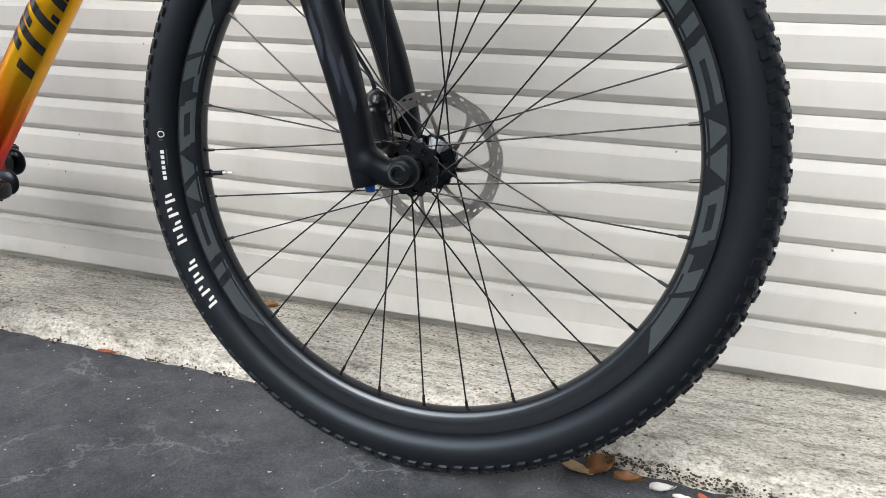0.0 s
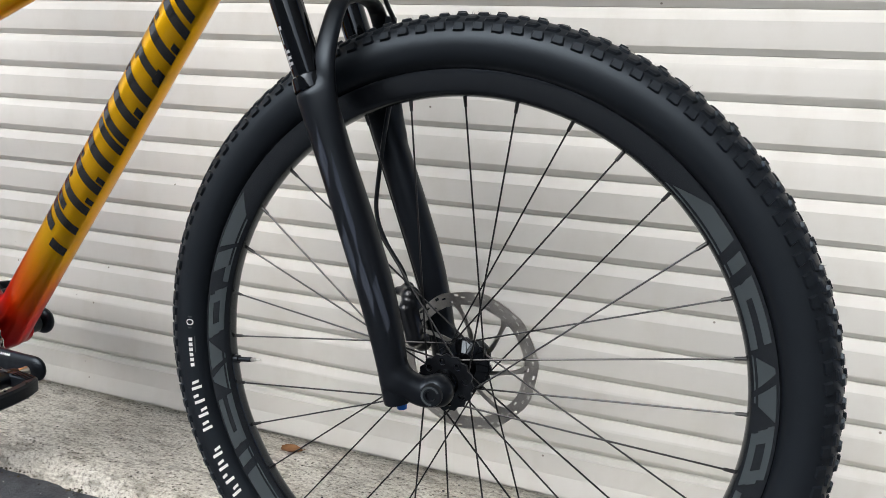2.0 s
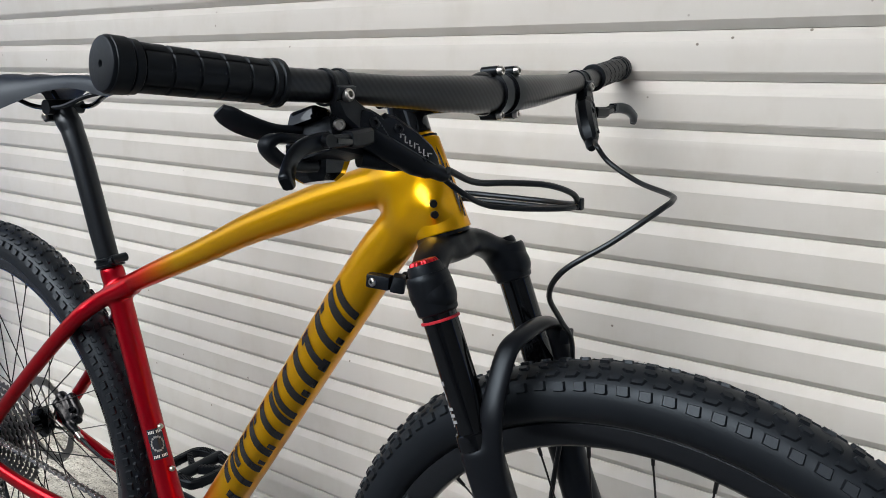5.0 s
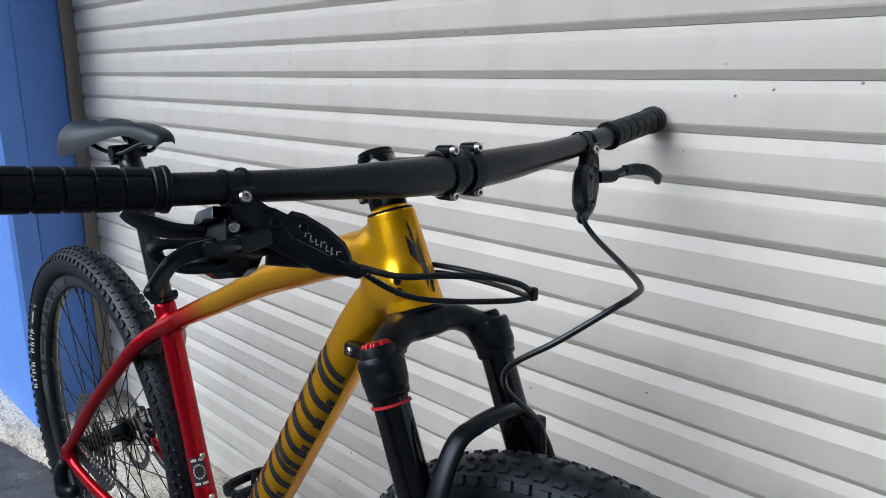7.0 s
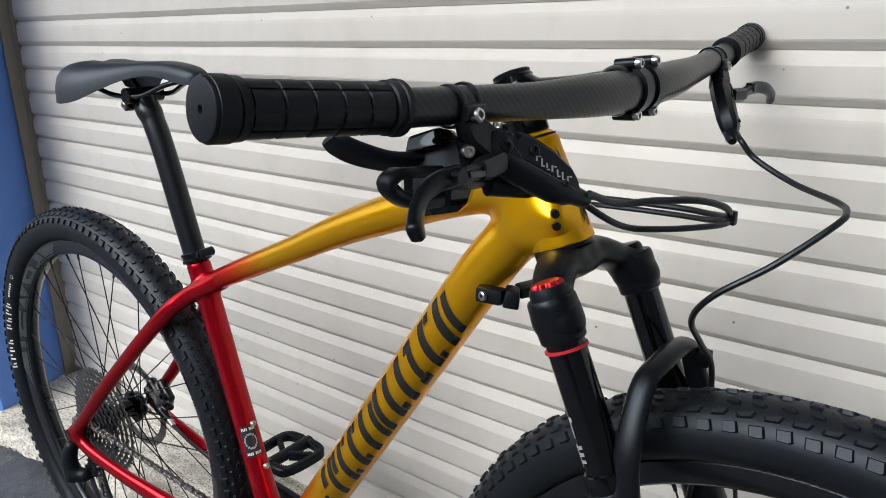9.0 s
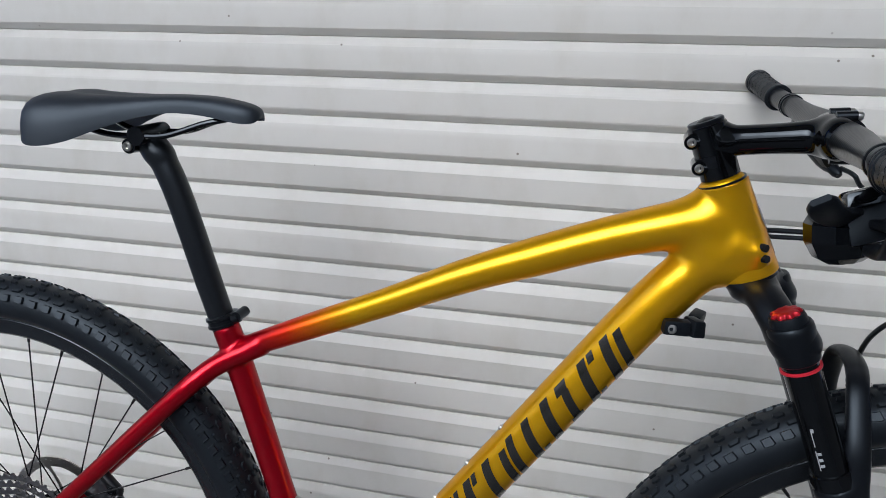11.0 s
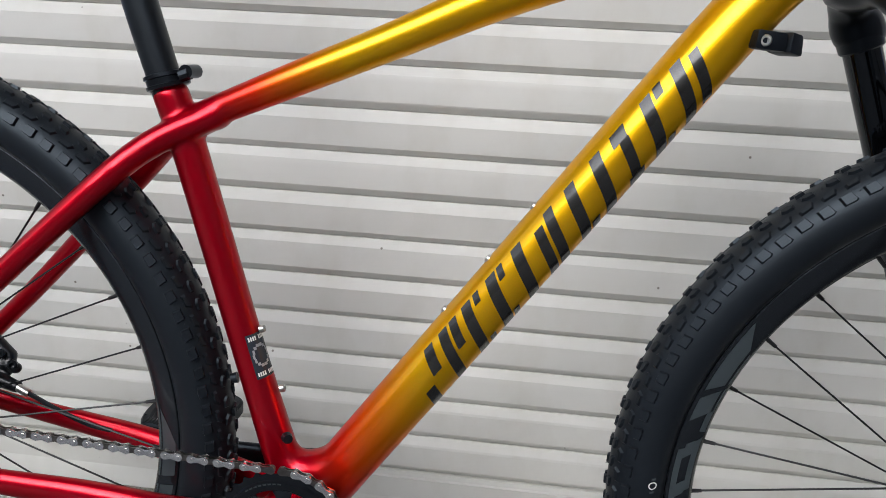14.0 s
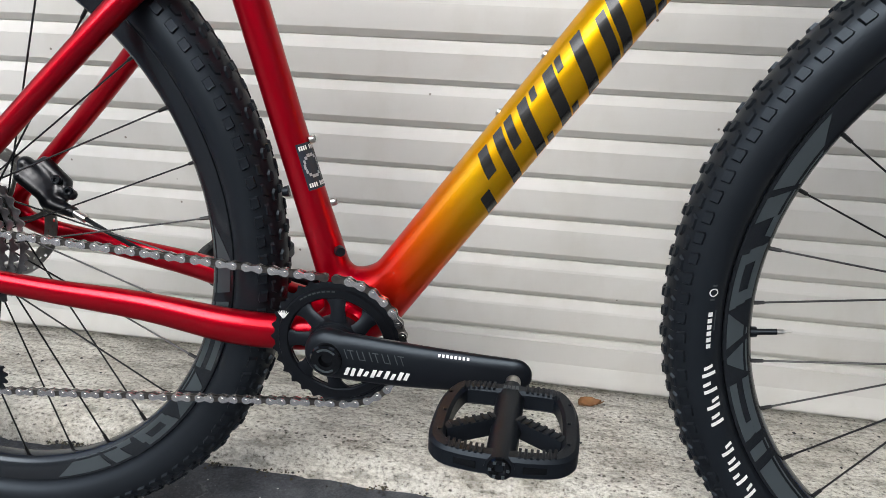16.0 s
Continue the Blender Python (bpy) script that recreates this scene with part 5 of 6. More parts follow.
steered("handlebar", tube(BAR, 24, 6, (0, 0, 1)), woven(), "matt carbon riser handlebar")


def bar_at(y):
    q = np.array(BAR)
    return Vector([np.interp(y, q[:, 1], q[:, i]) for i in (0, 1, 2)])


def grip(s):
    inner, outer = bar_at(s * 0.245), bar_at(s * 0.354)
    d = (outer - inner).normalized()
    L = (outer - inner).length
    bm = bmesh.new()
    sweep(bm, [(*inner, 0.0129), (*(outer), 0.0129)], 32)
    body = steered("grip", bm, GRIP_RUBBER, "black rubber grip with square pads")
    for a, b, r0 in ((-0.001, 0.004, 0.0156), (0.004, 0.010, 0.0148), (L - 0.016, L - 0.010, 0.0150), (L - 0.010, L + 0.001, 0.0157)):
        bm = bmesh.new()
        p, q = inner + d * a, inner + d * b
        e = d * 0.0009
        sweep(bm, [(*p, r0 - 0.0012), (*(p + e), r0), (*(q - e), r0), (*q, r0 - 0.0012)], 32)
        part("flange", bm, GRIP_RUBBER, body)
    u = d.orthogonal().normalized()
    v = d.cross(u)
    for i in range(5):
        for k in range(8):
            a0, a1 = 2 * math.pi * (k + 0.06) / 8, 2 * math.pi * (k + 0.94) / 8
            s0, s1 = 0.0115 + i * 0.0168, 0.0115 + i * 0.0168 + 0.0154
            bm = bmesh.new()
            rows = []
            for j in range(5):
                a = a0 + (a1 - a0) * j / 4
                col = []
                for ss, rr in ((s0, 0.0128), (s0 + 0.0006, 0.0141), (s1 - 0.0006, 0.0141), (s1, 0.0128)):
                    if j in (0, 4):
                        rr = min(rr, 0.0135)
                    col.append(bm.verts.new(inner + d * ss + (u * math.cos(a) + v * math.sin(a)) * rr))
                rows.append(col)
            for p, q in zip(rows, rows[1:]):
                for j in range(3):
                    bm.faces.new((p[j], p[j + 1], q[j + 1], q[j]))
            part("grip_pad", bm, GRIP_RUBBER, body)
    bm = bmesh.new()
    e = outer + d * 0.001
    rings = [[bm.verts.new(e + d * h + (u * math.cos(a) + v * math.sin(a)) * r) for a in (2 * math.pi * k / 32 for k in range(32))] for h, r in ((-0.001, 0.0152), (0.0004, 0.0151), (0.0014, 0.0145), (0.0018, 0.0134), (0.0018, 0.0022), (0.0012, 0.0018), (-0.004, 0.0016))]
    for p, q in zip(rings, rings[1:]):
        for k in range(32):
            bm.faces.new((p[k], p[(k + 1) % 32], q[(k + 1) % 32], q[k]))
    bm.faces.new(rings[-1])
    part("end_plug", bm, PLASTIC, body, "black end plug with a small hole")


grip(-1)
grip(1)


def beam(bm, rows, up, chamfer=0.35):
    """A bar of chamfered box section along rows of x, y, z, half-width along up, half-depth."""
    p = [Vector(r[:3]) for r in rows]
    rings = []
    for k, r in enumerate(rows):
        d = (p[min(k + 1, len(p) - 1)] - p[max(k - 1, 0)]).normalized()
        u = (Vector(up) - d * d.dot(Vector(up))).normalized()
        v = d.cross(u)
        w, h, c = r[3], r[4], chamfer * min(r[3], r[4])
        prof = ((w, c - h), (w, h - c), (w - c, h), (c - w, h), (-w, h - c), (-w, c - h), (c - w, -h), (w - c, -h))
        rings.append([bm.verts.new(p[k] + u * a + v * b) for a, b in prof])
    for a, b in zip(rings, rings[1:]):
        for k in range(8):
            bm.faces.new((a[k], a[(k + 1) % 8], b[(k + 1) % 8], b[k]))
    bm.faces.new(rings[0])
    bm.faces.new(rings[-1])
    return bm


def brake_lever(s):
    """A strap with a window round the bar, a long flat-faced master cylinder that points inwards and down, and a two-finger blade."""
    b = bar_at(0.1915 if s > 0 else -0.2005)
    A, C = Vector((-0.4500, s * 0.1900, 0.9150)), Vector((-0.4140, s * 0.1310, 0.8735))
    d = (C - A).normalized()
    n = (Vector((1, 0, 0.15)) - d * d.dot(Vector((1, 0, 0.15)))).normalized()
    e = n.cross(d)
    if e.z < 0:
        e = -e
    L = (C - A).length
    rows = [(0.00, 0.002, 0.0085, 0.0085), (0.08, 0.003, 0.0098, 0.0088), (0.22, 0.0035, 0.0096, 0.0088), (0.27, 0.0065, 0.0112, 0.0087), (0.32, 0.0075, 0.0114, 0.0086), (0.55, 0.0070, 0.0108, 0.0085), (0.72, 0.0050, 0.0092, 0.0084), (0.80, 0.0022, 0.0070, 0.0078), (0.85, 0.0004, 0.0050, 0.0060)]
    bm = bmesh.new()
    beam(bm, [(*(A + d * (t * L) + e * o), w, h) for t, o, w, h in rows], e, 0.5)
    body = steered("brake_lever", finish(bm, 40), BLACK_MATT, "black hydraulic brake lever")
    bm = bmesh.new()
    sweep(bm, [(*(A + d * (t * L) - e * o), r) for t, o, r in ((-0.04, 0.0030, 0.0060), (-0.02, 0.0032, 0.0080), (0.06, 0.0040, 0.0092), (0.30, 0.0046, 0.0094), (0.66, 0.0040, 0.0090), (0.80, 0.0020, 0.0078), (0.86, 0.0008, 0.0064), (0.97, 0.0, 0.0056), (1.02, 0.0, 0.0036))], 24)
    part("master_cylinder", bm, BLACK_MATT, body, "round black master cylinder")
    bm = bmesh.new()
    beam(bm, [(b.x + 0.0085, b.y, b.z - 0.0075, 0.0088, 0.0050), (b.x + 0.0095, b.y - s * 0.002, b.z - 0.0150, 0.0105, 0.0065), (*(A + d * 0.006 - n * 0.001), 0.0115, 0.0075)], (0, 1, 0))
    part("neck", bm, BLACK_MATT, body)
    for w in (-0.0070, 0.0070):
        bm = bmesh.new()
        lathe(bm, [(0.0112, w - 0.0018), (0.0127, w - 0.0018), (0.0130, w), (0.0127, w + 0.0018), (0.0112, w + 0.0018)], (b.x, b.y, b.z), sides=28, closed=True)
        part("clamp_strap", bm, BLACK_ALLOY, body, "black bar clamp with a window")
    bm = bmesh.new()
    box(bm, (b.x + 0.0112, b.y, b.z - 0.0052), (0.0048, 0.0176, 0.0140), Euler((0, radians(22), 0)).to_matrix(), 0.0016)
    part("clamp_plate", bm, BLACK_ALLOY, body)
    bm = bmesh.new()
    bolt(bm, (b.x + 0.0130, b.y, b.z - 0.0056), (1, 0, 0.3), 0.0046, 0.0050)
    part("clamp_bolt", bm, STEEL, body, "bright clamp bolt")
    for t, o, r in ((0.13, 0.002, 0.0042), (0.36, 0.0085, 0.0036), (0.70, -0.001, 0.0022)):
        bm = bmesh.new()
        bolt(bm, A + d * (t * L) + e * o + n * 0.0080, n, r, 0.0022)
        part("pivot_bolt", bm, BLACK_ALLOY, body)
    bm = bmesh.new()
    beam(bm, [(-0.4400, s * 0.1900, 0.9060, 0.0060, 0.0065), (-0.4370, s * 0.2080, 0.9050, 0.0060, 0.0060), (-0.4360, s * 0.2140, 0.9055, 0.0052, 0.0050)], (0, 0, 1))
    part("pivot_block", bm, BLACK_MATT, body)
    drop = 0.0 if s > 0 else 0.006
    bm = bmesh.new()
    beam(bm, [(-0.4365, s * 0.2080, 0.9050, 0.0040, 0.0034), (-0.4355, s * 0.2320, 0.9080 - drop * 0.5, 0.0044, 0.0034)], (0, 0, 1))
    link = part("lever_link", bm, BLACK_ALLOY, body)
    bm = bmesh.new()
    rod(bm, (-0.4395, s * 0.2350, 0.9095 - drop * 0.5), (-0.4305, s * 0.2350, 0.9095 - drop * 0.5), 0.0046, 14)
    part("reach_knob", bm, BLACK_ALLOY, body)
    bm = bmesh.new()
    box(bm, (-0.4318, s * 0.2200, 0.9066 - drop * 0.3), (0.0010, 0.0140, 0.0034), Euler((radians(s * 7), 0, 0)).to_matrix(), 0.0004)
    part("lever_print", bm, DECAL_GREY, link, "grey printed bar")
    long_blade = [(-0.4355, s * 0.2310, 0.9085, 0.0056, 0.0030), (-0.4340, s * 0.2500, 0.9085, 0.0060, 0.0030), (-0.4315, s * 0.2680, 0.9055, 0.0058, 0.0030), (-0.4310, s * 0.2820, 0.9000, 0.0054, 0.0032), (-0.4325, s * 0.2920, 0.8945, 0.0058, 0.0042), (-0.4345, s * 0.2955, 0.8900, 0.0044, 0.0036)]
    hooked = [(-0.4365, -0.2300, 0.9062, 0.0056, 0.0030), (-0.4392, -0.2440, 0.9046, 0.0056, 0.0030), (-0.4396, -0.2555, 0.9010, 0.0050, 0.0030), (-0.4384, -0.2630, 0.8950, 0.0050, 0.0030), (-0.4350, -0.2690, 0.8895, 0.0056, 0.0034), (-0.4310, -0.2738, 0.8850, 0.0066, 0.0040), (-0.4296, -0.2756, 0.8832, 0.0050, 0.0034)]
    bm = bmesh.new()
    beam(bm, catmull(long_blade if s > 0 else hooked, 5), (0, s * 0.35, 1), 0.45)
    part("lever_blade", finish(bm, 50), BLACK_ALLOY, body, "dark alloy lever blade")
    turn = Matrix((d, e, n)).transposed()
    for k in range(7):
        lean = Matrix.Rotation(radians(-s * 18), 3, n) @ turn
        bm = bmesh.new()
        box(bm, A + d * (L * (0.40 + 0.052 * k)) + e * (0.0045 - 0.0003 * k) + n * 0.0088, (0.0009, 0.0042 if k % 2 else 0.0030, 0.0006), lean)
        part("lever_print", bm, DECAL_SILVER, body, "white printed slanted bar")
        bm = bmesh.new()
        box(bm, A + d * (L * (0.40 + 0.052 * k) + 0.0016) + e * ((0.0024 if k % 3 else 0.0066) - 0.0003 * k) + n * 0.0088, (0.0022, 0.0007, 0.0006), lean)
        part("lever_print", bm, DECAL_SILVER, body, "white printed bar")
    bm = bmesh.new()
    box(bm, A + d * (L * 0.58) - e * 0.0010 + n * 0.0088, (L * 0.46, 0.0008, 0.0006), turn)
    part("lever_print", bm, DECAL_GREY, body, "thin pale line")
    for k in range(9):
        bm = bmesh.new()
        box(bm, A + d * (L * (0.10 + 0.026 * k)) + e * (0.0082 - 0.0012 * k) + n * 0.0089, (0.0006, 0.0016, 0.0006), Matrix.Rotation(radians(-s * 30), 3, n) @ turn)
        part("lever_print", bm, DECAL_GREY, body, "white printed tick")


brake_lever(-1)
brake_lever(1)
bm = bmesh.new()
tilt = Euler((radians(-14), radians(-18), radians(8))).to_matrix()
box(bm, (-0.4660, -0.2020, 0.9010), (0.0400, 0.0360, 0.0270), tilt, 0.0050, 0.82)
shifter = steered("shifter", bm, PLASTIC, "black trigger shifter under the bar")
bm = bmesh.new()
box(bm, (-0.4740, -0.2080, 0.9175), (0.0280, 0.0240, 0.0110), tilt, 0.0030, 0.8)
part("top_cover", bm, BLACK_GLOSS, shifter)
bm = bmesh.new()
sweep(bm, [(-0.4800, -0.1960, 0.9040, 0.0200), (-0.4800, -0.1970, 0.8960, 0.0240), (-0.4790, -0.1985, 0.8860, 0.0236), (-0.4770, -0.1995, 0.8760, 0.0190), (-0.4760, -0.2000, 0.8715, 0.0120)], 9)
part("base_cover", finish(bm, 20), BLACK_GLOSS, shifter, "gloss black faceted base cover")
bm = bmesh.new()
sweep(bm, [(-0.4520, -0.2060, 0.9200, 0.0055, 0.004), (-0.4560, -0.2060, 0.9080, 0.0062, 0.004)], 10)
part("bracket", bm, BLACK_ALLOY, shifter)
bm = bmesh.new()
bolt(bm, (-0.4490, -0.2075, 0.9140), (0.8, -0.6, 0.1), 0.0042, 0.0050)
part("bracket_bolt", bm, STEEL, shifter, "bright bracket bolt")
bm = bmesh.new()
loop = [(-0.4640, -0.2180, 0.9030, 0.0062, 0.0030), (-0.4600, -0.2450, 0.9070, 0.0064, 0.0030), (-0.4620, -0.2540, 0.9075, 0.0062, 0.0032), (-0.4640, -0.2590, 0.9030, 0.0062, 0.0034), (-0.4640, -0.2520, 0.8950, 0.0064, 0.0034), (-0.4630, -0.2400, 0.8890, 0.0070, 0.0036), (-0.4640, -0.2200, 0.8860, 0.0075, 0.0040)]
beam(bm, catmull(loop, 4), (1, 0, 0.1), 0.45)
part("paddle", finish(bm, 50), PLASTIC, shifter, "black looped downshift paddle")
bm = bmesh.new()
leaf = [(-0.4780, -0.2140, 0.9070, 0.0062, 0.0030), (-0.4890, -0.2300, 0.9080, 0.0076, 0.0030), (-0.5000, -0.2450, 0.9140, 0.0094, 0.0028), (-0.5060, -0.2540, 0.9200, 0.0092, 0.0026), (-0.5085, -0.2590, 0.9240, 0.0060, 0.0022)]
beam(bm, catmull(leaf, 4), (0.5, -0.45, 0.75), 0.45)
part("paddle", finish(bm, 50), PLASTIC, shifter, "black upshift paddle")
bm = bmesh.new()
sweep(bm, [(-0.452, -0.184, 0.8900, 0.0075), (-0.440, -0.160, 0.8850, 0.0072), (-0.436, -0.150, 0.8830, 0.0050), (-0.434, -0.146, 0.8822, 0.0058), (-0.430, -0.136, 0.8800, 0.0050), (-0.427, -0.130, 0.8785, 0.0032)], 14)
part("barrel_adjuster", bm, PLASTIC, shifter, "black ribbed barrel adjuster")

# hoses and cables
steered("front_brake_hose", tube([(-0.412, 0.134, 0.880, 0.0026), (-0.402, 0.118, 0.876, 0.0026), (-0.389, 0.120, 0.861, 0.0026), (-0.353, 0.108, 0.846, 0.0026), (-0.311, 0.072, 0.843, 0.0026), (-0.299, 0.045, 0.843, 0.0026), (-0.301, 0.022, 0.838, 0.0026), (-0.331, -0.006, 0.811, 0.0026), (-0.367, -0.021, 0.784, 0.0026), (-0.388, -0.004, 0.754, 0.0026), (-0.390, 0.026, 0.722, 0.0026), (-0.386, 0.045, 0.694, 0.0026), (-0.385, 0.043, 0.640, 0.0026), (-0.392, 0.042, 0.590, 0.0026), (-0.399, 0.042, 0.530, 0.0026), (-0.400, 0.042, 0.490, 0.0026), (-0.388, 0.043, 0.458, 0.0026), (-0.366, 0.046, 0.425, 0.0026), (-0.358, 0.047, 0.402, 0.0026)], 10, 8), CABLE, "black front brake hose")
steered("rear_brake_hose", tube([(-0.410, -0.134, 0.879, 0.0026), (-0.407, -0.100, 0.866, 0.0026), (-0.394, -0.069, 0.863, 0.0026), (-0.377, -0.038, 0.859, 0.0026), (-0.367, -0.012, 0.850, 0.0026), (-0.369, 0.004, 0.840, 0.0026), (-0.385, 0.022, 0.834, 0.0026), (-0.420, 0.038, 0.831, 0.0026), (-0.470, 0.036, 0.831, 0.0026), (-0.508, 0.026, 0.832, 0.0026), (-0.522, 0.012, 0.832, 0.0026)], 10, 8), CABLE, "black rear brake hose")
steered("shift_cable", tube([(-0.428, -0.132, 0.879, 0.0023), (-0.414, -0.108, 0.858, 0.0023), (-0.407, -0.085, 0.846, 0.0023), (-0.395, -0.066, 0.842, 0.0023), (-0.381, -0.041, 0.839, 0.0023), (-0.368, -0.014, 0.837, 0.0023), (-0.369, 0.006, 0.836, 0.0023), (-0.386, 0.016, 0.831, 0.0023), (-0.425, 0.030, 0.827, 0.0023), (-0.470, 0.031, 0.826, 0.0023), (-0.503, 0.024, 0.826, 0.0023), (-0.515, 0.014, 0.823, 0.0023)], 10, 8), CABLE, "black shift cable with small print")
for k in range(9):
    t = k / 8
    bm = bmesh.new()
    box(bm, (-0.4193 + 0.0085 * t, -0.1210 + 0.0240 * t, 0.8700 - 0.0175 * t), (0.0014, 0.0018 if k % 3 else 0.0009, 0.0016), Euler((radians(-34), 0, radians(-18))).to_matrix())
    steered("cable_print", bm, DECAL_WHITE, "tiny white printed bar")
bm = bmesh.new()
box(bm, (-0.3665, 0.004, 0.8385), (0.007, 0.007, 0.011), bevel=0.002)
steered("cable_clip", bm, PLASTIC, "black cable clip")
bm = bmesh.new()
box(bm, (-0.3925, 0.046, 0.700), (0.010, 0.012, 0.014), bevel=0.002)
steered("hose_guide", bm, PLASTIC, "black hose guide on the arch")
fixed("rear_hose", tube([(-1.263, 0.034, 0.3395, 0.0026), (-1.235, 0.038, 0.322, 0.0026), (-1.205, 0.046, 0.303, 0.0026), (-1.180, 0.050, 0.296, 0.0026)], 10, 6), CABLE, "black rear hose entering the chainstay")

# seat post, collar and saddle
post = fixed("seat_post", sculpt([[(-1.068, 0, 0.655, 0.0146), (-1.0905, 0, 0.727, 0.0153), (-1.106, 0, 0.780, 0.0153), (-1.121, 0, 0.828, 0.0153), (-1.134, 0, 0.860, 0.0153), (-1.148, 0, 0.884, 0.0140)], ([(-1.144, 0, 0.876, 0.0130), (-1.154, 0, 0.888, 0.0115)], (1.35, 1.15, 1))], [], blend=0.008, step=0.003), CARBON, "matt carbon seat post with setback head")
bm = bmesh.new()
rod(bm, (-1.152, -0.026, 0.8965), (-1.152, 0.026, 0.8965), 0.0105, 20)
part("rail_clamp", bm, BLACK_ALLOY, post, "black rail clamp")
bm = bmesh.new()
rod(bm, (-1.166, -0.020, 0.884), (-1.166, 0.020, 0.884), 0.0085, 16)
part("clamp_barrel", bm, BLACK_ALLOY, post)
bm = bmesh.new()
bolt(bm, (-1.166, -0.0195, 0.884), (0, -1, 0), 0.0055, 0.004)
part("clamp_bolt", bm, STEEL, post, "bright clamp bolt")
bm = bmesh.new()
d = Vector((-0.2735, 0, 0.962))
c0 = Vector((-1.0735, 0, 0.678))
sweep(bm, [(*(c0 + d * h), r) for h, r in ((-0.0030, 0.0178), (-0.0022, 0.0196), (0.0008, 0.0198), (0.0014, 0.0184), (0.0066, 0.0184), (0.0072, 0.0198), (0.0100, 0.0196), (0.0110, 0.0168))], 40)
collar = fixed("seat_collar", bm, BLACK_ALLOY, "black seat clamp collar")
bm = bmesh.new()
rod(bm, (-1.052, -0.011, 0.691), (-1.052, 0.011, 0.691), 0.0062, 14)
rod(bm, (-1.058, -0.007, 0.687), (-1.050, -0.007, 0.690), 0.006, 10)
part("collar_bolt", bm, BLACK_ALLOY, collar)


def saddle_mesh():
    stations = [(-1.012, 0.006, 0.9255, 0.919), (-1.018, 0.014, 0.931, 0.915), (-1.035, 0.019, 0.936, 0.9155), (-1.070, 0.021, 0.9405, 0.9215), (-1.110, 0.024, 0.9415, 0.9230), (-1.150, 0.033, 0.940, 0.9160), (-1.185, 0.046, 0.9395, 0.9040), (-1.215, 0.059, 0.940, 0.892), (-1.240, 0.066, 0.9415, 0.887), (-1.258, 0.067, 0.940, 0.887), (-1.270, 0.060, 0.936, 0.892), (-1.276, 0.045, 0.929, 0.900)]
    rows = catmull(stations, 4)
    bm = bmesh.new()
    rings = []
    for x, w, zt, ze in rows:
        ring = []
        n = 14
        dip = 0.004 * min(1.0, max(0.0, (-x - 1.07) / 0.08))
        for k in range(n + 1):
            u = -1 + 2 * k / n
            yy = w * math.sin(u * math.pi / 2)
            ring.append(bm.verts.new((x, yy, zt - (zt - ze) * abs(u) ** 3.2 - dip * math.exp(-(yy / 0.009) ** 2))))
        for k in range(n - 1, 0, -1):
            u = -1 + 2 * k / n
            ring.append(bm.verts.new((x, w * 0.93 * math.sin(u * math.pi / 2), min(ze + 0.004 + (zt - 0.012 - ze) * (1 - abs(u) ** 3) * 0.7, zt - 0.006))))
        rings.append(ring)
    for a, b in zip(rings, rings[1:]):
        for k in range(len(a)):
            bm.faces.new((a[k], a[(k + 1) % len(a)], b[(k + 1) % len(a)], b[k]))
    bm.faces.new(rings[0])
    bm.faces.new(rings[-1])
    return finish(bm, 70)


saddle = fixed("saddle", saddle_mesh(), SADDLE_COVER, "dark grey padded saddle")
for s in (-1, 1):
    part("rail", tube([(-1.048, s * 0.008, 0.918, 0.0034), (-1.075, s * 0.014, 0.912, 0.0034), (-1.115, s * 0.021, 0.899, 0.0034), (-1.150, s * 0.022, 0.8965, 0.0034), (-1.185, s * 0.022, 0.8965, 0.0034), (-1.210, s * 0.027, 0.903, 0.0034), (-1.235, s * 0.034, 0.915, 0.0034)], 10, 6), BLACK_GLOSS, saddle, "black saddle rail")

# drivetrain
RING = (BOTTOM[0], -0.052, BOTTOM[2])


def chainring():
    """Toothed ring, arms and hub of the chainring."""
    bm = bmesh.new()
    n = 32 * 6
    for side in (-0.002, 0.002):
        grid = []
        for q in range(n):
            a = 2 * math.pi * q / n
            tooth = 0.0040 * max(0.0, math.cos(32 * a)) - 0.0014
            grid.append([bm.verts.new((RING[0] + r * math.cos(a), RING[1] + side * w, RING[2] + r * math.sin(a))) for r, w in ((0.0475, 1), (0.0600, 1), (0.0645 + tooth, 0.4))])
        for q in range(n):
            a, b = grid[q], grid[(q + 1) % n]
            for i in range(2):
                bm.faces.new((a[i], a[i + 1], b[i + 1], b[i]))
    lathe(bm, [(0.0475, -0.002), (0.0475, 0.002)], RING, sides=96)
    bmesh.ops.remove_doubles(bm, verts=bm.verts, dist=1e-5)
    return bm


def spider_arm(k):
    bm = bmesh.new()
    a = radians(42) + 2 * math.pi * k / 8
    rows = [(RING[0] + u * math.cos(a + t), RING[1] + h, RING[2] + u * math.sin(a + t), w, 0.0030) for u, t, w, h in ((0.018, -0.12, 0.0110, -0.006), (0.030, -0.05, 0.0080, -0.005), (0.040, 0.0, 0.0074, -0.003), (0.047, 0.03, 0.0110, -0.001), (0.051, 0.05, 0.0160, 0.0))]
    return sweep(bm, catmull(rows, 3), 10)


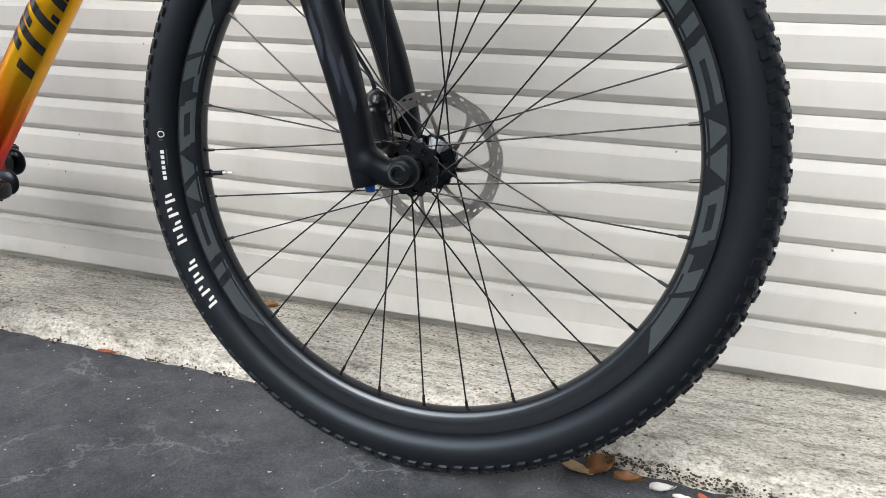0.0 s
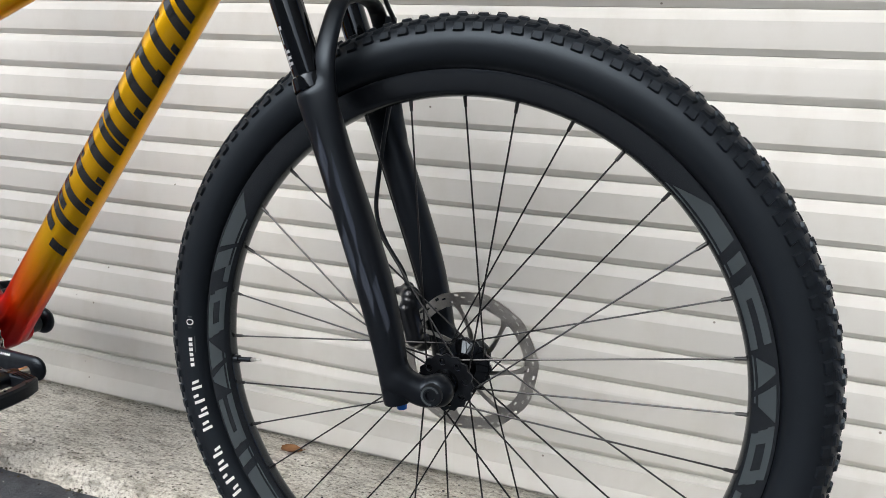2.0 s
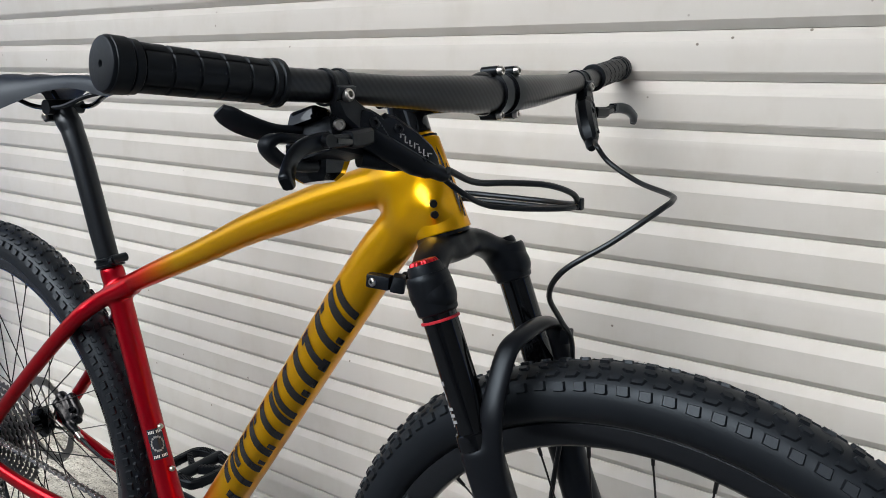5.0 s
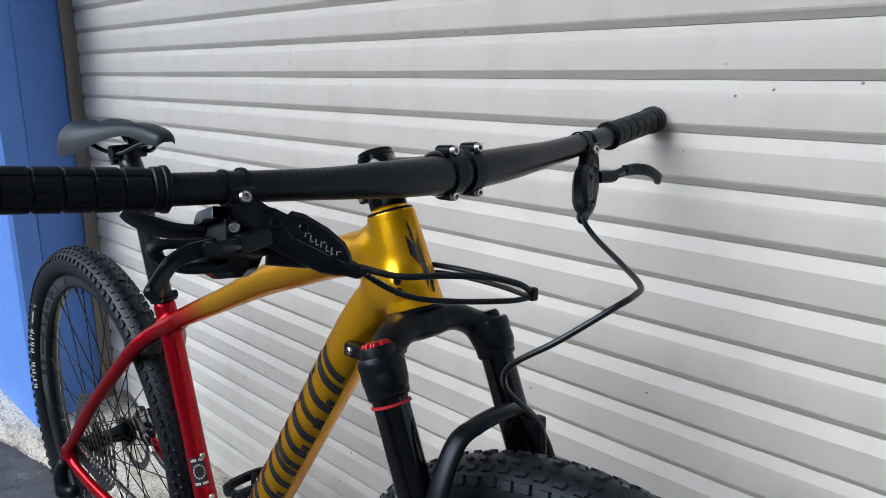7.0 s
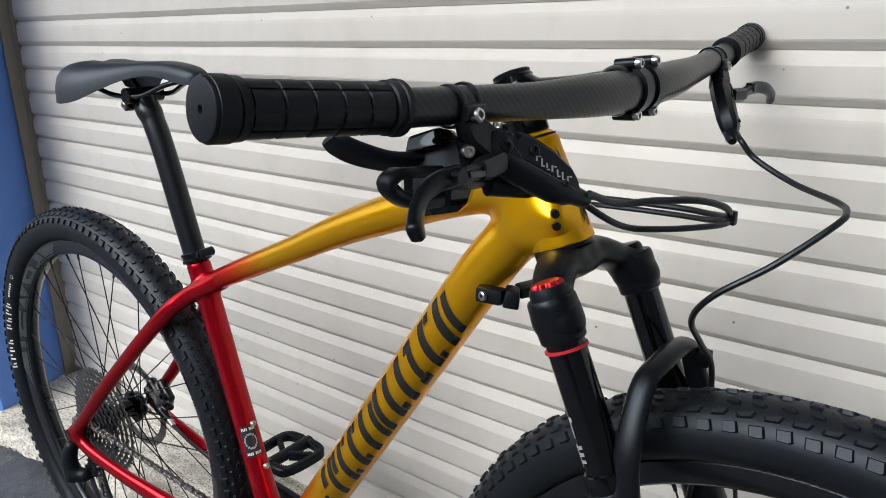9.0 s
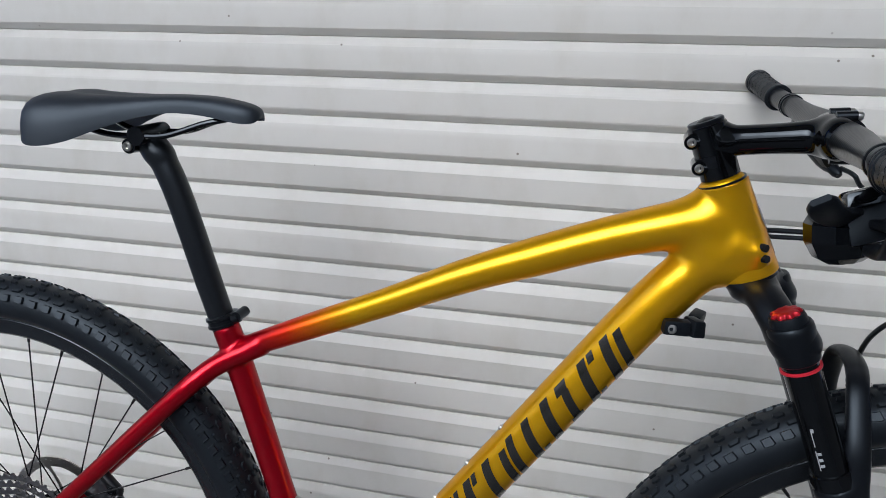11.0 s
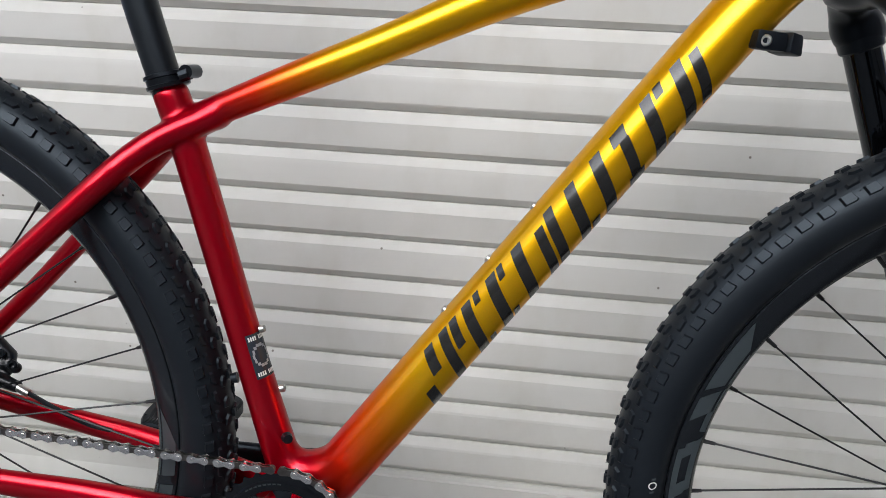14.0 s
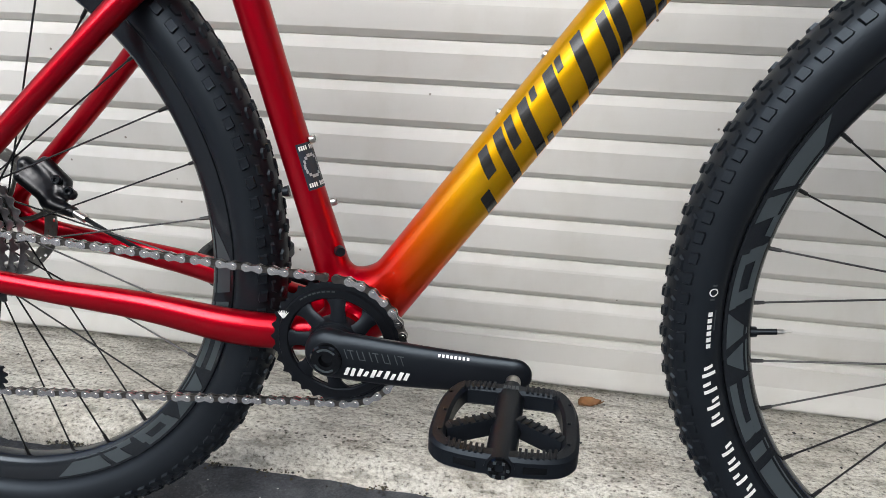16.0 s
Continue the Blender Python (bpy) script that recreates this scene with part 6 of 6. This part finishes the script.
ring_ob = fixed("chainring", chainring(), BLACK_ALLOY, "black chainring with open windows")
bm = bmesh.new()
lathe(bm, [(0.0475, -0.003), (0.0490, -0.0046), (0.0570, -0.0046), (0.0585, -0.002)], RING, sides=64)
part("ring_rib", bm, BLACK_ALLOY, ring_ob)
for k in range(8):
    part("spider_arm", spider_arm(k), BLACK_MATT, ring_ob)
bm = bmesh.new()
lathe(bm, [(0.012, -0.010), (0.026, -0.009), (0.0285, -0.005), (0.0285, 0.004), (0.012, 0.004)], RING, sides=40, closed=True)
part("spider_hub", bm, BLACK_MATT, ring_ob)
bm = bmesh.new()
for k in range(7):
    a = radians(152) + radians(-27 + 9 * k)
    cx, cz = RING[0] + 0.058 * math.cos(radians(152)), RING[2] + 0.058 * math.sin(radians(152))
    dirx, dirz = math.cos(radians(90 - 42 + 14 * k + 0)), math.sin(radians(90 - 42 + 14 * k))
    rod(bm, (cx, RING[1] - 0.0052, cz - 0.004), (cx + dirx * 0.008, RING[1] - 0.0052, cz - 0.004 + dirz * 0.008), 0.0009, 6, 0.0003)
part("ring_print", bm, DECAL_WHITE, ring_ob, "white printed fan shape")
for k in range(8):
    part("ring_print", ring_patch(RING, lambda r: RING[1] - 0.0052, 0.0546, 0.0562, radians(128 - 5 * k), radians(124.5 - 5 * k), 0.0, 2), DECAL_GREY, ring_ob, "small grey printed bar")

arm_end = (-0.778, -0.094, 0.2785)
arm = fixed("crank_arm", sculpt([([(BOTTOM[0], -0.074, BOTTOM[2], 0.0235), (-0.925, -0.077, 0.2685, 0.0240), (-0.870, -0.083, 0.2700, 0.0218), (-0.815, -0.090, 0.2745, 0.0185), arm_end + (0.0155,)], (1, 0.42, 1)), ([(BOTTOM[0], -0.060, BOTTOM[2], 0.024), (BOTTOM[0], -0.070, BOTTOM[2], 0.023)], (1, 0.5, 1))], [], blend=0.008, step=0.0028), BLACK_MATT, "matt black alloy crank arm")
arm_left = fixed("crank_arm", sculpt([([(BOTTOM[0], 0.073, BOTTOM[2], 0.0200), (-0.980, 0.077, 0.266, 0.0180), (-1.060, 0.088, 0.262, 0.0150), (-1.144, 0.094, 0.258, 0.0135)], (1, 0.50, 1))], [], blend=0.008, step=0.0035), BLACK_ALLOY, "black alloy crank arm")
bm = bmesh.new()
rod(bm, (BOTTOM[0], -0.060, BOTTOM[2]), (BOTTOM[0], 0.060, BOTTOM[2]), 0.014, 20)
part("spindle", bm, BLACK_ALLOY, arm)
bm = bmesh.new()
lathe(bm, [(0.0, -0.0850), (0.0052, -0.0850), (0.0066, -0.0888), (0.0138, -0.0888), (0.0152, -0.0872), (0.0152, -0.0800)], BOTTOM, sides=28)
part("crank_bolt", bm, BLACK_GLOSS, arm, "black crank bolt cap")
bm = bmesh.new()
lathe(bm, [(0.0100, -0.0891), (0.0122, -0.0891)], BOTTOM, sides=30, start=0.7, span=1.6)
lathe(bm, [(0.0100, -0.0891), (0.0122, -0.0891)], BOTTOM, sides=30, start=3.6, span=1.8)
part("cap_print", bm, DECAL_GREY, arm)
ARM_SKIN = surface(arm.data)


def arm_print(x0, x1, z0, z1, lean, mat, label):
    """A thin slanted bar laid on the outer face of the crank arm."""
    bm = bmesh.new()
    grid = []
    for i in range(3):
        row = []
        for j in range(5):
            x, z = x0 + (x1 - x0) * i / 2 + lean * j / 4, z0 + (z1 - z0) * j / 4
            spot = ARM_SKIN.ray_cast(Vector((x, -0.2, z)), Vector((0, 1, 0)))[0]
            row.append(bm.verts.new((x, (spot.y if spot else -0.085) - 0.0004, z)))
        grid.append(row)
    for a, b in zip(grid, grid[1:]):
        for j in range(4):
            bm.faces.new((a[j], a[j + 1], b[j + 1], b[j]))
    part("crank_print", bm, mat, arm, label)


for k in range(5):
    x, z = BOTTOM[0] + 0.016 + 0.0128 * k, 0.2535 + 0.0010 * k
    arm_print(x, x + 0.0036, z, z + 0.0095, 0.0040, DECAL_WHITE, "white printed slanted bar")
    arm_print(x + 0.0062, x + 0.0096, z + 0.0012 * (k % 3), z + 0.0095 - 0.002 * (k % 2), 0.0034, DECAL_WHITE, "white printed slanted bar")
    x, z = BOTTOM[0] + 0.020 + 0.0120 * k, 0.2720 + 0.0004 * k
    arm_print(x, x + 0.0010, z, z + 0.0085, -0.0035, DECAL_GREY, "grey outlined bar")
    arm_print(x + 0.0055, x + 0.0065, z, z + 0.0085, -0.0035, DECAL_GREY, "grey outlined bar")
    arm_print(x, x + 0.0060, z + (0.0 if k % 2 else 0.0076), z + (0.0009 if k % 2 else 0.0085), 0.0, DECAL_GREY, "grey outlined bar")
for k in range(8):
    x = -0.846 + 0.0037 * k
    arm_print(x, x + 0.0022, 0.2870 + 0.00015 * k, 0.2893 + 0.00015 * k, 0.0, DECAL_WHITE, "small white printed bar")


def band(loop, z, width, height, c):
    """A closed flat-sided band round a loop of (x, y)."""
    bm = bmesh.new()
    p = [Vector((x, y, 0)) for x, y in loop]
    n = len(p)
    rings = []
    for k in range(n):
        d = (p[(k + 1) % n] - p[k - 1]).normalized()
        o = Vector((d.y, -d.x, 0))
        w, h = width / 2, height / 2
        prof = ((w, c - h), (w, h - c), (w - c, h), (c - w, h), (-w, h - c), (-w, c - h), (c - w, -h), (w - c, -h))
        rings.append([bm.verts.new(p[k] + o * a + Vector((0, 0, z + b))) for a, b in prof])
    for k in range(n):
        a, b = rings[k], rings[(k + 1) % n]
        for i in range(8):
            bm.faces.new((a[i], a[(i + 1) % 8], b[(i + 1) % 8], b[i]))
    return finish(bm, 30)


def pedal(c, s):
    """A platform pedal: a flat-sided frame, diagonal bars, an axle tube, ribs and pins."""
    x, y, z = c
    half = [(0.0, -0.0435), (0.033, -0.0430), (0.0415, -0.0375), (0.0470, -0.020), (0.0490, 0.0), (0.0490, 0.026), (0.0465, 0.036), (0.0385, 0.0430), (0.019, 0.0465), (0.0, 0.047)]
    ring = half + [(-u, v) for u, v in half[-2:0:-1]]
    dense = [q for q in catmull([*ring, ring[0]], 4)][:-1]
    ob = fixed("pedal", band([(x + u, y + s * v) for u, v in dense], z, 0.0125, 0.0170, 0.0026), PLASTIC, "black platform pedal with ribs and pins")
    bm = bmesh.new()
    sweep(bm, [(x, y - s * 0.054, z, 0.0090, 0.0090), (x, y - s * 0.045, z, 0.0118, 0.0098), (x, y, z, 0.0112, 0.0098), (x, y + s * 0.045, z, 0.0118, 0.0098), (x, y + s * 0.0540, z, 0.0112, 0.0098)], 12, up=(0, 0, 1))
    part("axle_tube", bm, PLASTIC, ob)
    for sx in (-1, 1):
        a, b = Vector((x + sx * 0.008, y - s * 0.002, z)), Vector((x + sx * 0.0445, y + s * 0.020, z))
        m, d = (a + b) / 2, b - a
        turn = Matrix.Rotation(math.atan2(d.y, d.x), 3, "Z")
        bm = bmesh.new()
        box(bm, m, (d.length, 0.0095, 0.0150), turn, 0.0018)
        part("diagonal_bar", bm, PLASTIC, ob)
        for k in range(6):
            bm = bmesh.new()
            box(bm, a.lerp(b, (k + 0.7) / 6.6) + Vector((0, 0, 0.0078)), (0.0026, 0.0085, 0.0020), turn, 0.0004)
            part("rib", bm, PLASTIC, ob)
        for k in range(7):
            for v in (-0.0430, 0.0455):
                bm = bmesh.new()
                box(bm, (x + sx * (0.0135 + 0.0042 * k), y + s * (v + (0.0040 if v < 0 else -0.0040) * (k / 6) ** 2), z + 0.0086), (0.0022, 0.0110, 0.0018), bevel=0.0004)
                part("rib", bm, PLASTIC, ob)
        for v in (-0.030, 0.0, 0.030):
            for e in (-1, 1):
                bm = bmesh.new()
                rod(bm, (x + sx * 0.0475, y + s * v * 0.9, z + e * 0.0070), (x + sx * 0.0475, y + s * v * 0.9, z + e * 0.0098), 0.0016, 8)
                part("pin", bm, BLACK_ALLOY, ob)
        # no recess is cut: a raised dark strip gives the slot's shade
        bm = bmesh.new()
        box(bm, (x + sx * 0.0250, y + s * 0.0512, z), (0.0170, 0.0026, 0.0056), Matrix.Rotation(-sx * s * radians(10), 3, "Z"), 0.0008)
        part("slot", bm, BLACK_GLOSS, ob, "dark strip on the outer edge standing in for a shaded slot")
    bm = bmesh.new()
    rod(bm, (x, y - s * 0.050, z), (x, y - s * 0.068, z), 0.0065, 14)
    part("axle", bm, STEEL, ob, "bright pedal axle")
    bm = bmesh.new()
    lathe(bm, [(0.0030, 0.0), (0.0046, s * 0.0022), (0.0078, s * 0.0022), (0.0088, 0.0)], (x, y + s * 0.0538, z), sides=20)
    part("end_cap", bm, BLACK_GLOSS, ob, "black end cap with pale marks")
    for k in range(6):
        a = 2 * math.pi * k / 6
        bm = bmesh.new()
        box(bm, (x + 0.0064 * math.cos(a), y + s * 0.0562, z + 0.0064 * math.sin(a)), (0.0022, 0.0008, 0.0022))
        part("cap_print", bm, DECAL_GREY, ob)
    for k in range(4):
        bm = bmesh.new()
        box(bm, (x - 0.0050 + 0.0033 * k, y - s * 0.0400, z + 0.0106), (0.0022, 0.0050, 0.0008))
        part("pedal_print", bm, DECAL_GREY, ob, "small grey printed bar")
    return ob


pedal((-0.778, -0.175, 0.2795), -1)
pedal((-1.144, 0.172, 0.258), 1)

# chain: a loop over the small cog, the ring and the two jockey wheels
COG = (REAR[0], -0.0625, REAR[2])
JOCKEY_UP, JOCKEY_LOW = (-1.368, -0.0615, 0.268), (-1.333, -0.060, 0.190)


def chain_path():
    pts = []
    top0, top1 = Vector((RING[0], RING[1], RING[2] + 0.0665)), Vector((COG[0] + 0.001, COG[1], COG[2] + 0.0215))
    bot0, bot1 = Vector((RING[0] - 0.004, RING[1], RING[2] - 0.0665)), Vector((JOCKEY_LOW[0] + 0.004, JOCKEY_LOW[1], JOCKEY_LOW[2] - 0.0195))
    for k in range(30):
        a = math.pi * 0.5 - math.pi * k / 29
        pts.append(Vector((RING[0] + 0.0665 * math.cos(a), RING[1], RING[2] + 0.0665 * math.sin(a))))
    pts += [bot0.lerp(bot1, t) for t in (0.02, 0.3, 0.6, 0.98)]
    for k in range(10):
        a = -math.pi * 0.5 - 2.2 * k / 9
        pts.append(Vector((JOCKEY_LOW[0] + 0.0195 * math.cos(a), JOCKEY_LOW[1], JOCKEY_LOW[2] + 0.0195 * math.sin(a))))
    for k in range(8):
        a = -0.7 + 2.0 * k / 7
        pts.append(Vector((JOCKEY_UP[0] + 0.0195 * math.cos(a), JOCKEY_UP[1], JOCKEY_UP[2] + 0.0195 * math.sin(a))))
    for k in range(12):
        a = -math.pi * 0.5 - math.pi * k / 11
        pts.append(Vector((COG[0] + 0.0215 * math.cos(a), COG[1], COG[2] + 0.0215 * math.sin(a))))
    pts += [top1.lerp(top0, t) for t in (0.02, 0.35, 0.7, 0.98)]
    return pts


def along(pts, step):
    out, rest = [pts[0].copy()], step
    for a, b in zip(pts, pts[1:] + pts[:1]):
        L = (b - a).length
        while L >= rest - 1e-9 and L > 0:
            a = a + (b - a) * (rest / L)
            out.append(a.copy())
            L -= rest
            rest = step
        rest -= L
    return out


def link_mesh(width, waist, pin):
    bm = bmesh.new()
    for s in (-1, 1):
        ring0, ring1 = [], []
        prof = []
        for k in range(7):
            a = math.pi * 0.5 + math.pi * k / 6
            prof.append((-0.00635 + 0.0042 * math.cos(a), 0.0042 * math.sin(a)))
        prof.append((0.0, -waist))
        for k in range(7):
            a = -math.pi * 0.5 + math.pi * k / 6
            prof.append((0.00635 + 0.0042 * math.cos(a), 0.0042 * math.sin(a)))
        prof.append((0.0, waist))
        for x, z in prof:
            ring0.append(bm.verts.new((x, s * width, z)))
            ring1.append(bm.verts.new((x, s * (width - 0.0010), z)))
        bm.faces.new(ring0)
        bm.faces.new(ring1)
        for k in range(len(prof)):
            q = (k + 1) % len(prof)
            bm.faces.new((ring0[k], ring0[q], ring1[q], ring1[k]))
    for x in (-0.00635, 0.00635):
        rod(bm, (x, -pin, 0), (x, pin, 0), 0.0019, 8)
        rod(bm, (x, -0.0012, 0), (x, 0.0012, 0), 0.0037, 10)
    return finish(bm, 30)


WORN_STEEL = material("oiled_chain_plate", (0.16, 0.15, 0.14), rough=0.32, metal=1.0, noise_scale=250, amount=0.35)
OUTER_LINK, INNER_LINK = link_mesh(0.0030, 0.0023, 0.0034), link_mesh(0.0021, 0.0028, 0.0021)
joints = along(chain_path(), 0.0127)
bm = bmesh.new()
for a, b in zip(joints, joints[1:]):
    rod(bm, a, b, 0.0006, 4)
chain = fixed("chain", bm, DARK_STEEL, "nickel-plated bicycle chain")
for k, (a, b) in enumerate(zip(joints, joints[1:])):
    d = (b - a).normalized()
    m = Matrix((d, Vector((0, 1, 0)) - d * d.y, d.cross(Vector((0, 1, 0))))).transposed().to_4x4()
    m.translation = (a + b) / 2
    part("chain_link", OUTER_LINK if k % 2 else INNER_LINK, CHAIN_STEEL if k % 2 else WORN_STEEL, chain, at=m)

derailleur = fixed("rear_derailleur", sculpt([[(-1.388, -0.082, 0.312, 0.011), (-1.392, -0.088, 0.290, 0.013), (-1.384, -0.090, 0.262, 0.012)], ([(-1.384, -0.090, 0.262, 0.011), (-1.368, -0.078, 0.262, 0.012)], (1, 1, 1))], [], blend=0.008, step=0.003), PLASTIC, "black rear derailleur")
for y in (-0.0715, -0.0530):
    bm = bmesh.new()
    sweep(bm, [(JOCKEY_UP[0], y, JOCKEY_UP[2] + 0.01, 0.012, 0.0009), (-1.352, y, 0.230, 0.010, 0.0009), (JOCKEY_LOW[0], y, JOCKEY_LOW[2] - 0.008, 0.012, 0.0009)], 10)
    part("cage_plate", bm, BLACK_ALLOY, derailleur)
for q in (JOCKEY_UP, JOCKEY_LOW):
    outer = []
    for k in range(56):
        a = 2 * math.pi * k / 56
        r = 0.0195 + (0.0018 if k % 4 < 2 else -0.0022)
        outer.append((q[0] + r * math.cos(a), q[2] + r * math.sin(a)))
    part("jockey_wheel", plate(outer, [circle(q[0] + 0.010 * math.cos(a), q[2] + 0.010 * math.sin(a), 0.003, 10) for a in (0, 1.257, 2.513, 3.77, 5.03)], q[1], 0.002), PLASTIC, derailleur)


# ---- small things on the ground ----
LEAF_BROWN = material("dry_leaf", (0.30, 0.145, 0.055), rough=0.7, noise_scale=90, amount=0.4, bump=0.3, bump_scale=200, stain=0.4, stain_scale=40)
LEAF_PALE = material("pale_dry_leaf", (0.50, 0.36, 0.20), rough=0.75, noise_scale=90, amount=0.3, bump=0.3, bump_scale=200, stain=0.3, stain_scale=40)
LEAF_RED = material("red_dry_leaf", (0.36, 0.09, 0.035), rough=0.7, noise_scale=90, amount=0.35)
SCRAP = material("pale_scrap", (0.60, 0.60, 0.58), rough=0.8, noise_scale=120, amount=0.15)
CHIP = material("pale_stone_chip", (0.62, 0.61, 0.58), rough=0.85, noise_scale=300, amount=0.25)
MOSS = material("dry_moss", (0.085, 0.075, 0.045), rough=0.95, noise_scale=300, amount=0.5)
GRIT = material("dark_grit", (0.035, 0.035, 0.036), rough=0.8, noise_scale=300, amount=0.5)
lrng = random.Random(12)


def leaf_mesh(length, width, cup, curl, seed):
    """A dry leaf: pointed outline, raised midrib, cupped and curled, with thickness."""
    r = random.Random(seed)
    bm = bmesh.new()
    layers = []
    for t in (0.0, -0.0006):
        rows = []
        for i in range(11):
            u = i / 10
            w = width * 0.5 * math.sin(math.pi * min(1, 0.03 + 0.97 * u) ** 0.8) * (1 + 0.10 * r.uniform(-1, 1))
            row = []
            for j in range(7):
                v = -1 + j / 3
                z = cup * (v * v) * width + curl * length * (2 * u - 1) ** 2 * (0.5 + 0.5 * math.sin(3 * u + seed)) + 0.0006 * (j == 3) + r.uniform(-1, 1) * 0.0006
                row.append(bm.verts.new((length * (u - 0.5), v * w, z + t)))
            rows.append(row)
        layers.append(rows)
    a, b = layers
    for i in range(10):
        for j in range(6):
            bm.faces.new((a[i][j], a[i][j + 1], a[i + 1][j + 1], a[i + 1][j]))
            bm.faces.new((b[i][j], b[i + 1][j], b[i + 1][j + 1], b[i][j + 1]))
        for j in (0, 6):
            bm.faces.new((a[i][j], a[i + 1][j], b[i + 1][j], b[i][j]))
    rod(bm, (length * 0.48, 0, 0.001), (length * 0.66, 0.002, 0.003), 0.0007, 6)
    low = min(v.co.z for v in bm.verts)
    for v in bm.verts:
        v.co.z -= low
    return finish(bm, 60)


FLOOR, TOP = -0.0375, 0.0005
for x, y, z, L, W, cup, curl, rx, rz, mat, label, grp in (
        (-0.681, -0.030, TOP, 0.036, 0.026, 0.25, 0.06, 0, 20, LEAF_BROWN, "dry brown leaf lying on the concrete", ""),
        (-0.838, -0.254, FLOOR + 0.006, 0.030, 0.009, 0.3, 0.05, 10, 10, LEAF_RED, "dry red-brown leaf against the apron edge", ""),
        (-0.055, -0.288, FLOOR, 0.044, 0.030, 0.45, 0.12, 30, 50, LEAF_BROWN, "curled brown leaf against the apron edge", "dry leaves"),
        (-0.085, -0.300, FLOOR, 0.040, 0.020, 0.30, 0.10, 0, -20, LEAF_PALE, "curled pale brown leaf on the asphalt", "dry leaves"),
        (-0.020, -0.300, FLOOR, 0.034, 0.018, 0.40, 0.10, 12, 15, LEAF_BROWN, "curled brown leaf on the asphalt", "dry leaves"),
        (0.105, -0.318, FLOOR, 0.046, 0.026, 0.40, 0.12, 18, 30, LEAF_PALE, "curled pale brown leaf on the asphalt", "dry leaves"),
        (0.155, -0.312, FLOOR, 0.040, 0.028, 0.35, 0.14, 25, 70, LEAF_BROWN, "curled brown leaf against the apron edge", "dry leaves"),
        (0.070, -0.312, FLOOR, 0.022, 0.012, 0.30, 0.10, 10, -40, LEAF_RED, "small red-brown leaf on the asphalt", "dry leaves")):
    ob = part("dry_leaf", leaf_mesh(L, W, cup, curl, int(abs(x) * 1000)), mat, at=pose(x, y, z, rx * 0.4, 0, rz))
    tagged(ob, label, "leaf", grp)
for x, y, L, W, rz in ((0.020, -0.305, 0.030, 0.016, 25), (0.050, -0.318, 0.034, 0.010, -10), (-0.118, -0.300, 0.014, 0.009, 10)):
    tagged(part("paper_scrap", leaf_mesh(L, W, 0.3, 0.08, 3 + int(L * 1000)), SCRAP, at=pose(x, y, FLOOR, 6, 0, rz)), "crumpled white scrap of litter on the asphalt", "litter")


def scatter(count, place, size, flat=0.6):
    """Many small angular stones in one mesh."""
    verts, faces = [], []
    for i in range(count):
        x, y, z = place()
        s = size * lrng.choice((0.35, 0.45, 0.6, 0.8, 1.0)) * lrng.uniform(0.7, 1.2)
        base = len(verts)
        for dx, dy, dz in ((1, 0, 0), (0.3, 1, 0), (-1, 0.4, 0), (-0.2, -1, 0), (0.1, 0.1, 1), (0, 0, -0.6)):
            verts.append((x + s * dx * lrng.uniform(0.6, 1.2), y + s * dy * lrng.uniform(0.6, 1.2), z + s * flat * dz))
        for a, b, c in ((0, 1, 4), (1, 2, 4), (2, 3, 4), (3, 0, 4), (1, 0, 5), (2, 1, 5), (3, 2, 5), (0, 3, 5)):
            faces.append((base + a, base + b, base + c))
    me = bpy.data.meshes.new("mesh")
    me.from_pydata(verts, [], faces)
    me.update()
    return me


def on_asphalt():
    x = lrng.uniform(-2.2, 0.5)
    return x, kerb_line(x) - 0.02 - abs(lrng.gauss(0, 0.28)), -0.0370


def at_edge():
    while True:
        x = lrng.uniform(-2.4, 0.6)
        if noise.noise((x * 9.0, 4.0, 0)) + 0.5 * noise.noise((x * 31.0, 7.0, 0)) > lrng.uniform(-0.1, 0.5) - 0.5 * (x > -0.1):
            return x, kerb_line(x) - abs(lrng.gauss(0, 0.008)) + 0.002, -0.0360 + lrng.uniform(0, 0.018 if x > -0.1 else 0.004)


def on_apron():
    x = lrng.uniform(-2.2, 0.6)
    return x, lrng.uniform(kerb_line(x) + 0.03, 0.0), 0.0003


tagged(part("stone_chips", scatter(420, on_asphalt, 0.0022, 0.5), CHIP), "pale stone chips strewn on the asphalt", "gravel", kind="stuff")
tagged(part("edge_moss", scatter(1500, at_edge, 0.0028, 0.9), MOSS), "dry moss and dirt along the apron edge", "moss", kind="stuff")
tagged(part("edge_grit", scatter(700, at_edge, 0.0034, 0.8), GRIT), "crumbled dark grit along the apron edge", "grit", kind="stuff")
tagged(part("apron_grit", scatter(1500, on_apron, 0.0020, 0.5), CHIP), "pale sand grains on the concrete", "grit", kind="stuff")
tagged(part("apron_crumbs", scatter(260, on_apron, 0.0028, 0.5), GRIT), "dark crumbs of dirt on the concrete", "grit", kind="stuff")
